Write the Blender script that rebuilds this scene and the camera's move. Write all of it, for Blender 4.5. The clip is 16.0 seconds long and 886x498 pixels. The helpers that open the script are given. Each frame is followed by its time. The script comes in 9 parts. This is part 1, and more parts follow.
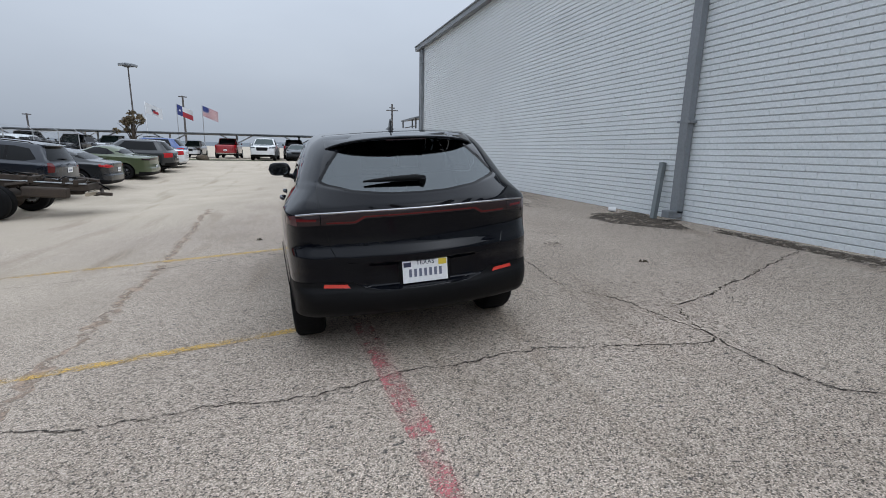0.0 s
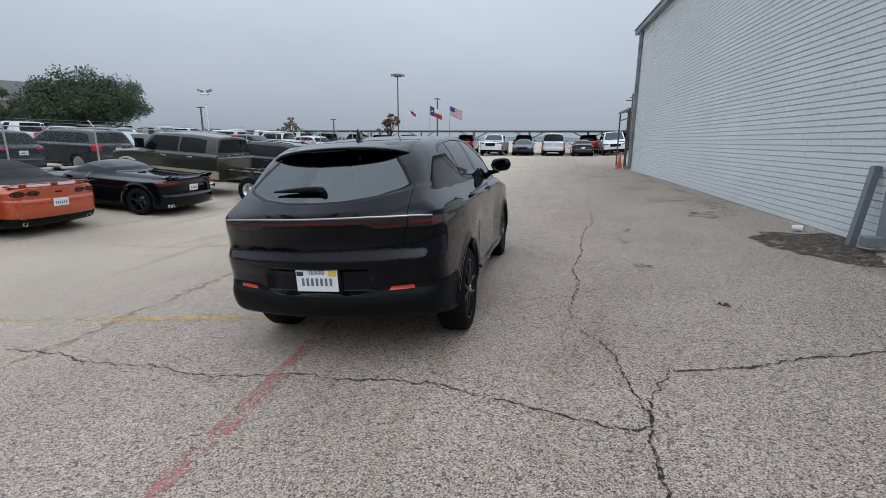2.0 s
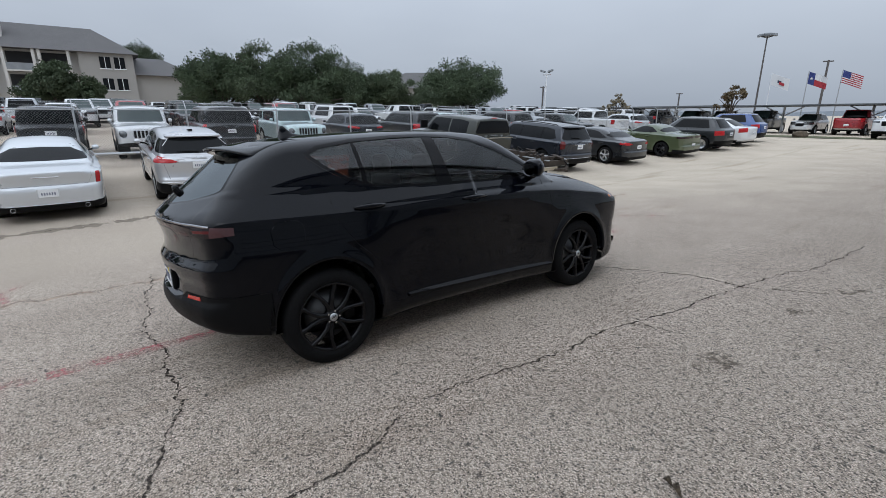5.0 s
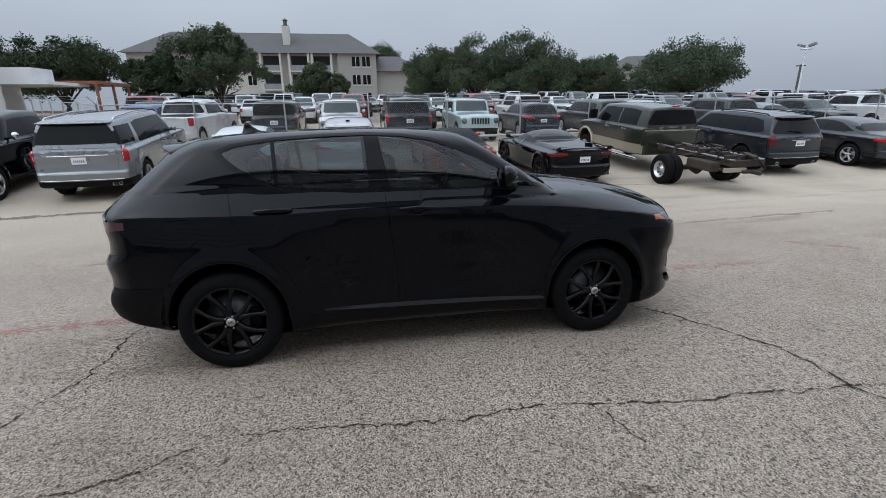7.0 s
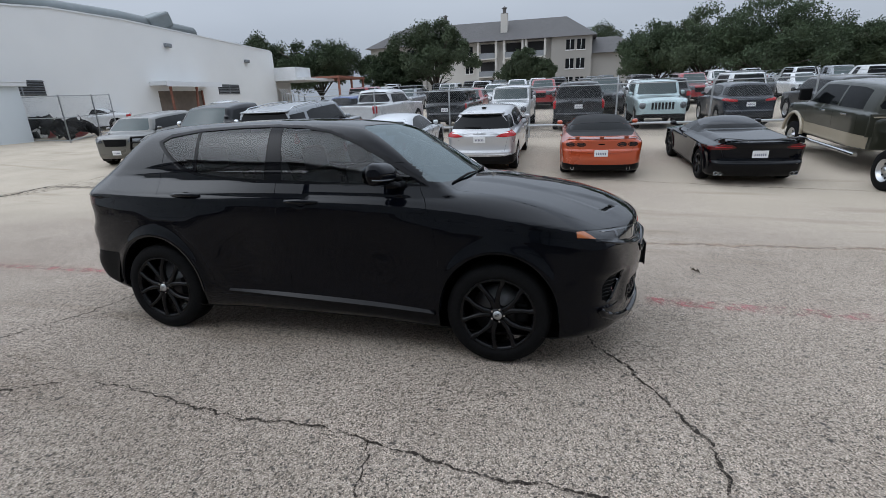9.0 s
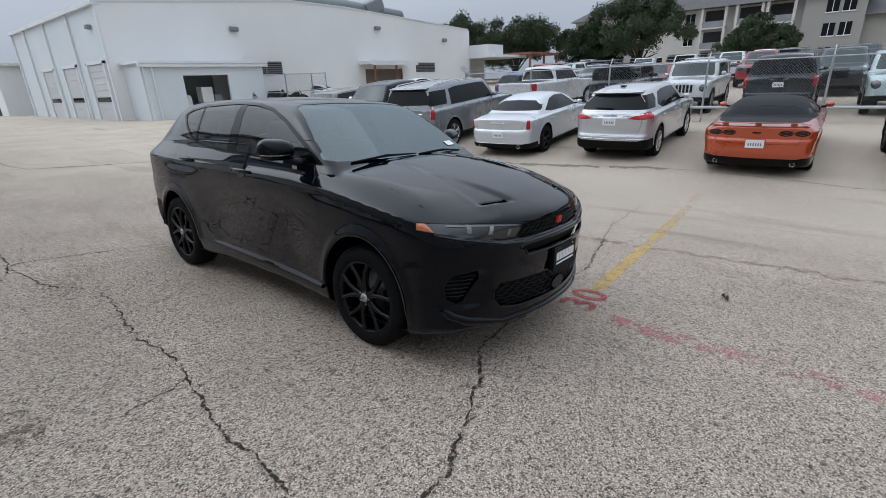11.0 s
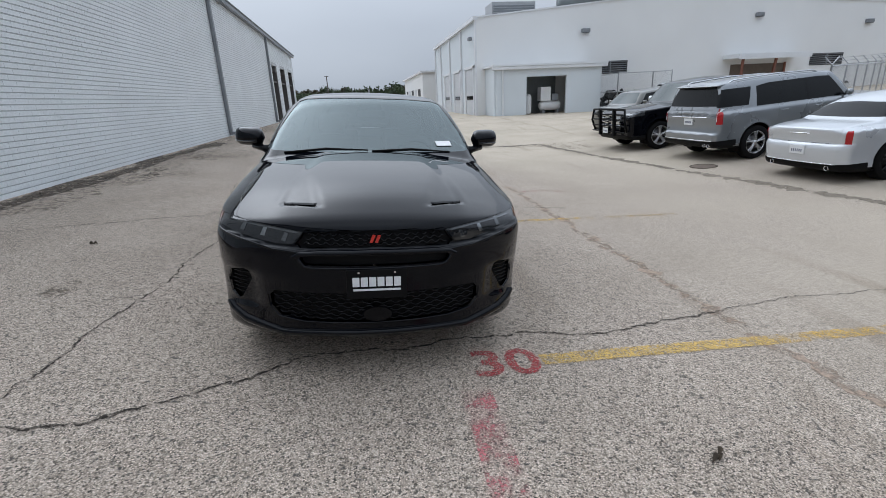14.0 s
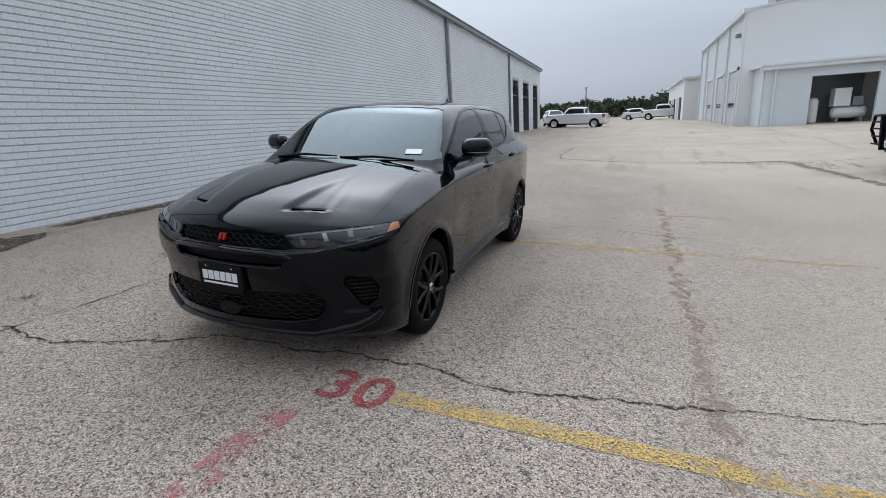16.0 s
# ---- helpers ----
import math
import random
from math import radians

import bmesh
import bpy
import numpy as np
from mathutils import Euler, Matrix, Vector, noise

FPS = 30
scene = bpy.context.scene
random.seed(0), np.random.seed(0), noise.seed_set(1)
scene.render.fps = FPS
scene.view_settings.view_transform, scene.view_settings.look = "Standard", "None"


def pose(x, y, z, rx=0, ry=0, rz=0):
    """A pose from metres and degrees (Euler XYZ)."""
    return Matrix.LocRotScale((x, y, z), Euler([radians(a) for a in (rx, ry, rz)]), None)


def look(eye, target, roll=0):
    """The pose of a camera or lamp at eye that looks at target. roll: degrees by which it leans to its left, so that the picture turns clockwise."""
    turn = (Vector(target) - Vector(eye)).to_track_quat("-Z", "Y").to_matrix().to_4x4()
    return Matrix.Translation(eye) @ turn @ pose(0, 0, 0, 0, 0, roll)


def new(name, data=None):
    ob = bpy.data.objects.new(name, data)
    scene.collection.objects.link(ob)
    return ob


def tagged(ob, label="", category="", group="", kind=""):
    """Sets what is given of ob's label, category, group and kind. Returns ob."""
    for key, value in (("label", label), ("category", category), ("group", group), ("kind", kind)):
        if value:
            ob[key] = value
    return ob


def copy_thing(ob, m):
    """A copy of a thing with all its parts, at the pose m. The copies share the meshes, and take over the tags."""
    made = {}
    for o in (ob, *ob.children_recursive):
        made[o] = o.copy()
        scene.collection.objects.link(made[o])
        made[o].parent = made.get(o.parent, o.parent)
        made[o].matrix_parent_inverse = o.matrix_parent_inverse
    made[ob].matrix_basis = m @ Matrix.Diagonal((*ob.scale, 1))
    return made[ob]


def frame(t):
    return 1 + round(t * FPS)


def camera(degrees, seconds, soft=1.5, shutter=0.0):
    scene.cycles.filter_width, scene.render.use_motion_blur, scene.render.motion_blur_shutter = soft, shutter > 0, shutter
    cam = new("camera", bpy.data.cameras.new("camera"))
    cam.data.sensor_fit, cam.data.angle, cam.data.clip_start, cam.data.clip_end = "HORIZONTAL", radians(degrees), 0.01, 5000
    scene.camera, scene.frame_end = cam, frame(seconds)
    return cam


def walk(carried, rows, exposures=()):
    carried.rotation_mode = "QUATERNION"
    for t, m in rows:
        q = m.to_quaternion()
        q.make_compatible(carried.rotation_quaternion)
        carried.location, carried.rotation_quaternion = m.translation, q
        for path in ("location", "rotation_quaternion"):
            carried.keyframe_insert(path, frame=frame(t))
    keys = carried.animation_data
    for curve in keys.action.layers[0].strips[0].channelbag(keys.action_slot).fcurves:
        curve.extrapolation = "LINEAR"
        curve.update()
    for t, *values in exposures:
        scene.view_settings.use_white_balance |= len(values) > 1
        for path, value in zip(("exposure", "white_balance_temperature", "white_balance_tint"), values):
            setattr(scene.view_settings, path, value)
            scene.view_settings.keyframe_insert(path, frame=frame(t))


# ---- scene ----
cam = camera(87.3, 16.0, soft=0.7)

PATH = [
    (0, (-0.781, -5.061, 1.417), (-0.215, -3.188, 1.005), 1.2),
    (0.5, (-0.231, -5.167, 1.461), (0.107, -3.241, 1.041), 1.2),
    (1, (0.344, -5.186, 1.494), (0.425, -3.234, 1.061), 1.0),
    (1.5, (0.913, -5.089, 1.533), (0.731, -3.147, 1.09), 0.7),
    (2, (1.466, -4.919, 1.569), (1.031, -3.02, 1.116), 0.3),
    (2.5, (1.947, -4.612, 1.614), (1.286, -2.782, 1.15), 0.1),
    (3, (2.41, -4.242, 1.657), (1.534, -2.511, 1.17), 0.0),
    (3.5, (2.79, -3.811, 1.691), (1.715, -2.202, 1.184), 0.1),
    (4, (3.183, -3.408, 1.729), (1.928, -1.944, 1.199), 0.2),
    (4.2, (3.318, -3.227, 1.719), (1.994, -1.826, 1.186), 0.2),
    (6.3, (3.945, -1.151, 1.768), (2.143, -0.503, 1.191), -0.5),
    (6.5, (3.942, -0.948, 1.755), (2.113, -0.384, 1.176), -0.5),
    (7, (3.923, -0.429, 1.767), (2.043, -0.081, 1.179), -0.7),
    (7.5, (3.903, 0.094, 1.774), (1.998, 0.221, 1.176), -1.1),
    (8, (3.818, 0.628, 1.768), (1.914, 0.536, 1.164), -1.7),
    (8.5, (3.741, 1.189, 1.77), (1.861, 0.887, 1.159), -2.0),
    (9, (3.565, 1.713, 1.746), (1.733, 1.209, 1.123), -2.1),
    (9.2, (3.507, 1.924, 1.742), (1.7, 1.34, 1.113), -2.4),
    (11.3, (2.441, 3.678, 1.674), (1.065, 2.391, 1.004), -2.2),
    (11.5, (2.288, 3.824, 1.648), (0.969, 2.472, 0.988), -2.2),
    (12, (1.887, 4.094, 1.628), (0.729, 2.601, 0.972), -2.1),
    (12.5, (1.433, 4.298, 1.603), (0.458, 2.679, 0.949), -2.2),
    (13, (0.961, 4.468, 1.578), (0.197, 2.737, 0.93), -2.3),
    (13.5, (0.462, 4.533, 1.548), (-0.07, 2.714, 0.91), -2.4),
    (14, (-0.06, 4.596, 1.534), (-0.327, 2.713, 0.913), -2.6),
    (14.5, (-0.592, 4.54, 1.507), (-0.591, 2.63, 0.911), -3.0),
    (15, (-1.15, 4.473, 1.473), (-0.883, 2.575, 0.903), -3.5),
    (15.5, (-1.654, 4.307, 1.426), (-1.143, 2.451, 0.884), -3.4),
    (16, (-2.172, 4.111, 1.375), (-1.424, 2.331, 0.855), -3.6),
]
walk(cam, [(t, look(eye, target, roll)) for t, eye, target, roll in PATH])
SKY_LEVEL = 1.0
scene.view_settings.exposure = 0.2

# ---- light ----
world = bpy.data.worlds.new("overcast_sky")
scene.world = world
world.use_nodes = True
wn, wl = world.node_tree.nodes, world.node_tree.links
sky = wn.new("ShaderNodeTexSky")
sky.sky_type, sky.sun_disc = "NISHITA", False
sky.sun_elevation, sky.sun_rotation = radians(48), radians(150)
sky.air_density, sky.dust_density, sky.ozone_density = 1.0, 4.0, 1.0
pale = wn.new("ShaderNodeHueSaturation")
pale.inputs["Saturation"].default_value = 0.05
pale.inputs["Value"].default_value = 0.02
wl.new(sky.outputs[0], pale.inputs["Color"])
wc = wn.new("ShaderNodeTexCoord")
wm = wn.new("ShaderNodeMapping")
wm.inputs["Scale"].default_value = (1.0, 1.0, 3.0)
wl.new(wc.outputs["Generated"], wm.inputs["Vector"])
cloud = wn.new("ShaderNodeTexNoise")
cloud.inputs["Scale"].default_value, cloud.inputs["Detail"].default_value = 1.6, 4.0
wl.new(wm.outputs[0], cloud.inputs["Vector"])
ramp = wn.new("ShaderNodeValToRGB")
ramp.color_ramp.elements[0].position, ramp.color_ramp.elements[1].position = 0.3, 0.75
ramp.color_ramp.elements[0].color = (0.300, 0.325, 0.360, 1)
ramp.color_ramp.elements[1].color = (0.366, 0.392, 0.424, 1)
wl.new(cloud.outputs["Fac"], ramp.inputs[0])
add = wn.new("ShaderNodeMixRGB")
add.blend_type, add.inputs[0].default_value = "ADD", 1.0
wl.new(ramp.outputs[0], add.inputs[1])
wl.new(pale.outputs[0], add.inputs[2])
wz = wn.new("ShaderNodeSeparateXYZ")
wl.new(wc.outputs["Generated"], wz.inputs[0])
over = wn.new("ShaderNodeMapRange")
over.interpolation_type = "SMOOTHSTEP"
over.inputs["From Min"].default_value, over.inputs["From Max"].default_value = 0.0, 0.85
over.inputs["To Min"].default_value, over.inputs["To Max"].default_value = 0.95, 2.5
wl.new(wz.outputs["Z"], over.inputs["Value"])
glow = wn.new("ShaderNodeMixRGB")
glow.blend_type, glow.inputs[0].default_value = "MULTIPLY", 1.0
wl.new(add.outputs[0], glow.inputs[1])
wl.new(over.outputs[0], glow.inputs[2])
cool = wn.new("ShaderNodeMixRGB")
cool.blend_type, cool.inputs[0].default_value = "MULTIPLY", 1.0
cool.inputs[2].default_value = (0.94, 1.0, 1.09, 1)
wl.new(glow.outputs[0], cool.inputs[1])
wl.new(cool.outputs[0], wn["Background"].inputs["Color"])
wn["Background"].inputs["Strength"].default_value = SKY_LEVEL
sun = new("sun", bpy.data.lights.new("sun", "SUN"))
sun.data.energy, sun.data.angle, sun.data.color = 0.5, radians(120), (0.97, 0.985, 1.0)
sun.matrix_world = look((0, 0, 0), (-0.35, 0.35, -1))

# ---- materials ----


def nodes_of(name):
    m = bpy.data.materials.new(name)
    m.use_nodes = True
    t = m.node_tree
    return m, t.nodes, t.links, t.nodes["Principled BSDF"]


def mixed(n, l, kind, fac, a, b):
    mx = n.new("ShaderNodeMixRGB")
    mx.blend_type = kind
    for k, v in enumerate((fac, a, b)):
        if isinstance(v, (int, float)):
            mx.inputs[k].default_value = v if k == 0 else (v, v, v, 1)
        elif isinstance(v, tuple):
            mx.inputs[k].default_value = (*v, 1)
        else:
            l.new(v, mx.inputs[k])
    return mx.outputs[0]


def noise_out(n, l, scale, detail=4.0, kind="Object", stretch=(1, 1, 1), lo=0.3, hi=0.7, rough=0.55):
    c = n.new("ShaderNodeTexCoord")
    mp = n.new("ShaderNodeMapping")
    mp.inputs["Scale"].default_value = stretch
    l.new(c.outputs[kind], mp.inputs["Vector"])
    t = n.new("ShaderNodeTexNoise")
    t.inputs["Scale"].default_value, t.inputs["Detail"].default_value = scale, detail
    t.inputs["Roughness"].default_value = rough
    l.new(mp.outputs[0], t.inputs["Vector"])
    r = n.new("ShaderNodeMapRange")
    r.inputs["From Min"].default_value, r.inputs["From Max"].default_value = lo, hi
    l.new(t.outputs["Fac"], r.inputs["Value"])
    return r.outputs[0]


def bumped(n, l, p, height, strength=0.3, distance=0.01):
    b = n.new("ShaderNodeBump")
    b.inputs["Strength"].default_value, b.inputs["Distance"].default_value = strength, distance
    l.new(height, b.inputs["Height"])
    l.new(b.outputs[0], p.inputs["Normal"])


def surface(name, color, rough=0.5, metal=0.0, vary=0.12, size=2.0, fine=0.06, grain=60.0, bump=0.0, coat=0.0, spec=0.5, tone=None):
    """A coloured surface with broad and fine unevenness."""
    m, n, l, p = nodes_of(name)
    broad = noise_out(n, l, size)
    small = noise_out(n, l, grain, 3.0)
    dark = tuple(c * (1 - vary) for c in color) if tone is None else tone
    c1 = mixed(n, l, "MIX", broad, dark, color)
    f = n.new("ShaderNodeMapRange")
    f.inputs["To Min"].default_value, f.inputs["To Max"].default_value = 1 - fine, 1 + fine
    l.new(small, f.inputs["Value"])
    c2 = mixed(n, l, "MULTIPLY", 1.0, c1, f.outputs[0])
    l.new(c2, p.inputs["Base Color"])
    r = n.new("ShaderNodeMapRange")
    r.inputs["To Min"].default_value, r.inputs["To Max"].default_value = max(0.0, rough - 0.06), min(1.0, rough + 0.06)
    l.new(broad, r.inputs["Value"])
    l.new(r.outputs[0], p.inputs["Roughness"])
    p.inputs["Metallic"].default_value = metal
    p.inputs["Coat Weight"].default_value = coat
    p.inputs["Coat Roughness"].default_value = 0.03
    p.inputs["Specular IOR Level"].default_value = spec
    if bump:
        bumped(n, l, p, small, bump, 0.004)
    return m


def paint(name, color, flake=0.0, rough=0.28):
    m = surface(name, color, rough, flake, 0.06, 1.5, 0.03, 400.0, 0, 1.0)
    return m


def tinted_glass(name, tint, ior=1.8, sheen=(1, 1, 1)):
    m, n, l, p = nodes_of(name)
    n.remove(p)
    out = n["Material Output"]
    clear = n.new("ShaderNodeBsdfTransparent")
    clear.inputs[0].default_value = (*tint, 1)
    gloss = n.new("ShaderNodeBsdfGlossy")
    gloss.inputs["Roughness"].default_value = 0.01
    gloss.inputs["Color"].default_value = (*sheen, 1)
    fr = n.new("ShaderNodeFresnel")
    fr.inputs[0].default_value = ior
    mx = n.new("ShaderNodeMixShader")
    l.new(fr.outputs[0], mx.inputs[0])
    l.new(clear.outputs[0], mx.inputs[1])
    l.new(gloss.outputs[0], mx.inputs[2])
    l.new(mx.outputs[0], out.inputs[0])
    return m


def asphalt():
    """Chip seal: pale and dark stones in grey binder, worn to beige dust where cars drive."""
    m, n, l, p = nodes_of("chip_seal_asphalt")
    c = n.new("ShaderNodeTexCoord")
    chips = n.new("ShaderNodeTexVoronoi")
    chips.inputs["Scale"].default_value = 142.0
    l.new(c.outputs["Object"], chips.inputs["Vector"])
    tone = n.new("ShaderNodeSeparateColor")
    l.new(chips.outputs["Color"], tone.inputs[0])
    stones = n.new("ShaderNodeValToRGB")
    e = stones.color_ramp.elements
    e[0].position, e[0].color = 0.0, (0.07, 0.063, 0.054, 1)
    e[1].position, e[1].color = 1.0, (0.92, 0.785, 0.665, 1)
    k = stones.color_ramp.elements.new(0.25)
    k.color = (0.415, 0.343, 0.276, 1)
    k = stones.color_ramp.elements.new(0.6)
    k.color = (0.645, 0.537, 0.443, 1)
    l.new(tone.outputs[0], stones.inputs[0])
    gaps = n.new("ShaderNodeMapRange")
    gaps.inputs["From Min"].default_value, gaps.inputs["From Max"].default_value = 0.0, 0.62
    gaps.inputs["To Min"].default_value, gaps.inputs["To Max"].default_value = 1.15, 0.55
    l.new(chips.outputs["Distance"], gaps.inputs["Value"])
    chip = mixed(n, l, "MULTIPLY", 1.0, stones.outputs[0], gaps.outputs[0])
    pits = noise_out(n, l, 30.0, 6.0, lo=0.575, hi=0.71)
    chip = mixed(n, l, "MIX", pits, chip, (0.075, 0.070, 0.064))
    # the driving lane: fine pale dust over the stones
    sep = n.new("ShaderNodeSeparateXYZ")
    l.new(c.outputs["Object"], sep.inputs[0])
    lane = n.new("ShaderNodeMapRange")
    lane.inputs["From Min"].default_value, lane.inputs["From Max"].default_value = -2.0, -4.6
    l.new(sep.outputs["X"], lane.inputs["Value"])
    wav = noise_out(n, l, 0.35, 5.0, lo=0.25, hi=0.75)
    lane2 = mixed(n, l, "MULTIPLY", 1.0, lane.outputs[0], wav)
    far = n.new("ShaderNodeMapRange")
    far.inputs["From Min"].default_value, far.inputs["From Max"].default_value = 4.0, 12.0
    l.new(sep.outputs["Y"], far.inputs["Value"])
    south = n.new("ShaderNodeMapRange")
    south.inputs["From Min"].default_value, south.inputs["From Max"].default_value = -5.0, -11.0
    l.new(sep.outputs["Y"], south.inputs["Value"])
    ends = mixed(n, l, "ADD", 1.0, far.outputs[0], south.outputs[0])
    west = n.new("ShaderNodeMapRange")
    west.inputs["From Min"].default_value, west.inputs["From Max"].default_value = 2.5, -1.5
    l.new(sep.outputs["X"], west.inputs["Value"])
    ends = mixed(n, l, "MULTIPLY", 1.0, ends, west.outputs[0])
    worn = mixed(n, l, "ADD", 0.75, lane2, ends)
    grit = noise_out(n, l, 160.0, 3.0)
    dust = mixed(n, l, "MIX", grit, (0.45, 0.385, 0.305), (0.585, 0.51, 0.413))
    base = mixed(n, l, "MIX", worn, chip, dust)
    # broad stains and oil
    broad = noise_out(n, l, 0.7, 6.0, lo=0.3, hi=0.72)
    base = mixed(n, l, "MULTIPLY", broad, base, (0.80, 0.79, 0.78))
    streak = noise_out(n, l, 1.1, 6.0, stretch=(1.6, 0.22, 1), lo=0.58, hi=0.82)
    base = mixed(n, l, "MULTIPLY", streak, base, (0.66, 0.62, 0.57))
    l.new(base, p.inputs["Base Color"])
    p.inputs["Roughness"].default_value = 0.9
    p.inputs["Specular IOR Level"].default_value = 0.25
    h = mixed(n, l, "MULTIPLY", 1.0, gaps.outputs[0], tone.outputs[0])
    bumped(n, l, p, h, 0.55, 0.006)
    return m


def road_paint(name, color, wear):
    """Rolled paint that has worn off the stones in patches."""
    m, n, l, p = nodes_of(name)
    patch = noise_out(n, l, 7.0, 8.0, lo=wear, hi=wear + 0.16, rough=0.75)
    speck = noise_out(n, l, 95.0, 2.0, lo=0.40, hi=0.56)
    a = mixed(n, l, "MULTIPLY", 1.0, patch, speck)
    p.inputs["Base Color"].default_value = (*color, 1)
    p.inputs["Roughness"].default_value = 0.85
    l.new(a, p.inputs["Alpha"])
    return m


def patchy(name, color, edge, size=9.0):
    """Thin dirt that frays out into the asphalt."""
    m, n, l, p = nodes_of(name)
    a = noise_out(n, l, size, 8.0, lo=edge, hi=edge + 0.14, rough=0.75)
    tone = noise_out(n, l, 40.0, 4.0)
    c = mixed(n, l, "MIX", tone, tuple(v * 0.5 for v in color), color)
    l.new(c, p.inputs["Base Color"])
    p.inputs["Roughness"].default_value = 0.95
    l.new(a, p.inputs["Alpha"])
    return m


ASPHALT = asphalt()
SILT = patchy("grey_brown_drain_silt", (0.27, 0.225, 0.175), 0.34)
MULCH = patchy("frayed_leaf_litter", (0.095, 0.073, 0.053), 0.40)
STAIN = patchy("old_oil_stain", (0.21, 0.165, 0.125), 0.50)
CRACK = patchy("crack_dirt", (0.034, 0.025, 0.018), 0.40, 38.0)
TAR = patchy("old_seam_dirt", (0.44, 0.33, 0.25), 0.42, 8.0)
YELLOW = road_paint("worn_yellow_road_paint", (0.62, 0.41, 0.12), 0.335)
YELLOW_FAINT = road_paint("faded_yellow_road_paint", (0.60, 0.38, 0.10), 0.47)
YELLOW_MID = road_paint("rubbed_yellow_road_paint", (0.62, 0.39, 0.09), 0.40)
RED = road_paint("worn_red_road_paint", (0.52, 0.16, 0.17), 0.445)
RED_FAINT = road_paint("faded_red_road_paint", (0.55, 0.23, 0.23), 0.46)
RED_NUM = road_paint("red_stencil_paint", (0.38, 0.05, 0.055), 0.30)
MUD = surface("dry_mulch_dirt", (0.10, 0.075, 0.05), 0.95, vary=0.6, size=6, fine=0.5, grain=45, bump=0.8)
BRICK = surface("white_painted_brick", (0.74, 0.77, 0.78), 0.62, vary=0.10, size=0.5, fine=0.07, grain=30, bump=0.35)
JOINT = surface("raked_mortar_joint", (0.52, 0.54, 0.545), 0.85, vary=0.2, size=2, fine=0.1, grain=60)
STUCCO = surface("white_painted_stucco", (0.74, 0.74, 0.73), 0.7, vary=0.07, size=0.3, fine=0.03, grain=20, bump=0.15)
# shaded copy of the white stucco: darker and bluer to stand for shade
STUCCO_SHADE = surface("shaded_white_stucco", (0.62, 0.66, 0.68), 0.6, vary=0.07, size=0.4, fine=0.03, grain=20)
TRIM_GREY = surface("grey_painted_steel", (0.22, 0.235, 0.25), 0.45, vary=0.2, size=1.2, fine=0.08, grain=25)
TRIM_WHITE = surface("white_trim_paint", (0.70, 0.71, 0.72), 0.5, vary=0.1, size=1)
RUST = surface("rusty_red_steel", (0.26, 0.10, 0.065), 0.7, vary=0.35, size=3, fine=0.2)
GALV = surface("galvanised_steel", (0.42, 0.43, 0.44), 0.45, 0.7, vary=0.15, size=4)
POST_DARK = surface("weathered_dark_pole", (0.11, 0.10, 0.095), 0.8, vary=0.25, size=2)
# near-black colour stands in for the shade inside openings
DARK_HOLE = surface("interior_shade_black", (0.03, 0.03, 0.032), 0.8)
ROLLER = surface("roll_up_door_paint", (0.56, 0.57, 0.58), 0.5, vary=0.1, size=1)
CORRUG = surface("weathered_sheet_metal", (0.22, 0.245, 0.25), 0.5, 0.35, vary=0.2, size=1.5)
ROOF_SHINGLE = surface("grey_roof_shingles", (0.115, 0.11, 0.11), 0.9, vary=0.2, size=0.6, fine=0.2, grain=8)
APT_WALL = surface("taupe_stucco", (0.30, 0.285, 0.265), 0.85, vary=0.08, size=0.3)
APT_LIGHT = surface("cream_stucco", (0.50, 0.48, 0.45), 0.85, vary=0.08, size=0.3)
BARK = surface("tree_bark", (0.075, 0.06, 0.048), 0.95, vary=0.4, size=6, fine=0.3, grain=30, bump=0.6)
GRASS = surface("dry_grass_verge", (0.10, 0.105, 0.05), 0.95, vary=0.4, size=2, fine=0.4, grain=40, bump=0.6)
CONE = surface("orange_cone_plastic", (0.65, 0.10, 0.03), 0.5)
PAPER = surface("white_paper", (0.8, 0.8, 0.8), 0.6, vary=0.04)
TYRE = surface("tyre_rubber", (0.008, 0.008, 0.0085), 0.75, spec=0.1, vary=0.3, size=8, fine=0.2, grain=60, bump=0.2)
RIM_BLACK = surface("gloss_black_alloy", (0.004, 0.004, 0.005), 0.2, 0.0, fine=0.03, spec=0.25)
RIM_SILVER = surface("machined_silver_alloy", (0.55, 0.56, 0.57), 0.3, 0.9, fine=0.03)
CHROME = surface("chrome", (0.62, 0.63, 0.64), 0.12, 1.0, vary=0.05)
STEEL = surface("brushed_brake_steel", (0.16, 0.16, 0.165), 0.4, 0.9, vary=0.2, size=9)
PLASTIC = surface("black_textured_plastic", (0.006, 0.006, 0.0065), 0.5, spec=0.10, vary=0.2, size=5, fine=0.1, grain=200, bump=0.1)
GLOSS_BLACK = surface("gloss_black_trim", (0.004, 0.004, 0.005), 0.12, coat=1.0, spec=0.0)
INTERIOR = surface("dark_grey_upholstery", (0.06, 0.06, 0.062), 0.8, vary=0.2, size=6)
GLASS_DARK = tinted_glass("privacy_glass", (0.32, 0.36, 0.37), 1.48)
GLASS_REAR = tinted_glass("privacy_tailgate_glass", (0.09, 0.10, 0.105), 1.95, (0.90, 0.97, 1.0))
GLASS_SIDE = tinted_glass("tinted_side_glass", (0.30, 0.33, 0.34), 1.45)
GLASS_CLEAR = tinted_glass("windscreen_glass", (0.10, 0.13, 0.145), 2.05, (0.86, 0.98, 1.0))
GLASS_FAR = surface("dark_car_glass", (0.007, 0.008, 0.009), 0.05, vary=0.2, spec=0.16)
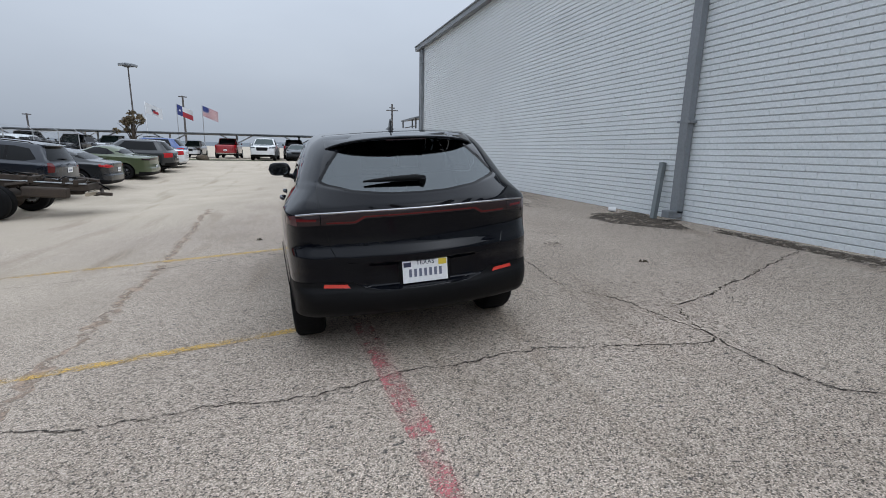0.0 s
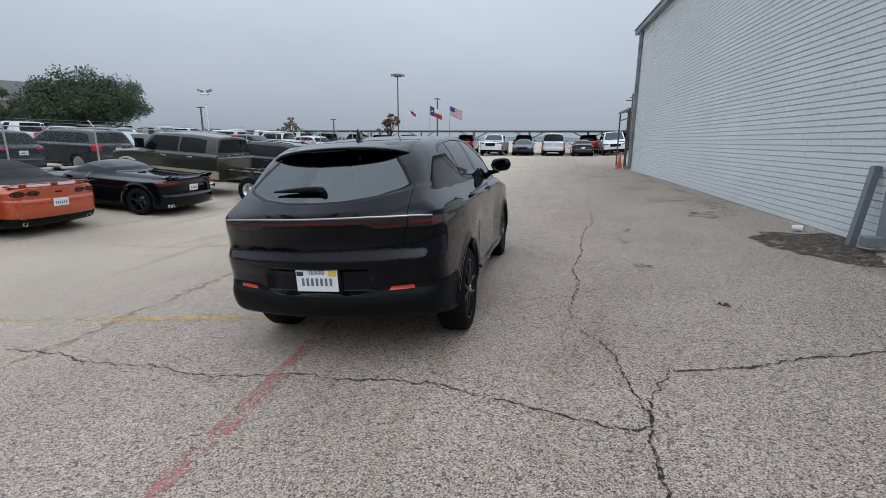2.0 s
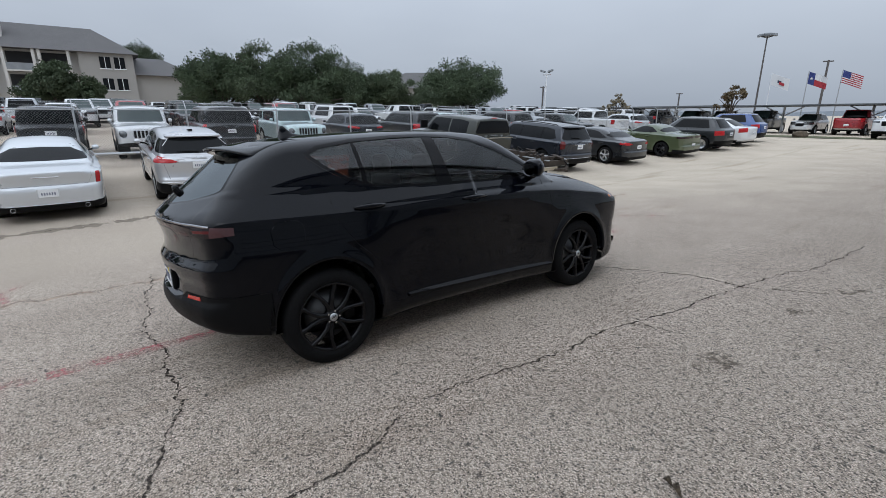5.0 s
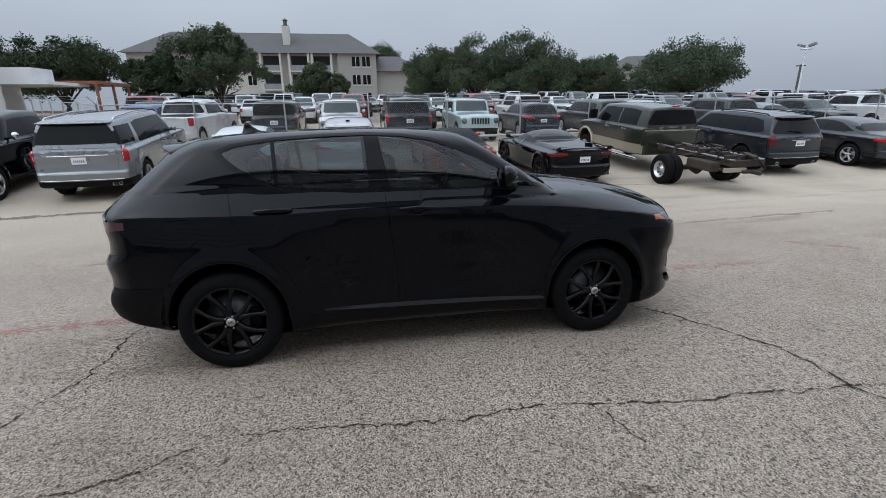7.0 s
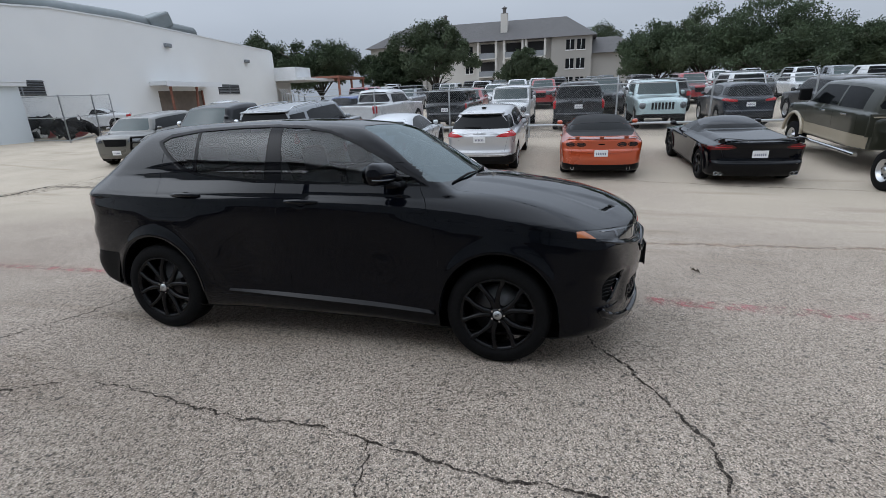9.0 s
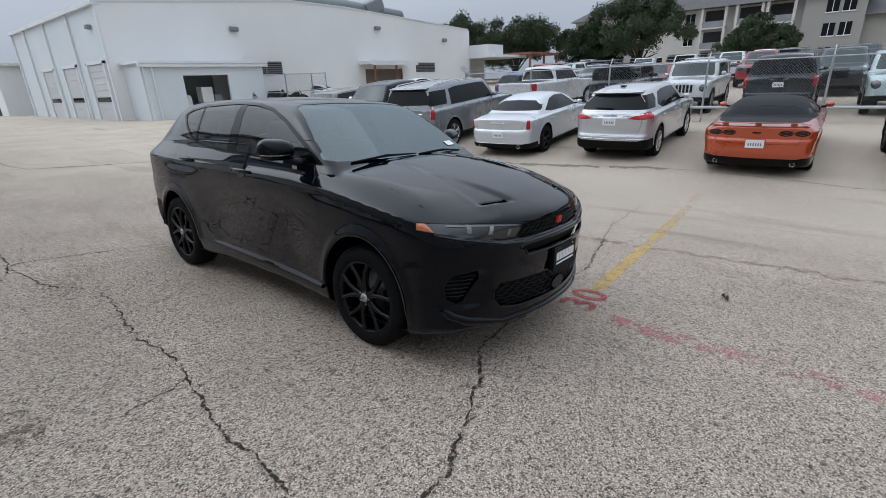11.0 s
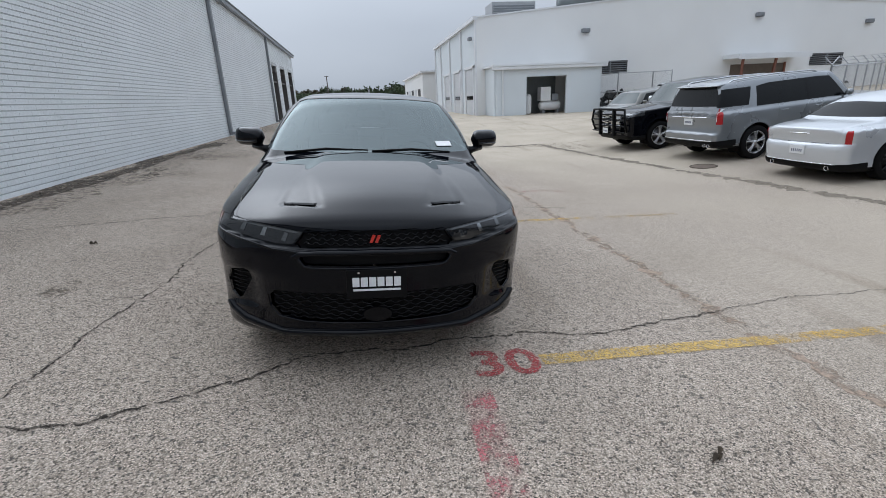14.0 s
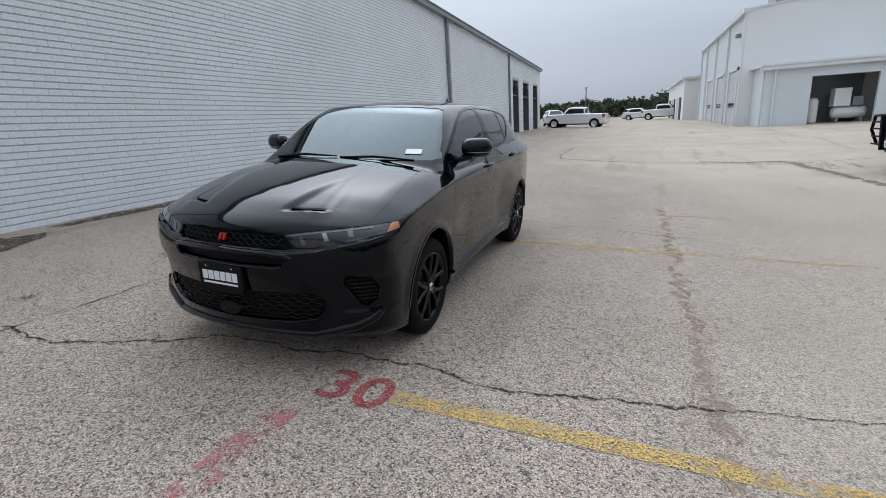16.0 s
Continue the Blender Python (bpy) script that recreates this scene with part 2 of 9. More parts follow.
SCREEN_FAR = surface("car_windscreen_glass", (0.036, 0.056, 0.056), 0.05, vary=0.25, size=1.2, spec=0.5)
LENS_PINK = surface("pale_red_lamp_lens", (0.075, 0.030, 0.032), 0.12, coat=0.6, spec=0.2)
LENS_RED = surface("red_lamp_lens", (0.40, 0.016, 0.020), 0.15, coat=0.35, spec=0.2)
LENS_SMOKE = surface("smoked_lamp_lens", (0.022, 0.012, 0.013), 0.1, coat=0.3, spec=0.2)
LENS_CLEAR = surface("clear_lamp_lens", (0.10, 0.105, 0.11), 0.1, 0.6, coat=1.0)
LENS_SMOKE_CLEAR = surface("dark_headlamp_lens", (0.016, 0.017, 0.019), 0.06, 0.0, coat=1.0, spec=0.1)
LENS_AMBER = surface("amber_lamp_lens", (0.42, 0.11, 0.02), 0.15, coat=1.0)
BADGE_RED = surface("red_badge_enamel", (0.55, 0.03, 0.02), 0.3)
PLATE_WHITE = surface("white_plate_metal", (0.72, 0.73, 0.74), 0.4, vary=0.05)
INK = surface("dark_blue_ink", (0.02, 0.025, 0.06), 0.5)
PLATE_INK = surface("faded_plate_ink", (0.13, 0.14, 0.20), 0.5)
STICKER_YELLOW = surface("yellow_sticker", (0.70, 0.52, 0.05), 0.5)
BLACK = paint("black_car_paint", (0.0022, 0.0027, 0.0046), 0.0, 0.35)
BLACK.node_tree.nodes["Principled BSDF"].inputs["Specular IOR Level"].default_value = 0.0
BLACK.node_tree.nodes["Principled BSDF"].inputs["Coat IOR"].default_value = 1.66
tree_ = BLACK.node_tree
edge_on = tree_.nodes.new("ShaderNodeLayerWeight")
edge_on.inputs["Blend"].default_value = 0.5
lacquer = tree_.nodes.new("ShaderNodeMapRange")
lacquer.inputs["From Min"].default_value, lacquer.inputs["From Max"].default_value = 0.20, 0.58
lacquer.inputs["To Min"].default_value, lacquer.inputs["To Max"].default_value = 0.26, 1.0
tree_.links.new(edge_on.outputs["Facing"], lacquer.inputs["Value"])
tree_.links.new(lacquer.outputs[0], tree_.nodes["Principled BSDF"].inputs["Coat Weight"])
tree_.nodes["Principled BSDF"].inputs["Coat Tint"].default_value = (0.90, 0.95, 1.0, 1)
tree_.nodes["Principled BSDF"].inputs["Coat Roughness"].default_value = 0.015
GLOSS_BLACK.node_tree.nodes["Principled BSDF"].inputs["Coat IOR"].default_value = 1.25
SMOKED_CHROME = surface("smoked_chrome", (0.42, 0.41, 0.42), 0.16, 1.0, vary=0.1)
MIRROR = surface("dimmed_mirror_glass", (0.07, 0.075, 0.08), 0.03, 1.0, vary=0.03)
REFLEX_RED = surface("red_reflex_reflector", (0.55, 0.035, 0.02), 0.25, coat=0.5)
DARK_RED = surface("dark_red_lamp_strip", (0.10, 0.007, 0.008), 0.12, coat=0.4, spec=0.2)
REFLECTOR = surface("lamp_reflector", (0.30, 0.31, 0.32), 0.2, 0.9)

# ---- building tools ----


def smooth(a, b, v):
    t = min(1.0, max(0.0, (v - a) / (b - a)))
    return t * t * (3 - 2 * t)


def ground_z(x, y):
    """The lot falls from the brick wall to a drain line in front of the parked row and climbs again behind it."""
    if x > -5.2:
        e = 0.065 * min(x, 9.0)
    elif x > -7.4:
        e = -0.338 - 0.0123 * (-5.2 - x)
    elif x > -15:
        e = -0.365 + 0.068 * (-7.4 - x)
    else:
        e = 0.152 + 0.035 * (min(-x, 62.0) - 15)
    k = smooth(12, 34, y)
    e = e * (1 - k) + k * max(e, 0.3)
    if x < 3:
        k = smooth(-11, -26, y)
        e = e * (1 - k) + k * max(e, 0.2)
    return e


def on_ground(x, y, heading):
    """A pose on the ground that follows its slope; heading in degrees, 0 looks along +y."""
    d = 0.8
    nx = -(ground_z(x + d, y) - ground_z(x - d, y)) / (2 * d)
    ny = -(ground_z(x, y + d) - ground_z(x, y - d)) / (2 * d)
    up = Vector((nx, ny, 1)).normalized()
    a = radians(heading)
    ahead = Vector((-math.sin(a), math.cos(a), 0))
    ahead = (ahead - up * ahead.dot(up)).normalized()
    right = ahead.cross(up)
    m = Matrix((right, ahead, up)).transposed().to_4x4()
    m.translation = (x, y, ground_z(x, y))
    return m


def mesh_of(name, bm, material, shade=True):
    me = bpy.data.meshes.new(name)
    bm.normal_update()
    lay = bm.verts.layers.float_vector.get("surface_normal")
    own = [Vector(v[lay]) for v in bm.verts] if lay is not None and shade else None
    bm.to_mesh(me)
    bm.free()
    for m in material if isinstance(material, (list, tuple)) else [material]:
        me.materials.append(m)
    if shade:
        me.polygons.foreach_set("use_smooth", [True] * len(me.polygons))
        if own:
            me.normals_split_custom_set_from_vertices([n.normalized() if n.length > 1e-6 else Vector((0, 0, 1)) for n in own])
    return me


def part(name, bm, material, parent=None, label="", shade=False):
    ob = new(name, mesh_of(name, bm, material, shade))
    if parent is not None:
        ob.parent = parent
    if label:
        ob["label"] = label
    return ob


def thing(name, label, category, group="", m=None, kind=""):
    ob = new(name)
    ob.empty_display_size = 0.2
    if m is not None:
        ob.matrix_world = m
    return tagged(ob, label, category, group, kind)


def box(lo, hi, bm=None, bevel=0.0):
    bm = bm or bmesh.new()
    vs = [bm.verts.new((lo[0] if k & 1 == 0 else hi[0], lo[1] if k & 2 == 0 else hi[1], lo[2] if k & 4 == 0 else hi[2])) for k in range(8)]
    fs = [bm.faces.new([vs[k] for k in f]) for f in ((0, 2, 3, 1), (4, 5, 7, 6), (0, 1, 5, 4), (2, 6, 7, 3), (0, 4, 6, 2), (1, 3, 7, 5))]
    if bevel:
        es = list({e for f in fs for e in f.edges})
        bmesh.ops.bevel(bm, geom=es, offset=bevel, segments=2, affect="EDGES", profile=0.5)
    return bm


def tube(a, b, r0, r1=None, seg=10, bm=None, caps=True):
    """A round bar from a to b."""
    bm = bm or bmesh.new()
    a, b = Vector(a), Vector(b)
    r1 = r0 if r1 is None else r1
    z = (b - a).normalized()
    x = z.orthogonal().normalized()
    y = z.cross(x)
    rings = []
    for c, r in ((a, r0), (b, r1)):
        rings.append([bm.verts.new(c + (x * math.cos(k * math.tau / seg) + y * math.sin(k * math.tau / seg)) * r) for k in range(seg)])
    for k in range(seg):
        bm.faces.new((rings[0][k], rings[0][(k + 1) % seg], rings[1][(k + 1) % seg], rings[1][k]))
    if caps:
        bm.faces.new(rings[0][::-1])
        bm.faces.new(rings[1])
    return bm


def sweep(points, radius, seg=8, bm=None):
    """A bent round bar through the points."""
    bm = bm or bmesh.new()
    ps = [Vector(p) for p in points]
    rings = []
    x = None
    for k, p in enumerate(ps):
        d = (ps[min(k + 1, len(ps) - 1)] - ps[max(k - 1, 0)]).normalized()
        x = d.orthogonal().normalized() if x is None else (x - d * x.dot(d)).normalized()
        y = d.cross(x)
        r = radius[k] if isinstance(radius, (list, tuple)) else radius
        rings.append([bm.verts.new(p + (x * math.cos(j * math.tau / seg) + y * math.sin(j * math.tau / seg)) * r) for j in range(seg)])
    for a, b in zip(rings, rings[1:]):
        for j in range(seg):
            bm.faces.new((a[j], a[(j + 1) % seg], b[(j + 1) % seg], b[j]))
    bm.faces.new(rings[0][::-1])
    bm.faces.new(rings[-1])
    return bm


def lathe(profile, seg=32, axis="x", bm=None, closed=False):
    """Turns (radius, along) pairs round an axis."""
    bm = bm or bmesh.new()
    rings = []
    for r, s in profile:
        ring = []
        for k in range(seg):
            c, d = r * math.cos(k * math.tau / seg), r * math.sin(k * math.tau / seg)
            ring.append(bm.verts.new((s, c, d) if axis == "x" else (c, d, s)))
        rings.append(ring)
    pairs = list(zip(rings, rings[1:])) + ([(rings[-1], rings[0])] if closed else [])
    for a, b in pairs:
        for k in range(seg):
            bm.faces.new((a[k], a[(k + 1) % seg], b[(k + 1) % seg], b[k]))
    bmesh.ops.recalc_face_normals(bm, faces=bm.faces)
    return bm


def slab(poly, lo, hi, axis="y", bm=None):
    """A flat plate of outline poly, from lo to hi along an axis."""
    bm = bm or bmesh.new()

    def at(p, s):
        return {"x": (s, p[0], p[1]), "y": (p[0], s, p[1]), "z": (p[0], p[1], s)}[axis]

    a = [bm.verts.new(at(p, lo)) for p in poly]
    b = [bm.verts.new(at(p, hi)) for p in poly]
    bm.faces.new(a)
    bm.faces.new(b[::-1])
    for k in range(len(poly)):
        j = (k + 1) % len(poly)
        bm.faces.new((a[k], b[k], b[j], a[j]))
    bmesh.ops.recalc_face_normals(bm, faces=bm.faces)
    return bm


def moved(bm, m):
    bmesh.ops.transform(bm, matrix=m, verts=bm.verts)
    return bm


def flipped(bm):
    """A copy of bm mirrored across x = 0."""
    other = bm.copy()
    lay = other.verts.layers.float_vector.get("surface_normal")
    for v in other.verts:
        v.co.x = -v.co.x
        if lay is not None:
            v[lay] = Vector((-v[lay][0], v[lay][1], v[lay][2]))
    bmesh.ops.reverse_faces(other, faces=other.faces)
    return other


def letters(text, size, depth, material, name, parent, m, label="", bold=0.0):
    cu = bpy.data.curves.new(name, "FONT")
    cu.body, cu.size, cu.extrude, cu.align_x, cu.align_y = text, size, depth, "CENTER", "CENTER"
    cu.offset = size * bold
    tmp = bpy.data.objects.new(name, cu)
    scene.collection.objects.link(tmp)
    me = bpy.data.meshes.new_from_object(tmp.evaluated_get(bpy.context.evaluated_depsgraph_get()))
    bpy.data.objects.remove(tmp)
    me.materials.clear()
    me.materials.append(material)
    ob = new(name, me)
    ob.parent = parent
    ob.matrix_local = m
    if label:
        ob["label"] = label
    return ob

# ---- vehicles ----


def columns(ends, sides):
    """Where the outline of a car is sampled: across the tail, along the side, across the nose."""
    q = [(k / ends, -1.0) for k in range(ends)]
    q += [(1.0, -1.0 + 2.0 * k / sides) for k in range(sides + 1)]
    q += [(1.0 - (k + 1) / ends, 1.0) for k in range(ends)]
    return q


def ring(cols, yr, yf, w, zr, zs, zf, nr=5.0, nf=5.0, sr=0.08, sf=0.14, tr=0.05, tf=0.05, rise=0.0, p=3.0):
    """One level line of half a car body, from the middle of the tail round the side to the middle of the nose."""
    ym, h, out = (yr + yf) / 2, (yf - yr) / 2, []
    for a, b in cols:
        n = nr if b < 0 else nf
        r = 1.0 / (a**n + abs(b) ** n) ** (1 / n)
        x, u = a * r, b * r
        z = zs + ((zf - zs) * u**p if u > 0 else (zr - zs) * (-u) ** p) - rise * u * (1 - abs(u) ** 2)
        y = ym + h * u - (sf * x * x * max(u, 0) ** 3 - sr * x * x * max(-u, 0) ** 3)
        x *= w * (1 - (tf * u**4 if u > 0 else tr * u**4))
        out.append(Vector((x, y, z)))
    return out


def in_poly(p, q, poly):
    inside = False
    for (a, b), (c, d) in zip(poly, poly[1:] + poly[:1]):
        if (b > q) != (d > q) and p < (c - a) * (q - b) / (d - b) + a:
            inside = not inside
    return inside


def carve(bm, poly, axis, wanted, number):
    """Cuts an outline, seen along an axis, into the shell, and marks the faces inside it with a number."""
    i, j = {"x": (1, 2), "y": (0, 2), "z": (0, 1)}[axis]
    layer = bm.faces.layers.int["part"]

    def reach(f):
        ci = [v.co[i] for v in f.verts]
        cj = [v.co[j] for v in f.verts]
        return min(ci), max(ci), min(cj), max(cj)

    us, vs = [p[0] for p in poly], [p[1] for p in poly]
    u0, u1, v0, v1 = min(us) - 0.01, max(us) + 0.01, min(vs) - 0.01, max(vs) + 0.01
    held = {}
    for f in bm.faces:
        r = reach(f)
        if r[1] > u0 and r[0] < u1 and r[3] > v0 and r[2] < v1 and wanted(f):
            held[f] = r
    for (a, b), (c, d) in zip(poly, poly[1:] + poly[:1]):
        lo_i, hi_i, lo_j, hi_j = min(a, c) - 0.01, max(a, c) + 0.01, min(b, d) - 0.01, max(b, d) + 0.01
        near = [f for f, r in held.items() if r[1] > lo_i and r[0] < hi_i and r[3] > lo_j and r[2] < hi_j]
        if not near:
            continue
        co, no = [0, 0, 0], [0, 0, 0]
        co[i], co[j], no[i], no[j] = a, b, d - b, a - c
        for f in near:
            del held[f]
        geom = list({e for f in near for e in f.edges}) + near
        made = bmesh.ops.bisect_plane(bm, geom=geom, dist=0.00005, plane_co=co, plane_no=no)["geom"]
        for f in made:
            if isinstance(f, bmesh.types.BMFace):
                held[f] = reach(f)
    for f in held:
        if f.is_valid:
            f.normal_update()
            c = f.calc_center_median()
            if in_poly(c[i], c[j], poly):
                f[layer] = number


def taken(bm, number, both=False, groove=0.0, sunk=0.0, gap=0.0022):
    """The faces with that number as a mesh of their own; groove turns the rim inwards and leaves a panel gap."""
    out = bm.copy()
    lay = out.faces.layers.int["part"]
    bmesh.ops.delete(out, geom=[f for f in out.faces if f[lay] != number], context="FACES")
    nl = out.verts.layers.float_vector.get("surface_normal")
    if both:
        dup = bmesh.ops.duplicate(out, geom=list(out.verts) + list(out.edges) + list(out.faces))["geom"]
        for v in [g for g in dup if isinstance(g, bmesh.types.BMVert)]:
            v.co.x = -v.co.x
            if nl is not None:
                v[nl] = Vector((-v[nl][0], v[nl][1], v[nl][2]))
        bmesh.ops.reverse_faces(out, faces=[g for g in dup if isinstance(g, bmesh.types.BMFace)])
        bmesh.ops.remove_doubles(out, verts=[v for v in out.verts if abs(v.co.x) < 0.001], dist=0.0006)
    out.normal_update()
    facing = {v: (Vector(v[nl]).normalized() if nl is not None and Vector(v[nl]).length > 0 else v.normal.copy()) for v in out.verts}
    if sunk:
        for v in out.verts:
            v.co -= facing[v] * sunk
    if groove:
        rim = [e for e in out.edges if e.is_boundary]
        edge = {v for e in rim for v in e.verts}
        for v in edge:
            around = Vector()
            for f in v.link_faces:
                around += (f.calc_center_median() - v.co).normalized()
            n = facing[v]
            around -= n * around.dot(n)
            if around.length > 1e-5:
                v.co += around.normalized() * gap
        made = bmesh.ops.extrude_edge_only(out, edges=rim)["geom"]
        for v in [g for g in made if isinstance(g, bmesh.types.BMVert)]:
            n = Vector(v[nl]).normalized() if nl is not None else Vector((0, 0, 1))
            v.co -= n * groove
        out.normal_update()
    return out


def arch_poly(yc, zc, r, seg=20):
    top = [(yc + r * math.cos(k * math.pi / seg), zc + r * math.sin(k * math.pi / seg)) for k in range(seg + 1)]
    return top + [(yc - r, -0.1), (yc + r, -0.1)]


def shell(levels, ends, sides, arches=()):
    """Half a body as one carveable mesh with a floor."""
    bm = bmesh.new()
    bm.faces.layers.int.new("part")
    n = len(levels[0])
    nl = bm.verts.layers.float_vector.new("surface_normal")
    rows = len(levels)
    vs = []
    for r in range(rows):
        line_ = []
        for c in range(n):
            v = bm.verts.new(levels[r][c])
            c0, c1 = levels[r][max(c - 1, 0)], levels[r][min(c + 1, n - 1)]
            r0, r1 = levels[max(r - 1, 0)][c], levels[min(r + 1, rows - 1)][c]
            d = (c1 - c0).cross(r1 - r0)
            if r == rows - 1 or d.length < 1e-8:
                d = Vector((0, 0, 1))
            if abs(v.co.x) < 1e-5:
                d.x = 0
            v[nl] = d.normalized()
            line_.append(v)
        vs.append(line_)
    for r in range(rows - 1):
        for c in range(n - 1):
            bm.faces.new((vs[r][c], vs[r][c + 1], vs[r + 1][c + 1], vs[r + 1][c]))
    bmesh.ops.remove_doubles(bm, verts=[v for v in bm.verts if v.co.z > 1.6 and v.co.x < 0.001], dist=0.0004)
    bm.normal_update()
    return bm


def wheel(parent, x, y, r, rim_r, width, style, rim_material, side, dirty=True):
    """A road wheel whose outer face is at x; side is +1 on the right."""
    w = new("wheel")
    w.parent = parent
    w.matrix_local = pose(x, y, r) @ (Matrix() if side > 0 else pose(0, 0, 0, 0, 0, 180))
    h = width
    prof = [(rim_r, -0.012), (rim_r + 0.012, -0.002), (rim_r + 0.03, 0.0), (r - 0.035, -0.004), (r - 0.012, -0.018), (r, -0.04),
            (r, -h + 0.04), (r - 0.012, -h + 0.018), (r - 0.035, -h + 0.004), (rim_r + 0.03, -h), (rim_r, -h + 0.012)]
    bm = lathe(prof, 40 if style != "far" else 20, closed=style == "far")
    part("tyre", bm, TYRE, w, shade=True)
    if style == "dish":
        part("rim", lathe([(0.0, -0.02), (0.06, -0.018), (0.075, -0.06), (rim_r * 0.55, -0.085), (rim_r * 0.86, -0.075), (rim_r * 0.9, -0.02), (rim_r, -0.006)], 32), rim_material, w, shade=True)
        for k in range(8):
            a = k * math.tau / 8
            part("hand_hole", tube((-0.086, rim_r * 0.7 * math.cos(a), rim_r * 0.7 * math.sin(a)), (-0.074, rim_r * 0.7 * math.cos(a), rim_r * 0.7 * math.sin(a)), 0.022, None, 8), PLASTIC, w)
        return w
    if style == "far":
        part("rim", lathe([(0.0, -0.03), (0.05, -0.025), (rim_r * 0.85, -0.045), (rim_r, -0.008)], 16), rim_material, w, shade=True)
        return w
    rim = lathe([(rim_r, -0.01), (rim_r - 0.008, -0.006), (rim_r - 0.022, -0.03), (rim_r - 0.03, -h + 0.02), (rim_r, -h + 0.012)], 40)
    blades = 5
    for k in range(blades):
        for s in (-1, 1):
            b = bmesh.new()
            rr = rim_r - 0.012
            g = 0.18 if style == "main" else 0.13
            t0, t1 = 0.10, g
            pts = []
            fork = ((0.045, 0.009, 0.020, -0.018), (rr * 0.40, 0.014, 0.018, -0.012), (rr * 0.66, 0.040, 0.015, -0.010), (rr * 0.88, 0.074, 0.018, -0.012), (rr, 0.086, 0.028, -0.014))
            if style != "main":
                fork = ((0.045, 0.010, 0.018, -0.022), (rr * 0.45, 0.016, 0.014, -0.016), (rr * 0.75, rr * 0.75 * g * 0.8, 0.014, -0.014), (rr, rr * g * 1.3, 0.022, -0.016))
            for rad, off, wid, dep in fork:
                pts.append((rad, s * off, wid, dep))
            prev = None
            for rad, off, wid, dep in pts:
                cur = [b.verts.new((dep, rad, off - wid)), b.verts.new((dep + 0.006, rad, off)), b.verts.new((dep, rad, off + wid)), b.verts.new((dep - 0.035, rad, off + wid * 0.8)), b.verts.new((dep - 0.035, rad, off - wid * 0.8))]
                if prev:
                    for q in range(5):
                        b.faces.new((prev[q], prev[(q + 1) % 5], cur[(q + 1) % 5], cur[q]))
                prev = cur
            bmesh.ops.recalc_face_normals(b, faces=b.faces)
            moved(b, pose(0, 0, 0, 360 / blades * k + (30 if style == "main" else 18)))
            me = bpy.data.meshes.new("blade")
            b.to_mesh(me)
            b.free()
            rim.from_mesh(me)
            bpy.data.meshes.remove(me)
    part("rim", rim, rim_material, w, shade=True)
    part("hub_cap", lathe([(0.0, -0.006), (0.028, -0.007), (0.033, -0.012), (0.05, -0.02), (0.06, -0.05)], 24), RIM_BLACK if style == "main" else rim_material, w, shade=True)
    if style == "main":
        part("hub_badge", lathe([(0.0, -0.001), (0.027, -0.002), (0.030, -0.010)], 24), RIM_SILVER, w, "silver hub badge", True)
    part("brake_disc", lathe([(0.0, -0.085), (0.05, -0.08), (0.075, -0.10), (rim_r * 0.72, -0.10), (rim_r * 0.72, -0.125), (0.05, -0.125)], 32), STEEL, w, shade=True)
    if style == "main":
        part("caliper", box((-0.15, rim_r * 0.42, -0.07), (-0.07, rim_r * 0.80, 0.07), None, 0.02), PLASTIC, w)
        for k in range(5):
            a = k * math.tau / 5
            part("lug_nut", tube((-0.02, 0.043 * math.cos(a), 0.043 * math.sin(a)), (-0.008, 0.043 * math.cos(a), 0.043 * math.sin(a)), 0.007, None, 6), CHROME, w)
        for s in (-1, 1):
            part("badge_bar", slab([(-0.018, 0.004 * s - 0.003), (0.006, 0.004 * s + 0.0105 - 0.007), (0.016, 0.004 * s + 0.010), (-0.008, 0.004 * s + 0.004)], -0.002, 0.0015, "x"), PLASTIC, w)
    return w


def liner(parent, y, z, r, x0, x1, span=(-0.15, 1.3)):
    bm = bmesh.new()
    seg = 18
    rows = []
    for x in (x0, x1):
        rows.append([bm.verts.new((x, y + r * math.cos(math.pi * (k / seg * span[1] + span[0])), z + r * math.sin(math.pi * (k / seg * span[1] + span[0])))) for k in range(seg + 1)])
    for k in range(seg):
        bm.faces.new((rows[0][k], rows[0][k + 1], rows[1][k + 1], rows[1][k]))
    bm.faces.new(rows[0])
    return part("wheel_arch_liner", bm, PLASTIC, parent, shade=True)


def plate_at(parent, y, z, tilt, facing, bars, label, width=0.305, height=0.155, dark=False):
    """A licence plate; the characters are plain bars."""
    pl = part("licence_plate", box((-width / 2, -0.004, -height / 2), (width / 2, 0.004, height / 2), None, 0.003), PLASTIC if dark else PLATE_WHITE, parent, label)
    pl.matrix_local = pose(0, y, z, tilt, 0, 0 if facing < 0 else 180)
    for k in range(bars):
        w = width * 0.78 / bars
        x0 = -width * 0.39 + k * w
        part("plate_mark", box((x0 + w * 0.24, -0.0065, -height * 0.24), (x0 + w * 0.76, -0.004, height * 0.10)), PLATE_WHITE if dark else PLATE_INK, pl)
    return pl


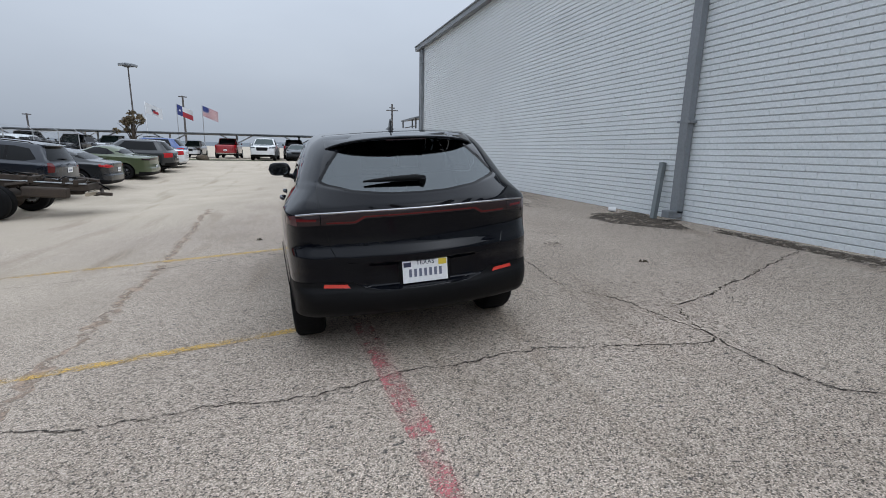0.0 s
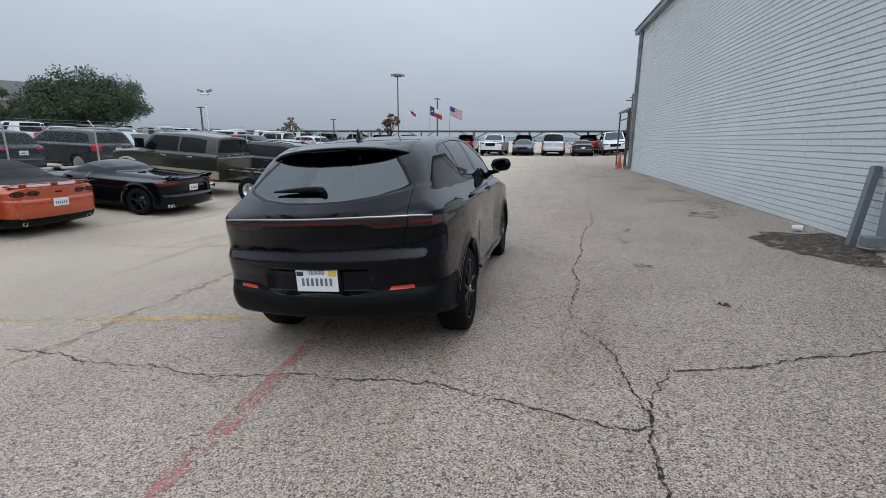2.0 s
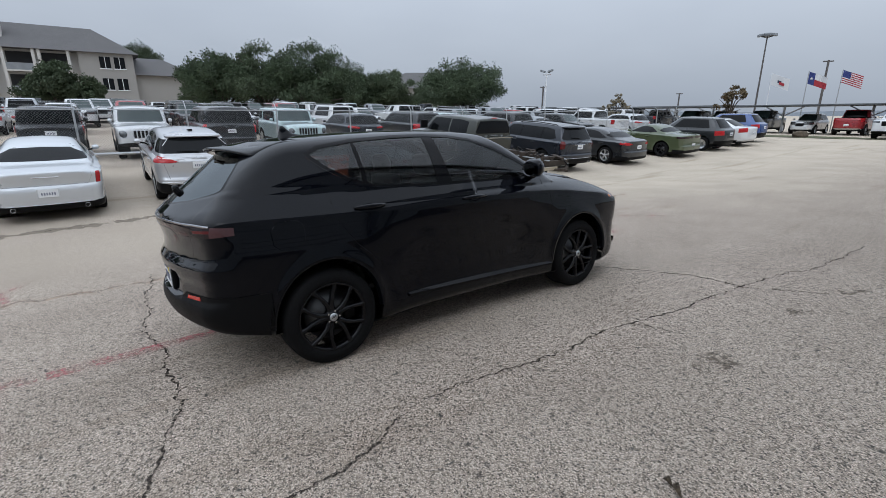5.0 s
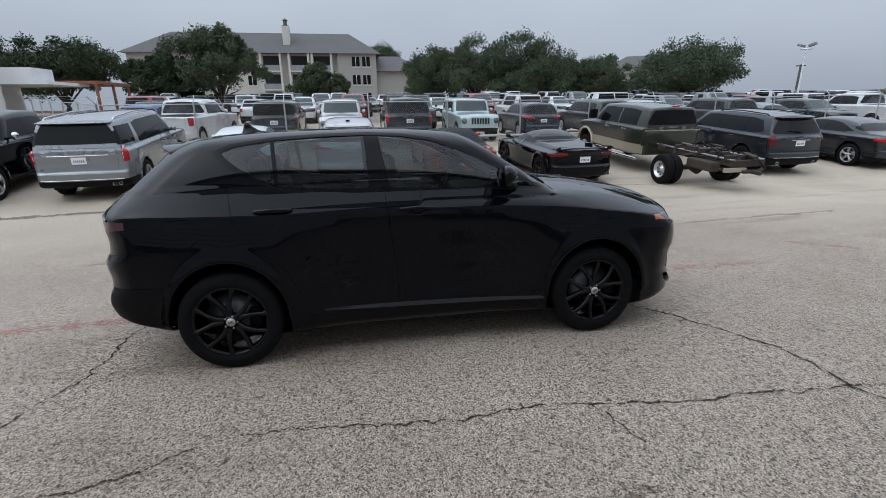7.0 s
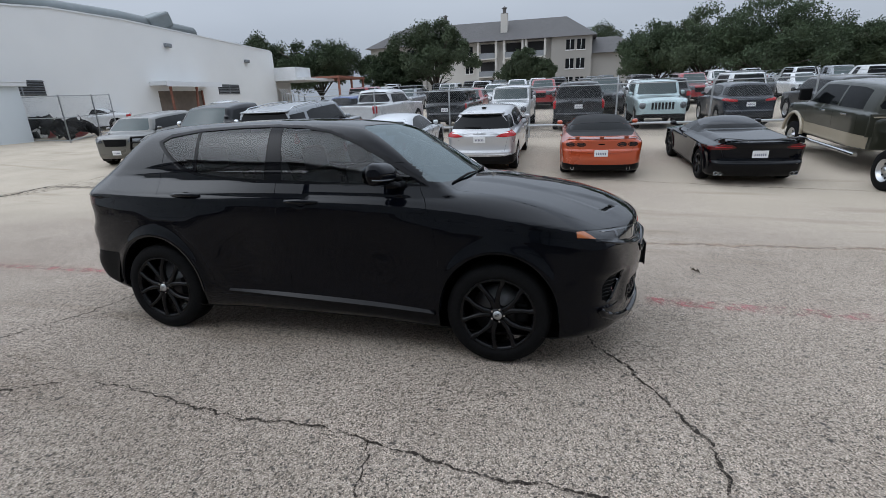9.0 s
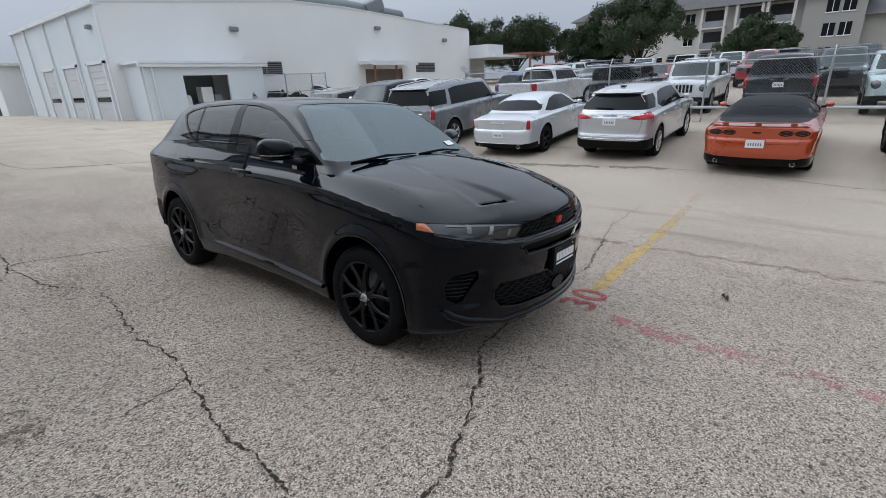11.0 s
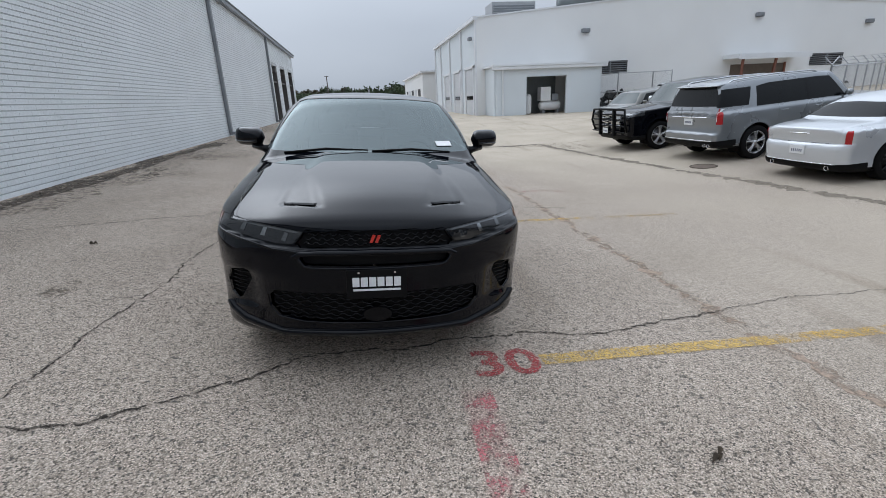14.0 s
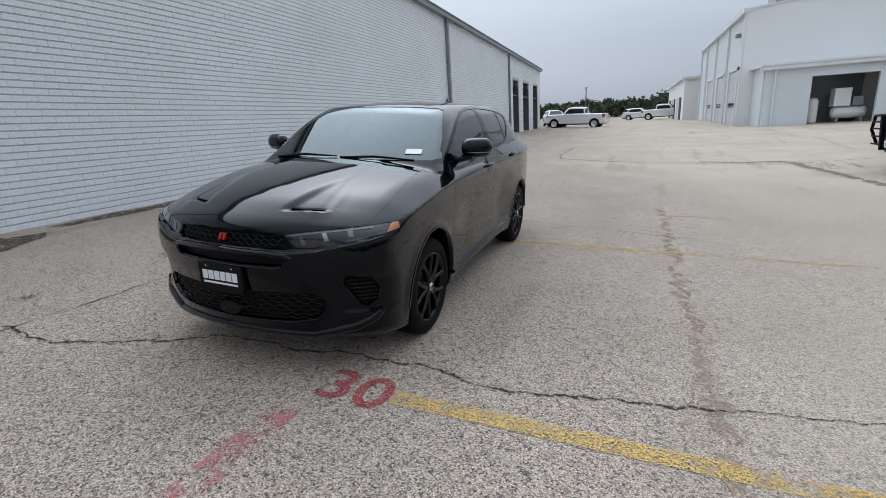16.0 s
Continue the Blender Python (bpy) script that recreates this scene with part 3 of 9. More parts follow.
# --- the black crossover in the middle of the lot ---
def flow(xs, ys):
    """A smooth curve through knots that never overshoots them."""
    xs, ys = np.array(xs, float), np.array(ys, float)
    d = np.diff(ys) / np.diff(xs)
    s = np.zeros(len(xs))
    for k in range(1, len(xs) - 1):
        s[k] = 0.0 if d[k - 1] * d[k] <= 0 else 2 * d[k - 1] * d[k] / (d[k - 1] + d[k])
    s[0], s[-1] = d[0], d[-1]

    def at(v):
        v = np.clip(np.asarray(v, float), xs[0], xs[-1])
        i = np.clip(np.searchsorted(xs, v) - 1, 0, len(xs) - 2)
        h = xs[i + 1] - xs[i]
        t = (v - xs[i]) / h
        return ys[i] * (1 + 2 * t) * (1 - t) ** 2 + ys[i + 1] * t * t * (3 - 2 * t) + h * (s[i] * t * (1 - t) ** 2 + s[i + 1] * t * t * (t - 1))

    return at


def ease(a, b, v):
    t = np.clip((v - a) / (b - a), 0, 1)
    return t * t * (3 - 2 * t)


def meet(a, b, k):
    """The common inside of two forms, with the edge between them rounded off over k."""
    h = np.maximum(k - np.abs(a - b), 0) / k
    return np.maximum(a, b) + h * h * k / 4


def join(a, b, k):
    return -meet(-a, -b, k)


# the crossover's lines: plan widths along the car, the centre line, nose and tail
SHOULDER = flow((-2.3, -2.15, -2.0, -1.86, -1.6, -1.3, -0.9, 0.0, 0.9, 1.3, 1.6, 1.8, 2.0, 2.2), (0.765, 0.79, 0.822, 0.850, 0.880, 0.897, 0.896, 0.894, 0.896, 0.904, 0.904, 0.894, 0.862, 0.79))
BELT = flow((-2.2, -1.9, -1.6, -1.3, -0.95, -0.2, 0.5, 0.9, 1.3, 2.2), (0.66, 0.725, 0.768, 0.790, 0.804, 0.826, 0.824, 0.790, 0.75, 0.65))
RAIL = flow((-2.2, -1.9, -1.7, -1.33, -0.98, -0.27, 0.29, 0.9, 2.2), (0.35, 0.44, 0.515, 0.595, 0.626, 0.638, 0.612, 0.55, 0.39))
DROOP = flow((-2.2, -1.8, -1.0, 0.3, 1.0, 1.5, 2.0, 2.3), (-0.04, -0.03, -0.01, 0.0, 0.03, 0.09, 0.15, 0.17))
DOOR = flow((0.1, 0.20, 0.27, 0.335, 0.40, 0.50, 0.62, 0.80, 0.93, 1.0), (-0.14, -0.085, -0.034, -0.026, -0.032, -0.038, -0.035, -0.018, -0.003, 0.0))
WING = flow((0.1, 0.22, 0.32, 0.45, 0.60, 0.76, 0.93, 1.0), (-0.06, -0.028, -0.012, -0.002, 0.004, 0.006, 0.004, 0.0))
BONNET = flow((0.8, 1.0, 1.2, 1.5, 1.8, 2.0, 2.1, 2.18, 2.25, 2.35), (1.180, 1.172, 1.158, 1.122, 1.068, 1.012, 0.976, 0.940, 0.898, 0.82))
ROOF = flow((-2.0, -1.7, -1.3, -0.9, -0.4, 0.0, 0.4, 0.8), (1.478, 1.535, 1.580, 1.603, 1.611, 1.600, 1.562, 1.50))
NOSE = flow((0.1, 0.20, 0.25, 0.30, 0.36, 0.45, 0.56, 0.64, 0.72, 0.80, 0.90), (1.9, 2.06, 2.19, 2.236, 2.238, 2.246, 2.256, 2.264, 2.264, 2.258, 2.245))
LEDGE = flow((0.0, 0.38, 0.45, 0.54, 0.80, 0.90), (0.788, 0.775, 0.782, 0.788, 0.842, 0.866))
TAIL = flow((0.2, 0.30, 0.36, 0.42, 0.50, 0.545, 0.58, 0.66, 0.73, 0.775, 0.81, 0.845, 0.90, 0.97, 1.03, 1.075, 1.12), (1.80, 2.02, 2.145, 2.205, 2.228, 2.220, 2.196, 2.192, 2.206, 2.208, 2.190, 2.172, 2.168, 2.180, 2.196, 2.200, 2.190))
BELLY = flow((-2.3, -1.9, -1.6, -1.0, 1.2, 1.9, 2.3), (0.37, 0.33, 0.27, 0.20, 0.20, 0.20, 0.25))


def flank_x(y, z):
    """Half the crossover's width at a place along it and a height."""
    y, z = np.broadcast_arrays(np.asarray(y, float), np.asarray(z, float))
    zz = z + DROOP(y)
    wing = ease(0.45, 1.05, np.abs(y))
    p, b, r = SHOULDER(y), BELT(y), RAIL(y)
    low = np.minimum(zz, 1.0)
    door = p + (1 - wing) * DOOR(low) + wing * WING(low)
    lean = p - 0.002 + (b - p + 0.002) * (zz - 1.040) / 0.130
    t = (zz - 1.17) / 0.38
    pane = b + (r - b) * t + 0.080 * t * (1 - t)
    x = np.where(zz < 1.17, -meet(-door, -lean, 0.010), pane)
    # rounded lip over the wheel arches
    for yc in (-1.318, 1.318):
        far = np.hypot((y - yc) / 0.93, z - 0.345)
        x = x + 0.010 * np.exp(-(((far - 0.425) / 0.040) ** 2)) * ease(0.25, 0.40, z)
    return x


def car_form(p):
    """Negative inside the crossover's body, about the distance from it outside."""
    x, y, z = np.abs(p[..., 0]), p[..., 1], p[..., 2]
    side = (x - flank_x(y, z)) / (1.0 + 0.13 * ease(1.1, 1.2, z))
    # nose: a ledge under the lamps, hollow cheeks beside the lower grille
    ny = NOSE(z) - 0.37 * x * x - 0.030 * ease(-0.004, 0.012, z - LEDGE(x)) - 0.10 * ease(0.90, 1.05, z)
    ny = ny - 0.022 * ease(0.60, 0.70, x) * ease(0.66, 0.60, z) * ease(0.40, 0.45, z)
    nose = y - ny
    # tail: pressed shelf, plate recess
    ty = TAIL(z) - 0.26 * x * x
    ty = ty - 0.030 * ease(0.40, 0.345, x + 0.15 * (z - 0.64)) * ease(0.545, 0.575, z) * ease(0.735, 0.705, z)
    tail = -y - ty
    u = y + 0.30 * x * x * ease(1.2, 1.9, y)
    hood_z = BONNET(u) - 0.11 * x * x
    ridge = 0.52 - 0.14 * ease(2.0, 1.2, y)
    hood_z = hood_z + 0.014 * ease(ridge + 0.05, ridge - 0.06, x) * ease(2.2, 1.95, u) * ease(0.95, 1.2, y)
    slant = y + 0.40 * (x - 0.41)
    hood_z = hood_z - 0.016 * ease(1.42, 1.93, slant) * ease(2.020, 1.985, slant) * ease(-0.035, 0.035, x - 0.425 + 0.20 * (y - 1.42)) * ease(0.035, -0.035, x - 0.435 - 0.15 * (y - 1.42))
    lip = 1.075 + (1.13 - 0.95 * x * x) * (y + 2.195 - 0.26 * x * x)
    cap = 1.16 + 0.18 * x * x
    lid = np.where(y > 0, (z - hood_z) / 1.05, meet((z - lip) / 1.4, z - cap, 0.02))
    body = meet(side, lid, 0.07)
    body = meet(body, nose, 0.045 + 0.10 * ease(0.55, 0.80, x) * ease(0.95, 0.6, z))
    body = meet(body, tail, 0.03 + 0.09 * ease(0.5, 0.8, x))
    body = meet(body, BELLY(y) - z, 0.05)
    screen = (y - (1.035 - 0.20 * x * x - 1.60 * (z - 1.168) - 0.10 * (z - 1.168) ** 2)) / 1.9
    roof = z - ROOF(y) + 0.095 * x * x
    back = (-2.118 + 1.17 * (z - 1.16) + 0.38 * x * x + 0.10 * (z - 1.16) ** 2 - y) / 1.56
    cabin = meet(meet(side, roof, 0.085), screen, 0.05)
    cabin = meet(cabin, back, 0.05 + 0.05 * ease(0.35, 0.55, x))
    cabin = meet(cabin, 1.09 - z, 0.01)
    return join(body, cabin, 0.012)


def touch(o, d, form=car_form):
    """Where rays from inside the body leave it."""
    o, d = np.broadcast_arrays(np.asarray(o, float), np.asarray(d, float))
    lo, hi = np.zeros(o.shape[:-1]), np.full(o.shape[:-1], 3.4)
    for _ in range(34):
        mid = (lo + hi) / 2
        out = form(o + d * mid[..., None]) > 0
        lo, hi = np.where(out, lo, mid), np.where(out, mid, hi)
    return o + d * lo[..., None]


def slope(p, e=0.003, form=car_form):
    g = np.stack([form(p + np.eye(3)[k] * e) - form(p - np.eye(3)[k] * e) for k in range(3)], -1)
    return g / np.linalg.norm(g, axis=-1)[..., None]


def on_end(x, z, out, sign):
    """Points on the tail (sign -1) or the nose (sign 1) at places across and heights."""
    x, z, out = np.broadcast_arrays(np.asarray(x, float), np.asarray(z, float), np.asarray(out, float))
    q = touch(np.stack([x, np.full(x.shape, 1.0 if sign > 0 else -1.5), z], -1), (0.0, float(sign), 0.0))
    return q + slope(q) * out[..., None]


def on_tail(x, z, out=0.0):
    return on_end(x, z, out, -1)


def on_nose(x, z, out=0.0):
    return on_end(x, z, out, 1)


FINE_LIFT = [-88 + 58 * k / 18 for k in range(18)] + [-30 + k for k in range(84)] + [54 + 36 * k / 17 for k in range(18)]


def car_shell(form=car_form, fan=44, run=112, reach=1.45, zc=0.62, lift=FINE_LIFT):
    """The right half of a body as one fine mesh that parts are cut from."""
    cols = [(-reach, math.pi * 0.5 * k / fan, -1) for k in range(fan)]
    cols += [(-reach + 2 * reach * k / run, math.pi * 0.5, 0) for k in range(run + 1)]
    cols += [(reach, math.pi * 0.5 * (fan - 1 - k) / fan, 1) for k in range(fan)]
    o = np.array([[(0.0, y, zc) for y, _, _ in cols]] * len(lift))
    d = np.array([[(math.cos(radians(e)) * math.sin(a), math.cos(radians(e)) * math.cos(a) * s, math.sin(radians(e))) for _, a, s in cols] for e in lift])
    at = touch(o, d, form)
    no = slope(at, 0.003, form)
    bm = bmesh.new()
    bm.faces.layers.int.new("part")
    nl = bm.verts.layers.float_vector.new("surface_normal")
    rows = []
    for r in range(len(lift)):
        row = []
        for c in range(len(cols)):
            v = bm.verts.new(at[r, c])
            n = Vector(no[r, c])
            if c in (0, len(cols) - 1) or r == len(lift) - 1:
                v.co.x, n.x = 0.0, 0.0
            v[nl] = n.normalized()
            row.append(v)
        rows.append(row)
    for a, b in zip(rows, rows[1:]):
        for c in range(len(cols) - 1):
            bm.faces.new((a[c], a[c + 1], b[c + 1], b[c]))
    bmesh.ops.remove_doubles(bm, verts=rows[-1], dist=0.0004)
    bm.normal_update()
    return bm


def oval_arch(yc, zc, half, high, seg=26):
    top = [(yc + half * math.cos(k * math.pi / seg), zc + high * math.sin(k * math.pi / seg)) for k in range(seg + 1)]
    return top + [(yc - half, -0.1), (yc + half, -0.1)]


def strip_on(points, width, rise, place):
    """A raised bead that follows the body through (x, z) points; place puts them on nose or tail."""
    bm = bmesh.new()
    spots = []
    for k, (x, z) in enumerate(points):
        x0, z0 = points[max(k - 1, 0)]
        x1, z1 = points[min(k + 1, len(points) - 1)]
        t = Vector((x1 - x0, z1 - z0)).normalized()
        w = width[k] if isinstance(width, (list, tuple)) else width
        spots.append([(x - t.y * w * a, z + t.x * w * a, h * rise) for a, h in ((-0.5, -0.4), (-0.42, 0.6), (-0.15, 1.0), (0.15, 1.0), (0.42, 0.6), (0.5, -0.4))])
    spots = np.array(spots)
    rows = [[bm.verts.new(c) for c in line] for line in place(spots[..., 0], spots[..., 1], spots[..., 2])]
    for a, b in zip(rows, rows[1:]):
        for q in range(5):
            bm.faces.new((a[q], a[q + 1], b[q + 1], b[q]))
    bmesh.ops.recalc_face_normals(bm, faces=bm.faces)
    return bm


def span(points, n=8):
    """Evenly filled points along a broken line."""
    out = []
    for (a, b), (c, d) in zip(points, points[1:]):
        out += [(a + (c - a) * k / n, b + (d - b) * k / n) for k in range(n)]
    return out + [points[-1]]


def crossover():
    car = thing("crossover_car", "glossy black compact crossover with tinted glass and black wheels", "car")
    bm = car_shell()
    lay = bm.faces.layers.int["part"]
    mid = lambda f: f.calc_center_median()
    side = lambda f: f.normal.x > 0.25 and f.normal.x > 1.35 * f.normal.y
    ax, hub = 1.318, 0.340
    for yc, n in ((-ax, 90), (ax, 91)):
        carve(bm, oval_arch(yc, hub, 0.388, 0.418), "x", lambda f: f.normal.x > 0.1 and mid(f).x > 0.4, n)
    carve(bm, [(-2.5, 0.05), (2.5, 0.05), (2.5, 0.225), (-2.5, 0.225)], "x", lambda f: f.normal.z < -0.5, 92)
    # glass
    glass = [(-1.300, 1.447), (-1.225, 1.482), (-0.97, 1.520), (-0.62, 1.540), (-0.34, 1.544), (-0.11, 1.532), (0.10, 1.498), (0.33, 1.415), (0.55, 1.308), (0.76, 1.196),
             (0.80, 1.165), (0.55, 1.170), (0.17, 1.176), (-0.30, 1.188), (-0.69, 1.204), (-0.90, 1.224), (-1.06, 1.272), (-1.20, 1.355), (-1.285, 1.425)]
    rim = [(-1.338, 1.452), (-1.24, 1.502), (-0.97, 1.541), (-0.62, 1.560), (-0.34, 1.563), (-0.10, 1.550), (0.11, 1.516), (0.345, 1.434), (0.57, 1.326), (0.79, 1.207),
           (0.86, 1.148), (0.55, 1.153), (0.17, 1.159), (-0.30, 1.170), (-0.69, 1.186), (-0.91, 1.206), (-1.08, 1.255), (-1.23, 1.343), (-1.325, 1.425)]
    carve(bm, rim, "x", side, 20)
    carve(bm, glass, "x", side, 21)
    is21 = lambda f: f.normal.x > 0.25 and f[lay] == 21
    carve(bm, [(-0.335, 1.0), (-0.365, 1.6), (-0.275, 1.6), (-0.170, 1.0)], "x", is21, 22)
    carve(bm, [(-0.170, 1.0), (-0.275, 1.6), (1.0, 1.6), (1.0, 1.0)], "x", is21, 23)
    carve(bm, [(-0.945, 1.0), (-0.990, 1.6), (-0.965, 1.6), (-0.912, 1.0)], "x", is21, 27)
    carve(bm, [(-1.5, 1.0), (-1.5, 1.6), (-0.990, 1.6), (-0.945, 1.0)], "x", is21, 24)
    # doors
    body_side = lambda f: f.normal.x > 0.2 and f.normal.x > 1.35 * f.normal.y and f[lay] == 0
    carve(bm, [(-0.165, 0.335), (-0.242, 1.15), (-0.242, 1.30), (0.80, 1.30), (0.80, 1.14), (0.85, 1.05), (0.90, 0.90), (0.93, 0.70), (0.90, 0.335)], "x", body_side, 30)
    carve(bm, [(-1.262, 1.42), (-0.242, 1.42), (-0.242, 1.15), (-0.165, 0.335), (-0.80, 0.335), (-0.84, 0.50), (-0.93, 0.68), (-1.10, 0.83), (-1.22, 1.00), (-1.262, 1.22)], "x", body_side, 31)
    carve(bm, [(-1.66, 0.90), (-1.67, 0.99), (-1.63, 1.04), (-1.50, 1.045), (-1.46, 1.0), (-1.46, 0.90), (-1.50, 0.865), (-1.62, 0.865)], "x", body_side, 34)
    # windscreen and rear window
    carve(bm, [(-0.05, 1.172), (-0.05, 1.556), (0.30, 1.553), (0.53, 1.540), (0.590, 1.520), (0.665, 1.40), (0.755, 1.24), (0.775, 1.185), (0.72, 1.172), (0.40, 1.170)], "y", lambda f: f.normal.y > 0.15 and f.normal.z > 0.2 and mid(f).z > 1.165 and 0.1 < mid(f).y < 1.08 and f[lay] == 0, 25)
    carve(bm, [(-0.05, 1.152), (-0.05, 1.506), (0.25, 1.502), (0.40, 1.482), (0.475, 1.44), (0.545, 1.36), (0.615, 1.262), (0.615, 1.238), (0.58, 1.220), (0.42, 1.180), (0.2, 1.158)], "y", lambda f: f.normal.y < -0.2 and mid(f).z > 1.13 and mid(f).y < -1.5 and f[lay] == 0, 26)
    carve(bm, [(-0.05, 1.164), (-0.05, 1.494), (0.25, 1.490), (0.39, 1.470), (0.462, 1.43), (0.530, 1.35), (0.596, 1.258), (0.594, 1.246), (0.56, 1.230), (0.41, 1.192), (0.2, 1.170)], "y", lambda f: f[lay] == 26, 28)
    # tail: lamps, light bar, tailgate, dark lower bumper
    back = lambda f: f.normal.y < -0.12 and mid(f).y < -1.2 and f[lay] == 0
    carve(bm, [(0.638, 0.984), (0.638, 1.056), (0.78, 1.050), (0.90, 1.036), (0.90, 1.000), (0.78, 0.982)], "y", lambda f: mid(f).y < -1.865 and f.normal.z < 0.75 and f[lay] == 0, 40)
    carve(bm, [(0.66, 1.010), (0.66, 1.026), (0.90, 1.032), (0.90, 1.012)], "y", lambda f: f[lay] == 40, 45)
    carve(bm, [(0.775, 0.95), (0.79, 1.10), (0.95, 1.10), (0.95, 0.95)], "y", lambda f: f[lay] in (40, 45), 47)
    carve(bm, [(-0.05, 1.022), (-0.05, 1.062), (0.40, 1.062), (0.632, 1.056), (0.632, 0.985), (0.425, 0.985), (0.365, 1.020)], "y", back, 41)
    carve(bm, [(0.60, 0.993), (0.42, 0.993), (0.36, 1.028), (-0.05, 1.030), (-0.05, 1.038), (0.37, 1.037), (0.43, 1.004), (0.60, 1.004)], "y", lambda f: f[lay] == 41, 46)
    carve(bm, [(0.490, 0.572), (0.505, 0.597), (0.650, 0.602), (0.655, 0.578)], "y", back, 43)
    carve(bm, [(-0.05, 0.735), (-0.05, 1.25), (0.635, 1.25), (0.635, 1.06), (0.612, 0.97), (0.590, 0.84), (0.555, 0.768), (0.50, 0.742), (0.37, 0.728)], "y", lambda f: f.normal.y < -0.12 and mid(f).y < -1.80 and f[lay] == 0, 42)
    carve(bm, [(-0.05, 0.10), (-0.05, 0.548), (0.30, 0.552), (0.40, 0.570), (0.47, 0.612), (0.70, 0.615), (0.95, 0.600), (0.95, 0.10)], "y", lambda f: mid(f).y < -1.72 and f[lay] == 0, 44)
    # nose: lamps, grilles, bonnet
    front = lambda f: f.normal.y > 0.12 and mid(f).y > 1.2 and f[lay] == 0
    carve(bm, [(0.380, 0.872), (0.440, 0.804), (0.53, 0.802), (0.70, 0.832), (0.83, 0.862), (0.93, 0.880), (0.93, 0.905), (0.84, 0.912), (0.70, 0.905), (0.50, 0.888)], "y", lambda f: mid(f).y > 1.775 and f.normal.z < 0.93 and f[lay] == 0, 50)
    carve(bm, [(0.868, 0.70), (0.864, 0.88), (0.850, 0.96), (0.96, 0.96), (0.96, 0.70)], "y", lambda f: f[lay] == 50, 57)
    for q in range(3):
        x0, z0 = 0.475 + q * 0.115, 0.816 + q * 0.0195
        carve(bm, [(x0, z0), (x0 + 0.024, z0 + 0.004), (x0 + 0.002, z0 + 0.048), (x0 - 0.018, z0 + 0.045)], "y", lambda f: f[lay] == 50, 60 + q)
    carve(bm, [(0.40, 0.868), (0.42, 0.874), (0.55, 0.887), (0.80, 0.904), (0.80, 0.897), (0.55, 0.880), (0.425, 0.864)], "y", lambda f: f[lay] == 50, 65)
    carve(bm, [(-0.05, 0.802), (-0.05, 0.886), (0.20, 0.882), (0.378, 0.868), (0.40, 0.835), (0.425, 0.806), (0.40, 0.790)], "y", front, 51)
    carve(bm, [(-0.05, 0.704), (-0.05, 0.762), (0.385, 0.752), (0.400, 0.740), (0.392, 0.712), (0.370, 0.702)], "y", front, 52)
    carve(bm, [(-0.05, 0.372), (-0.05, 0.545), (0.30, 0.545), (0.555, 0.540), (0.585, 0.505), (0.580, 0.445), (0.535, 0.392), (0.40, 0.370), (0.20, 0.366)], "y", front, 53)
    carve(bm, [(0.680, 0.590), (0.690, 0.636), (0.72, 0.648), (0.81, 0.625), (0.835, 0.56), (0.825, 0.48), (0.785, 0.447), (0.755, 0.462)], "y", front, 55)
    carve(bm, [(0.0, 0.93), (-0.05, 2.4), (0.42, 2.4), (0.55, 2.16), (0.70, 2.03), (0.765, 1.92), (0.775, 1.70), (0.745, 1.40), (0.705, 1.05), (0.690, 0.935)], "z", lambda f: f.normal.z > 0.25 and mid(f).z > 0.875 and mid(f).y > 0.9 and f[lay] == 0, 54)
    carve(bm, [(0.318, 2.000), (0.322, 2.030), (0.495, 1.962), (0.500, 1.928)], "z", lambda f: f[lay] == 54, 56)
    whole = dict(groove=0.012)
    part("body", taken(bm, 0, True, **whole), BLACK, car, shade=True)
    for k, s in (("right", 1), ("left", -1)):
        f = (lambda b: b) if s > 0 else flipped
        part("window_trim", f(taken(bm, 20, sunk=0.001)), GLOSS_BLACK, car, shade=True)
        part("door_pillar", f(taken(bm, 22, sunk=0.004)), GLOSS_BLACK, car, shade=True)
        part("window_divider", f(taken(bm, 27, sunk=0.004)), GLOSS_BLACK, car, shade=True)
        d = part("front_door", f(taken(bm, 30, **whole)), BLACK, car, shade=True)
        part("window", f(taken(bm, 23, sunk=0.006)), GLASS_SIDE, d, "tinted front door glass", True)
        e = part("rear_door", f(taken(bm, 31, **whole)), BLACK, car, shade=True)
        part("window", f(taken(bm, 21, sunk=0.006)), GLASS_DARK, e, "dark privacy glass", True)
        part("quarter_window", f(taken(bm, 24, sunk=0.006)), GLASS_DARK, car, "dark privacy glass", True)
        if s > 0:
            part("fuel_door", taken(bm, 34, groove=0.006, gap=0.0014), BLACK, car, shade=True)
        else:
            part("quarter_panel", f(taken(bm, 34)), BLACK, car, shade=True)
        for door, y, z in ((d, -0.03, 1.046), (e, -0.975, 1.073)):
            xs = float(flank_x(y, z))
            h = sweep([(xs - 0.012, y - 0.128, z), (xs + 0.012, y - 0.112, z + 0.003), (xs + 0.024, y - 0.05, z + 0.005), (xs + 0.026, y, z + 0.006), (xs + 0.024, y + 0.05, z + 0.005), (xs + 0.012, y + 0.112, z + 0.003), (xs - 0.012, y + 0.128, z)], [0.006, 0.010, 0.013, 0.014, 0.013, 0.010, 0.006], 12)
            bmesh.ops.scale(h, vec=(1, 1, 1.15), space=pose(0, 0, -z), verts=h.verts)
            part("handle", f(h), BLACK, door, shade=True)
            cup = moved(lathe([(0.0, 0.0), (0.035, 0.003), (0.052, 0.006), (0.060, 0.005)], 22, "x"), pose(xs - 0.001, y, z - 0.014, 0, -16, 0) @ Matrix.Diagonal((1, 1, 0.62, 1)))
            part("handle_recess", f(cup), BLACK, door, shade=True)
        blade = bmesh.new()
        lines = []
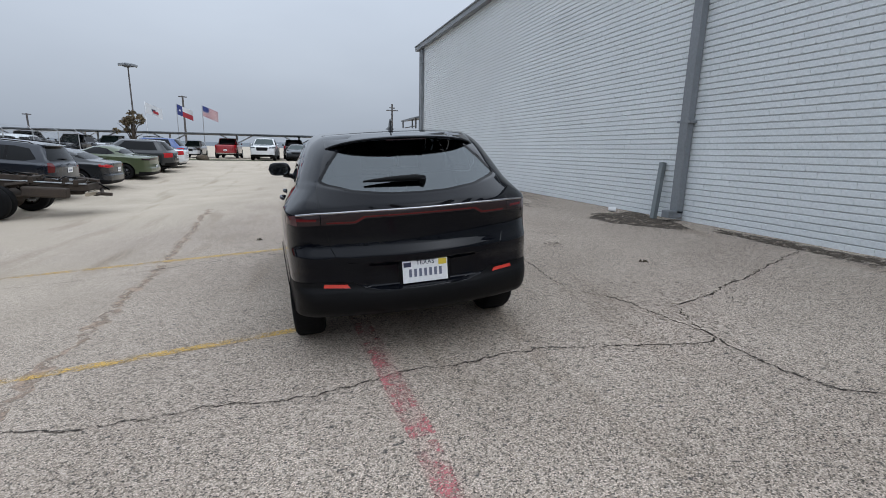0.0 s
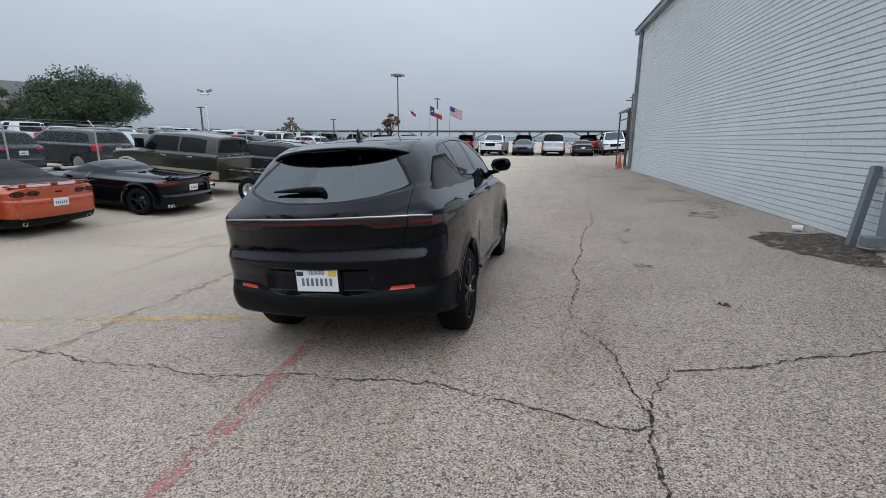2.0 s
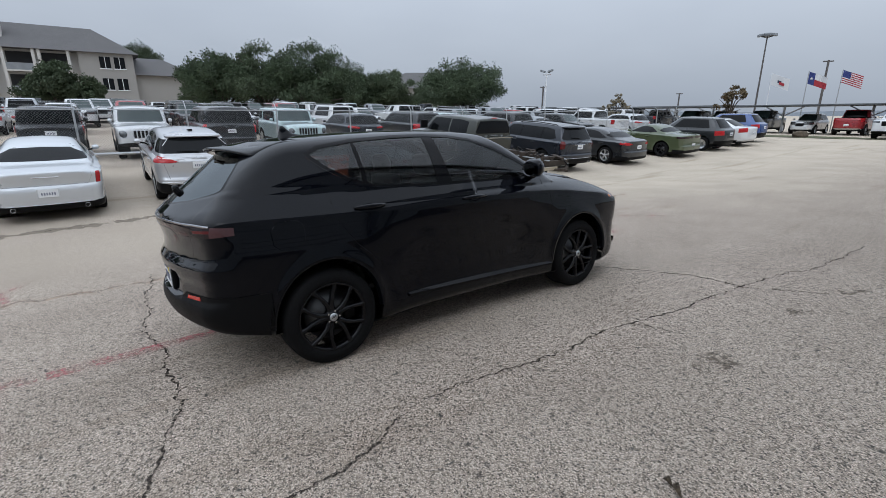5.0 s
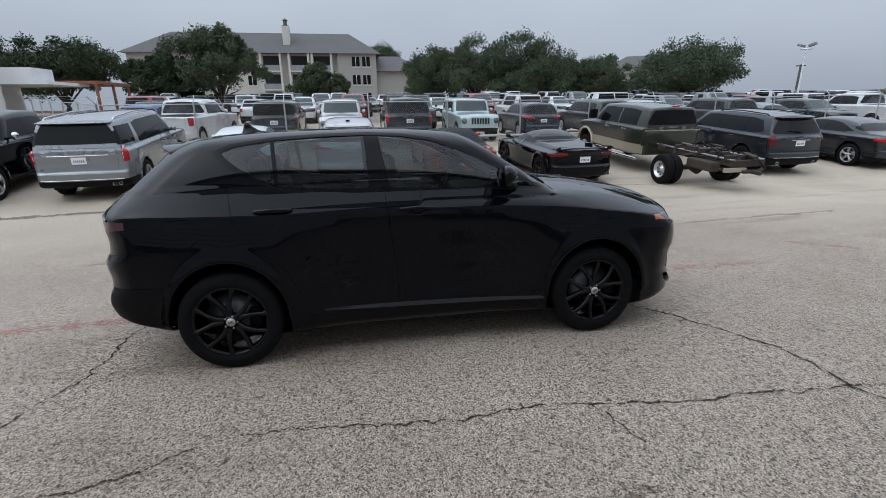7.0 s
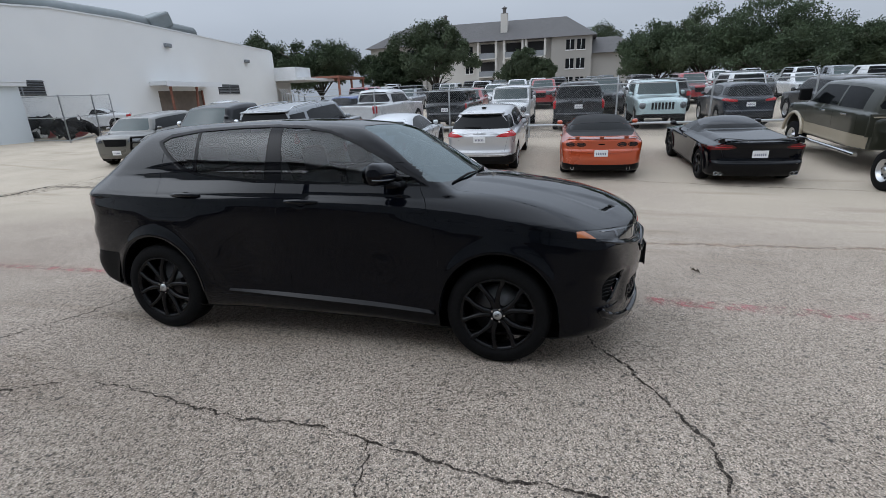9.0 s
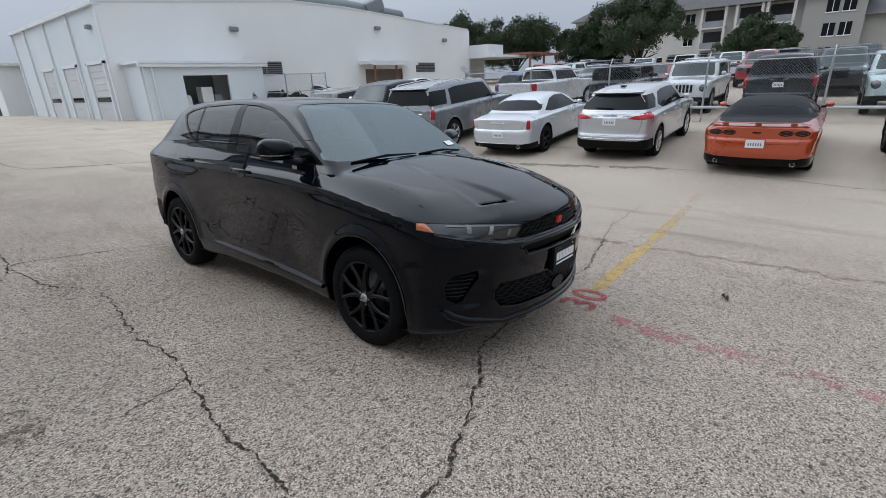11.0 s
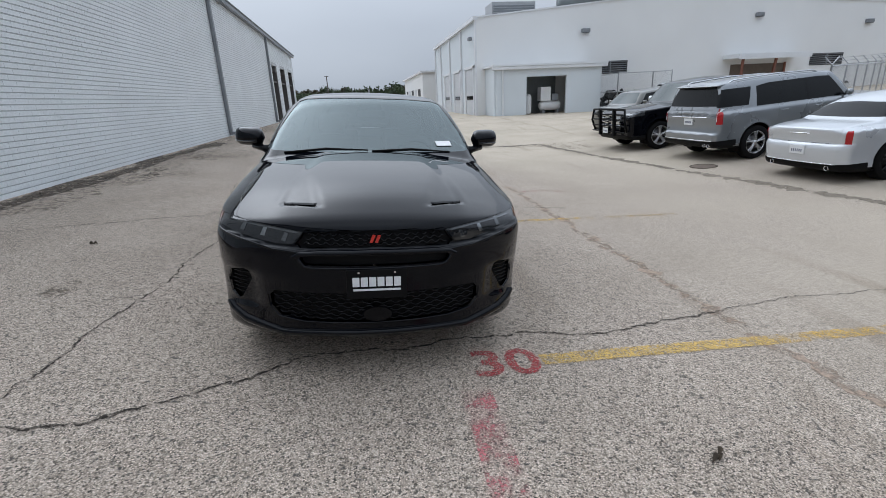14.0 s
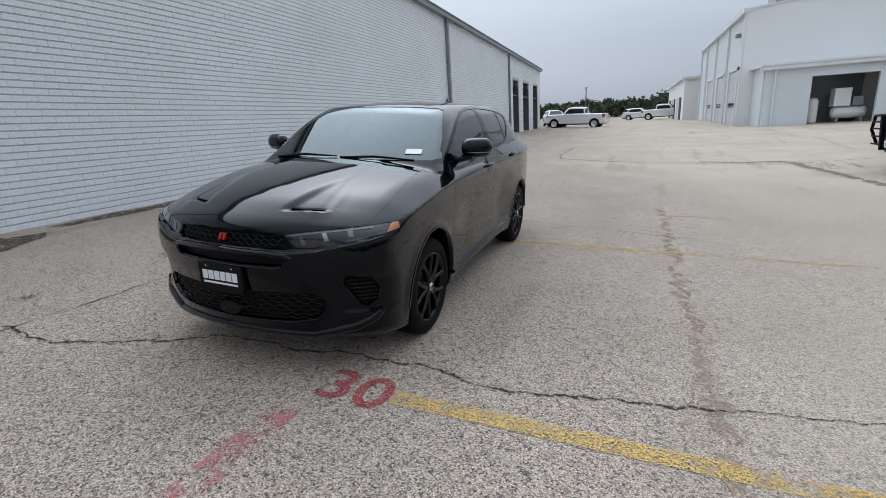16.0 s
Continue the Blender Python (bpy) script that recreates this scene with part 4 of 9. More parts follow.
        for k in range(25):
            u = k / 24
            y, z = -0.70 + 1.60 * u, 0.372 - 0.045 * u
            h = 0.034 * math.sin(math.pi * min(1.0, u * 0.72 + 0.10)) ** 0.8
            xo = float(flank_x(y, z))
            lines.append([blade.verts.new(c) for c in ((xo - 0.012, y, z + h), (xo + 0.020, y, z - 0.004), (xo + 0.016, y, z - 0.022), (xo - 0.03, y, z - 0.034))])
        for a_, b_ in zip(lines, lines[1:]):
            for q in range(3):
                blade.faces.new((a_[q], b_[q], b_[q + 1], a_[q + 1]))
        bmesh.ops.recalc_face_normals(blade, faces=blade.faces)
        part("sill_blade", f(blade), GLOSS_BLACK, car)
        for yc in (-ax, ax):
            lo = bmesh.new()
            rows = []
            for off, grow in ((-0.045, -0.012), (-0.006, -0.006), (0.004, 0.0), (0.0035, 0.010)):
                a = np.pi * np.arange(33) / 32
                y, z = yc + (0.388 + grow) * np.cos(a), hub + (0.418 + grow) * np.sin(a)
                rows.append([lo.verts.new(c) for c in zip(flank_x(y, z) + off, y, z)])
            for a_, b_ in zip(rows, rows[1:]):
                for k2 in range(32):
                    lo.faces.new((a_[k2], a_[k2 + 1], b_[k2 + 1], b_[k2]))
            bmesh.ops.recalc_face_normals(lo, faces=lo.faces)
            part("wheel_arch_trim", f(lo), BLACK, car, "black arch moulding", True)
            wheel(car, s * 0.892, yc, hub, 0.245, 0.235, "main", RIM_BLACK, s)
        lm = part("headlight", f(taken(bm, 50, sunk=0.004)), LENS_SMOKE_CLEAR, car, "clear faceted headlight in black housing", True)
        for q in range(3):
            part("lamp_element", f(taken(bm, 60 + q, sunk=0.002)), REFLECTOR if q == 1 else LENS_CLEAR, lm, shade=True)
        part("lamp_strip", f(taken(bm, 65, sunk=0.001)), LENS_CLEAR, lm, "pale light strip", True)
        part("turn_lamp", f(taken(bm, 57, sunk=0.002)), LENS_AMBER, lm, "amber turn lamp", True)
        tl = part("taillight", f(taken(bm, 40, sunk=0.002)), LENS_SMOKE, car, "smoked red taillight", True)
        part("lamp_element", f(taken(bm, 45, sunk=0.001)), DARK_RED, tl, "red lamp strip", True)
        part("side_lens", f(taken(bm, 47, sunk=0.001)), LENS_PINK, tl, "pale red side lens", True)
        part("reflector", f(taken(bm, 43, sunk=-0.003)), REFLEX_RED, car, "red rear reflector", True)
        vent = part("air_vent", f(taken(bm, 55, sunk=0.03)), PLASTIC, car)
        for q in range(6):
            z = 0.485 + q * 0.024
            x0, x1 = 0.752 - 0.42 * max(0.0, z - 0.46), 0.822 + 0.03 * math.sin((z - 0.47) * 14)
            part("vent_bar", f(strip_on([(x0 + (x1 - x0) * k / 5, z + 0.004 * (k % 2)) for k in range(6)], 0.008, 0.004, lambda x, z_, o: on_nose(x, z_, o - 0.018))), GLOSS_BLACK, vent)
        part("bonnet_vent", f(taken(bm, 56, sunk=0.020)), TYRE, car)
        # mirror: a rounded shell cut flat at the glass
        shell_ = bmesh.new()
        rings_ = []
        for k in range(13):
            u = k / 12
            full = (1 - (2 * u - 1) ** 4) ** 0.45 if 0 < u < 1 else 0.12
            cx = 0.845 + 0.235 * u
            drop = 0.018 * u
            sec = []
            for j in range(20):
                a = math.tau * j / 20
                yy = 0.075 * math.cos(a) if math.cos(a) > 0 else 0.035 * math.cos(a)
                sec.append(shell_.verts.new((cx, 0.60 - 0.045 * u + yy * full * (1.25 - 0.3 * u), 1.240 + drop * 0.3 + 0.076 * math.sin(a) * full * (1.0 if math.sin(a) > 0 else 0.92))))
            rings_.append(sec)
        for a_, b_ in zip(rings_, rings_[1:]):
            for j in range(20):
                shell_.faces.new((a_[j], a_[(j + 1) % 20], b_[(j + 1) % 20], b_[j]))
        shell_.faces.new(rings_[0])
        shell_.faces.new(rings_[-1][::-1])
        bmesh.ops.recalc_face_normals(shell_, faces=shell_.faces)
        mo = part("wing_mirror", f(shell_), BLACK, car, shade=True)
        part("mirror_base", f(sweep([(0.800, 0.68, 1.150), (0.850, 0.655, 1.160), (0.925, 0.615, 1.180)], [0.040, 0.026, 0.030], 10)), GLOSS_BLACK, mo, shade=True)
        part("mirror_lamp", f(sweep([(0.90, 0.668, 1.214), (0.98, 0.655, 1.210), (1.055, 0.610, 1.213), (1.072, 0.582, 1.216)], [0.003, 0.005, 0.005, 0.003], 6)), LENS_CLEAR, mo, "clear turn strip", True)
        part("mirror_glass", f(moved(lathe([(0.0, 0.0), (0.066, 0.0), (0.072, 0.006)], 24, "z"), pose(0.965, 0.532, 1.240, 90, 0, -8) @ Matrix.Diagonal((1.35, 0.88, 1, 1)))), MIRROR, mo)
        part("front_seat", f(seat_mesh(0.38, 0.02)), INTERIOR, car, shade=True)
        part("rear_seat", f(seat_mesh(0.36, -0.92)), INTERIOR, car, shade=True)
        for yy in (-ax, ax):
            liner(car, yy, hub + 0.01, 0.425, 0.50 * s, 0.880 * s, (0.0, 1.0))
        # bright ledge of the bumper under the lamp
        part("lamp_ledge", f(strip_on(span([(0.40, 0.768), (0.45, 0.773), (0.54, 0.779), (0.80, 0.833), (0.862, 0.852)], 5), 0.012, 0.003, on_nose)), BLACK, car, shade=True)
        part("bumper_blade", f(strip_on(span([(0.50, 0.290), (0.62, 0.312), (0.74, 0.338), (0.815, 0.378), (0.840, 0.415)], 5), [0.030 + 0.022 * math.sin(math.pi * k / 20) for k in range(21)], 0.020, on_nose)), BLACK, car, "gloss black corner blade", True)
    part("windscreen", taken(bm, 25, True, sunk=0.004), GLASS_CLEAR, car, "clear raked windscreen", True)
    rear = part("rear_window", taken(bm, 28, True, sunk=0.004), GLASS_REAR, car, "dark privacy rear window", True)
    part("window_border", taken(bm, 26, True, sunk=0.003), GLOSS_BLACK, rear, "black enamel border", True)
    part("tailgate", taken(bm, 42, True, **whole), BLACK, car, shade=True)
    bar = part("light_bar", taken(bm, 41, True, sunk=0.002), LENS_SMOKE, car, "smoked full-width light bar", True)
    part("lamp_element", taken(bm, 46, True, sunk=0.001), DARK_RED, bar, "red lamp strip", True)
    part("rear_bumper", taken(bm, 44, True, groove=0.006), PLASTIC, car, "matt black lower bumper", True)
    part("bonnet", taken(bm, 54, True, groove=0.012, gap=0.0028), BLACK, car, shade=True)
    part("grille", taken(bm, 51, True, sunk=0.028), PLASTIC, car, "black honeycomb grille", True)
    part("grille_slot", taken(bm, 52, True, sunk=0.035), PLASTIC, car, shade=True)
    part("lower_grille", taken(bm, 53, True, sunk=0.035), PLASTIC, car, "black honeycomb lower grille", True)
    part("underbody", taken(bm, 92, True), PLASTIC, car)
    bm.free()
    mirror_x = lambda pts: [(-x, z) for x, z in pts[:0:-1]] + pts
    # bright line along the top of the rear lamps
    part("light_bar_trim", strip_on(mirror_x(span([(0.0, 1.066), (0.40, 1.066), (0.66, 1.059), (0.78, 1.050)], 10)), 0.014, 0.006, on_tail), SMOKED_CHROME, car, shade=True)
    # honeycomb bars in the two grilles
    for z0, rows, half, deep in ((0.812, 3, 0.385, 0.012), (0.385, 7, 0.565, 0.014)):
        for r in range(rows):
            z = z0 + r * 0.0245
            wid = half - (0.012 * r if rows < 4 else 0.05 * max(0, 2 - r) ** 1.5 / 2)
            pts = [(wid * k / 30, z + (0.0055 if (k + 2 * r) % 4 < 2 else -0.0055)) for k in range(-30, 31)]
            part("grille_bar", strip_on(pts, 0.0085, 0.004, lambda x, z_, o: on_nose(x, z_, o - deep)), GLOSS_BLACK, car)
    # bars round the slot and the lip under the lower grille
    part("grille_surround", strip_on(mirror_x(span([(0.0, 0.780), (0.30, 0.770), (0.40, 0.760), (0.435, 0.742)], 8)), 0.026, 0.008, on_nose), BLACK, car, shade=True)
    part("grille_surround", strip_on(mirror_x(span([(0.0, 0.692), (0.34, 0.688), (0.38, 0.696), (0.408, 0.735)], 8)), 0.016, 0.008, on_nose), BLACK, car, shade=True)
    part("front_lip", strip_on(mirror_x(span([(0.0, 0.312), (0.30, 0.306), (0.52, 0.292)], 12)), 0.034, 0.022, on_nose), BLACK, car, "gloss black bumper lip", True)
    part("grille_lip", strip_on(mirror_x(span([(0.0, 0.366), (0.40, 0.364), (0.54, 0.385), (0.590, 0.445), (0.592, 0.510)], 8)), 0.010, 0.005, on_nose), BLACK, car, shade=True)
    radar = on_nose(0, 0.42)
    part("radar_cover", moved(lathe([(0.0, 0.0), (0.074, 0.0), (0.084, -0.02)], 28, "z"), pose(0, radar[1] + 0.002, 0.418, -90) @ Matrix.Diagonal((1.05, 0.56, 1, 1))), GLOSS_BLACK, car)
    by = on_nose(0, 0.84)[1]
    for s in (-1, 1):
        x = -0.014 * s + 0.002
        part("badge_bar", slab([(x + 0.018, 0.822), (x + 0.002, 0.822), (x - 0.014, 0.860), (x + 0.002, 0.860)], by - 0.012, by + 0.006, "y"), BADGE_RED, car, "red slanted badge bar")
    # cowl, wipers, roof aerial, spoiler
    part("cowl", sweep([(x, 1.045 - 0.20 * x * x, 1.140 - 0.05 * x * x) for x in [0.70 * k / 10 for k in range(-10, 11)]], 0.020, 6), PLASTIC, car, shade=True)
    for a_, b_ in (((0.64, 0.978, 1.160), (0.03, 1.022, 1.184)), ((0.0, 1.028, 1.178), (-0.60, 0.968, 1.170))):
        part("wiper", sweep([a_, ((a_[0] + b_[0]) / 2, (a_[1] + b_[1]) / 2 + 0.012, 1.190), b_], [0.007, 0.010, 0.005], 6), PLASTIC, car, shade=True)
    wipe = [(0.055, 1.225), (0.0, 1.230), (-0.10, 1.230), (-0.22, 1.228), (-0.34, 1.222)]
    rw = part("rear_wiper", sweep([on_tail(x, z, 0.022) for x, z in wipe], [0.018, 0.022, 0.020, 0.014, 0.006], 10), PLASTIC, car, shade=True)
    part("wiper_pivot", tube(on_tail(0.045, 1.222, -0.01), on_tail(0.045, 1.222, 0.034), 0.026, 0.020), PLASTIC, rw)
    fin = bmesh.new()
    rings_ = []
    for z, y0, y1, w in ((1.565, -1.300, -1.075, 0.036), (1.592, -1.292, -1.100, 0.028), (1.606, -1.284, -1.165, 0.013), (1.640, -1.274, -1.215, 0.009), (1.665, -1.266, -1.238, 0.005)):
        rings_.append([fin.verts.new((w * math.sin(math.tau * k / 12), (y0 + y1) / 2 + (y1 - y0) / 2 * math.cos(math.tau * k / 12), z)) for k in range(12)])
    for a_, b_ in zip(rings_, rings_[1:]):
        for k in range(12):
            fin.faces.new((a_[k], b_[k], b_[(k + 1) % 12], a_[(k + 1) % 12]))
    fin.faces.new(rings_[-1])
    bmesh.ops.recalc_face_normals(fin, faces=fin.faces)
    part("roof_aerial", fin, BLACK, car, shade=True)
    spoiler = bmesh.new()
    ribs = []
    for k in range(-20, 21):
        x = 0.545 * k / 20
        c = abs(x) / 0.545
        y = -1.825 + 0.13 * c**2 + 0.05 * c**6
        z = 1.517 - 0.030 * c**2 - 0.030 * c**5
        top_ = [touch((x, y + q, 1.0), (0.0, 0.0, 1.0))[2] + 0.002 for q in (0.34, 0.22, 0.12)]
        ribs.append([spoiler.verts.new(v) for v in ((x, y + 0.34, top_[0] - 0.001), (x, y + 0.22, top_[1]), (x, y + 0.12, max(top_[2], z + 0.012)), (x, y + 0.012, z + 0.003), (x, y, z - 0.006), (x, y + 0.010, z - 0.016), (x, y + 0.09, z - 0.024))])
    for a_, b_ in zip(ribs, ribs[1:]):
        for q in range(7):
            spoiler.faces.new((a_[q], b_[q], b_[(q + 1) % 7], a_[(q + 1) % 7]))
    spoiler.faces.new(ribs[0])
    spoiler.faces.new(ribs[-1][::-1])
    bmesh.ops.recalc_face_normals(spoiler, faces=spoiler.faces)
    part("roof_spoiler", spoiler, BLACK, car, shade=True)
    part("brake_lamp", box((-0.14, -1.822, 1.492), (0.14, -1.805, 1.500)), LENS_SMOKE, car)
    # interior
    part("dashboard", box((-0.62, 0.42, 0.92), (0.62, 0.82, 1.10), None, 0.05), INTERIOR, car)
    part("cabin_floor", box((-0.70, -1.5, 0.42), (0.70, 0.9, 0.46)), INTERIOR, car)
    part("steering_wheel", moved(lathe([(0.175, -0.012), (0.19, 0.0), (0.175, 0.012), (0.16, 0.0)], 24, "z", None, True), pose(-0.38, 0.36, 1.05, 65)), PLASTIC, car, shade=True)
    part("rear_view_mirror", box((-0.12, 0.37, 1.40), (0.12, 0.40, 1.46), None, 0.01), INTERIOR, car)
    part("sensor_cover", slab([(-0.10, 1.465), (0.10, 1.465), (0.085, 1.515), (-0.085, 1.515)], 0.30, 0.32, "y"), INTERIOR, car)
    st = part("window_sticker", box((-0.062, -0.001, -0.030), (0.062, 0.001, 0.030)), PAPER, car, "white paper sticker")
    q = touch((-0.56, 0.4, 1.225), (0.0, 1.0, 0.0))
    n = Vector(slope(q))
    st.matrix_local = Matrix.Translation(Vector(q) + n * 0.001) @ n.to_track_quat("Y", "Z").to_matrix().to_4x4()
    # plates
    py = on_tail(0, 0.64)[1]
    part("plate_frame", box((-0.172, py - 0.016, 0.560), (0.172, py + 0.02, 0.735), None, 0.006), PLASTIC, car)
    pl = plate_at(car, py - 0.021, 0.650, 0, -1, 7, "white licence plate with dark characters")
    letters("TEXAS", 0.042, 0.001, INK, "plate_word", pl, pose(0, -0.0055, 0.055, 90))
    part("plate_sticker", box((0.09, -0.0065, 0.03), (0.145, -0.004, 0.068)), STICKER_YELLOW, pl)
    part("plate_sticker", box((-0.145, -0.0065, 0.032), (-0.095, -0.004, 0.062)), INK, pl)
    ny = on_nose(0, 0.61)[1]
    fp = plate_at(car, ny + 0.016, 0.610, 0, 1, 0, "black dealer plate with white lettering bars", 0.318, 0.165, True)
    part("plate_back", box((-0.15, 0.0, -0.07), (0.15, 0.03, 0.07)), PLASTIC, fp)
    for k in range(6):
        x0 = -0.128 + k * 0.0435
        part("plate_mark", box((x0, -0.0065, -0.012), (x0 + 0.036, -0.004, 0.040)), PLATE_WHITE, fp)
    part("plate_mark", box((-0.125, -0.0065, -0.036), (0.125, -0.004, -0.025)), PLATE_WHITE, fp)
    for s in (-1, 1):
        part("plate_screw", tube((0.095 * s, -0.008, 0.066), (0.095 * s, -0.002, 0.066), 0.006, None, 8), CHROME, fp)
    return car


def seat_mesh(x, y):
    bm = box((x - 0.23, y - 0.05, 0.46), (x + 0.23, y + 0.45, 0.66), None, 0.05)
    b = box((x - 0.22, -0.07, 0.0), (x + 0.22, 0.07, 0.62), None, 0.05)
    h = box((x - 0.12, -0.05, 0.64), (x + 0.12, 0.05, 0.82), None, 0.04)
    for q in (b, h):
        moved(q, pose(0, y - 0.05, 0.60, 12))
        me = bpy.data.meshes.new("piece")
        q.to_mesh(me)
        q.free()
        bm.from_mesh(me)
        bpy.data.meshes.remove(me)
    return bm


def far_levels(s, cols):
    """Level lines of a plain car body from its main sizes."""
    L, W, belt, gc = s["L"] / 2, s["W"] / 2, s["belt"], s["gc"]
    hood, tail_z, (cy, cz), (dy, dz) = s["hood"], s["tail"], s["cowl"], s["deck"]
    rf, rr, H, rw = s["rf"], s["rr"], s["H"], s["roofw"]
    box_ = s.get("boxy", 5.0)
    kw = dict(nr=box_ + 1, nf=box_, sr=s.get("sr", 0.08), sf=s.get("sf", 0.16), tr=0.05, tf=0.06)
    out = []
    sh = belt - 0.09
    for f, inset, wf in ((0.0, 0.28, 0.84), (0.06, 0.10, 0.94), (0.18, 0.03, 0.965), (0.34, 0.0, 0.975), (0.52, 0.01, 0.985), (0.70, 0.015, 0.995), (0.86, 0.02, 1.0), (1.0, 0.04, 0.995)):
        zr, zs, zf = gc + 0.05 + f * (tail_z - gc - 0.05), gc + f * (sh - gc), gc + f * (hood - gc)
        out.append(ring(cols, -L + inset, L - inset, W * wf, zr, zs, zf, **kw))
    for t in (0.12, 0.35, 0.62, 0.85, 1.0):
        e = t ** 0.8
        yf = (L - 0.05) * (1 - t) + cy * t
        zf = hood + (cz - hood) * (1 - (1 - t) ** s.get("hoodp", 1.7))
        yr = (-L + 0.04) * (1 - t) + dy * t
        zr = tail_z + (dz - tail_z) * e
        out.append(ring(cols, yr, yf, W * (0.985 - 0.075 * t), zr, sh + (belt - sh) * t, zf, rise=0.02, **kw))
    g = dict(nr=box_, nf=box_, sr=0.07, sf=0.12, tr=s.get("gtr", 0.08), tf=0.03, rise=0.01)
    for t in (0.1, 0.4, 0.7, 0.92, 1.0):
        yf, zf = cy + (rf - cy) * t, cz + (H - 0.035 - cz) * t
        yr, zr = dy + (rr - dy) * t, dz + (H - 0.05 - dz) * t
        out.append(ring(cols, yr, yf, W * 0.91 + (rw - W * 0.91) * t ** 1.15, zr, belt + (H - 0.06 - belt) * t, zf, **g))
    for t, dh in ((0.86, 0.02), (0.5, 0.006), (0.0, 0.0)):
        m_ = (rf + rr) / 2
        out.append(ring(cols, m_ + (rr - m_) * (0.3 + 0.68 * t), m_ + (rf - m_) * (0.3 + 0.68 * t), rw * t, H - dh - 0.01, H - dh, H - dh, **g))
    return out


def glasshouse(bm, s):
    """Cuts windows, pillars, lamps and grille into half a body shell and numbers them."""
    lay = bm.faces.layers.int["part"]
    L, W, belt, H, rw = s["L"] / 2, s["W"] / 2, s["belt"], s["H"], s["roofw"]
    (cy, cz), (dy, dz), rf, rr = s["cowl"], s["deck"], s["rf"], s["rr"]
    mid = lambda f: f.calc_center_median()
    zb, zt = belt + 0.035, H - s.get("band", 0.15)
    back, kick = s.get("back", 0.32), s.get("kick", 0.0)
    k = (zt - belt) / (H - belt)
    ya, yt = cy - 0.26, rf + (cy - rf) * (1 - k) - 0.22
    yd, yu = dy + back, rr + (dy - rr) * (1 - k) + back * 0.9
    band = [(yd, zb + kick), (yd + 0.25, zb), (ya, zb - 0.01), (yt, zt), (yt - 0.35, zt + 0.02), (yu + 0.35, zt + 0.02), (yu, zt - 0.03)]
    carve(bm, band, "x", lambda f: f.normal.x > 0.25 and f[lay] == 0 and mid(f).z > belt, 21)
    for yp in s.get("pillars", ()):
        carve(bm, [(yp - 0.035, zb - 0.1), (yp - 0.05, zt + 0.1), (yp + 0.02, zt + 0.1), (yp + 0.035, zb - 0.1)], "x", lambda f: f[lay] == 21, 22)
    if s.get("wrap"):
        g_ = s["wrap"]
        carve(bm, [(dy - 0.5, zb + 0.06), (yd - g_ - 0.05, zb + 0.05), (yu - g_ + 0.02, zt - 0.02), (rr - 0.6, zt - 0.02)], "x", lambda f: f.normal.x > 0.2 and f[lay] == 0 and mid(f).z > belt and mid(f).y < yd, 28)
    zr = s.get("rwz", 0.0)
    carve(bm, [(-0.1, dz + 0.03 + zr), (-0.1, H - 0.13), (rw * 0.84, H - 0.15), (W * 0.83, dz + 0.10 + zr), (W * 0.78, dz + 0.035 + zr)], "y", lambda f: f.normal.y < -0.07 and f[lay] == 0 and mid(f).z > dz - 0.01 and mid(f).y < (rr + dy) / 2 + 0.8, 26)
    carve(bm, [(-0.1, cz + 0.02), (-0.1, H - 0.09), (rw * 0.86, H - 0.11), (W * 0.80, cz + 0.06), (W * 0.76, cz + 0.025)], "y", lambda f: f.normal.y > 0.15 and f[lay] == 0 and mid(f).z > cz - 0.02 and mid(f).y > rf - 0.4, 25)
    for poly in s.get("tails", ()):
        carve(bm, poly, "y", lambda f: f[lay] == 0 and mid(f).y < -L + s.get("tdeep", 0.42) and f.normal.z < 0.85, 40)
    h = s["hood"]
    carve(bm, s.get("heads", [(W * 0.52, h - 0.17), (W * 0.55, h - 0.05), (W * 1.1, h - 0.01), (W * 1.1, h - 0.10), (W * 0.9, h - 0.16)]), "y", lambda f: f[lay] == 0 and mid(f).y > L - 0.5 and f.normal.z < 0.85, 50)
    carve(bm, [(-0.1, h * s.get("grz", 0.70)), (-0.1, h - 0.08), (W * 0.46, h - 0.08), (W * 0.42, h * s.get("grz", 0.70))], "y", lambda f: f[lay] == 0 and f.normal.y > 0.3 and mid(f).y > L - 0.5, 51)


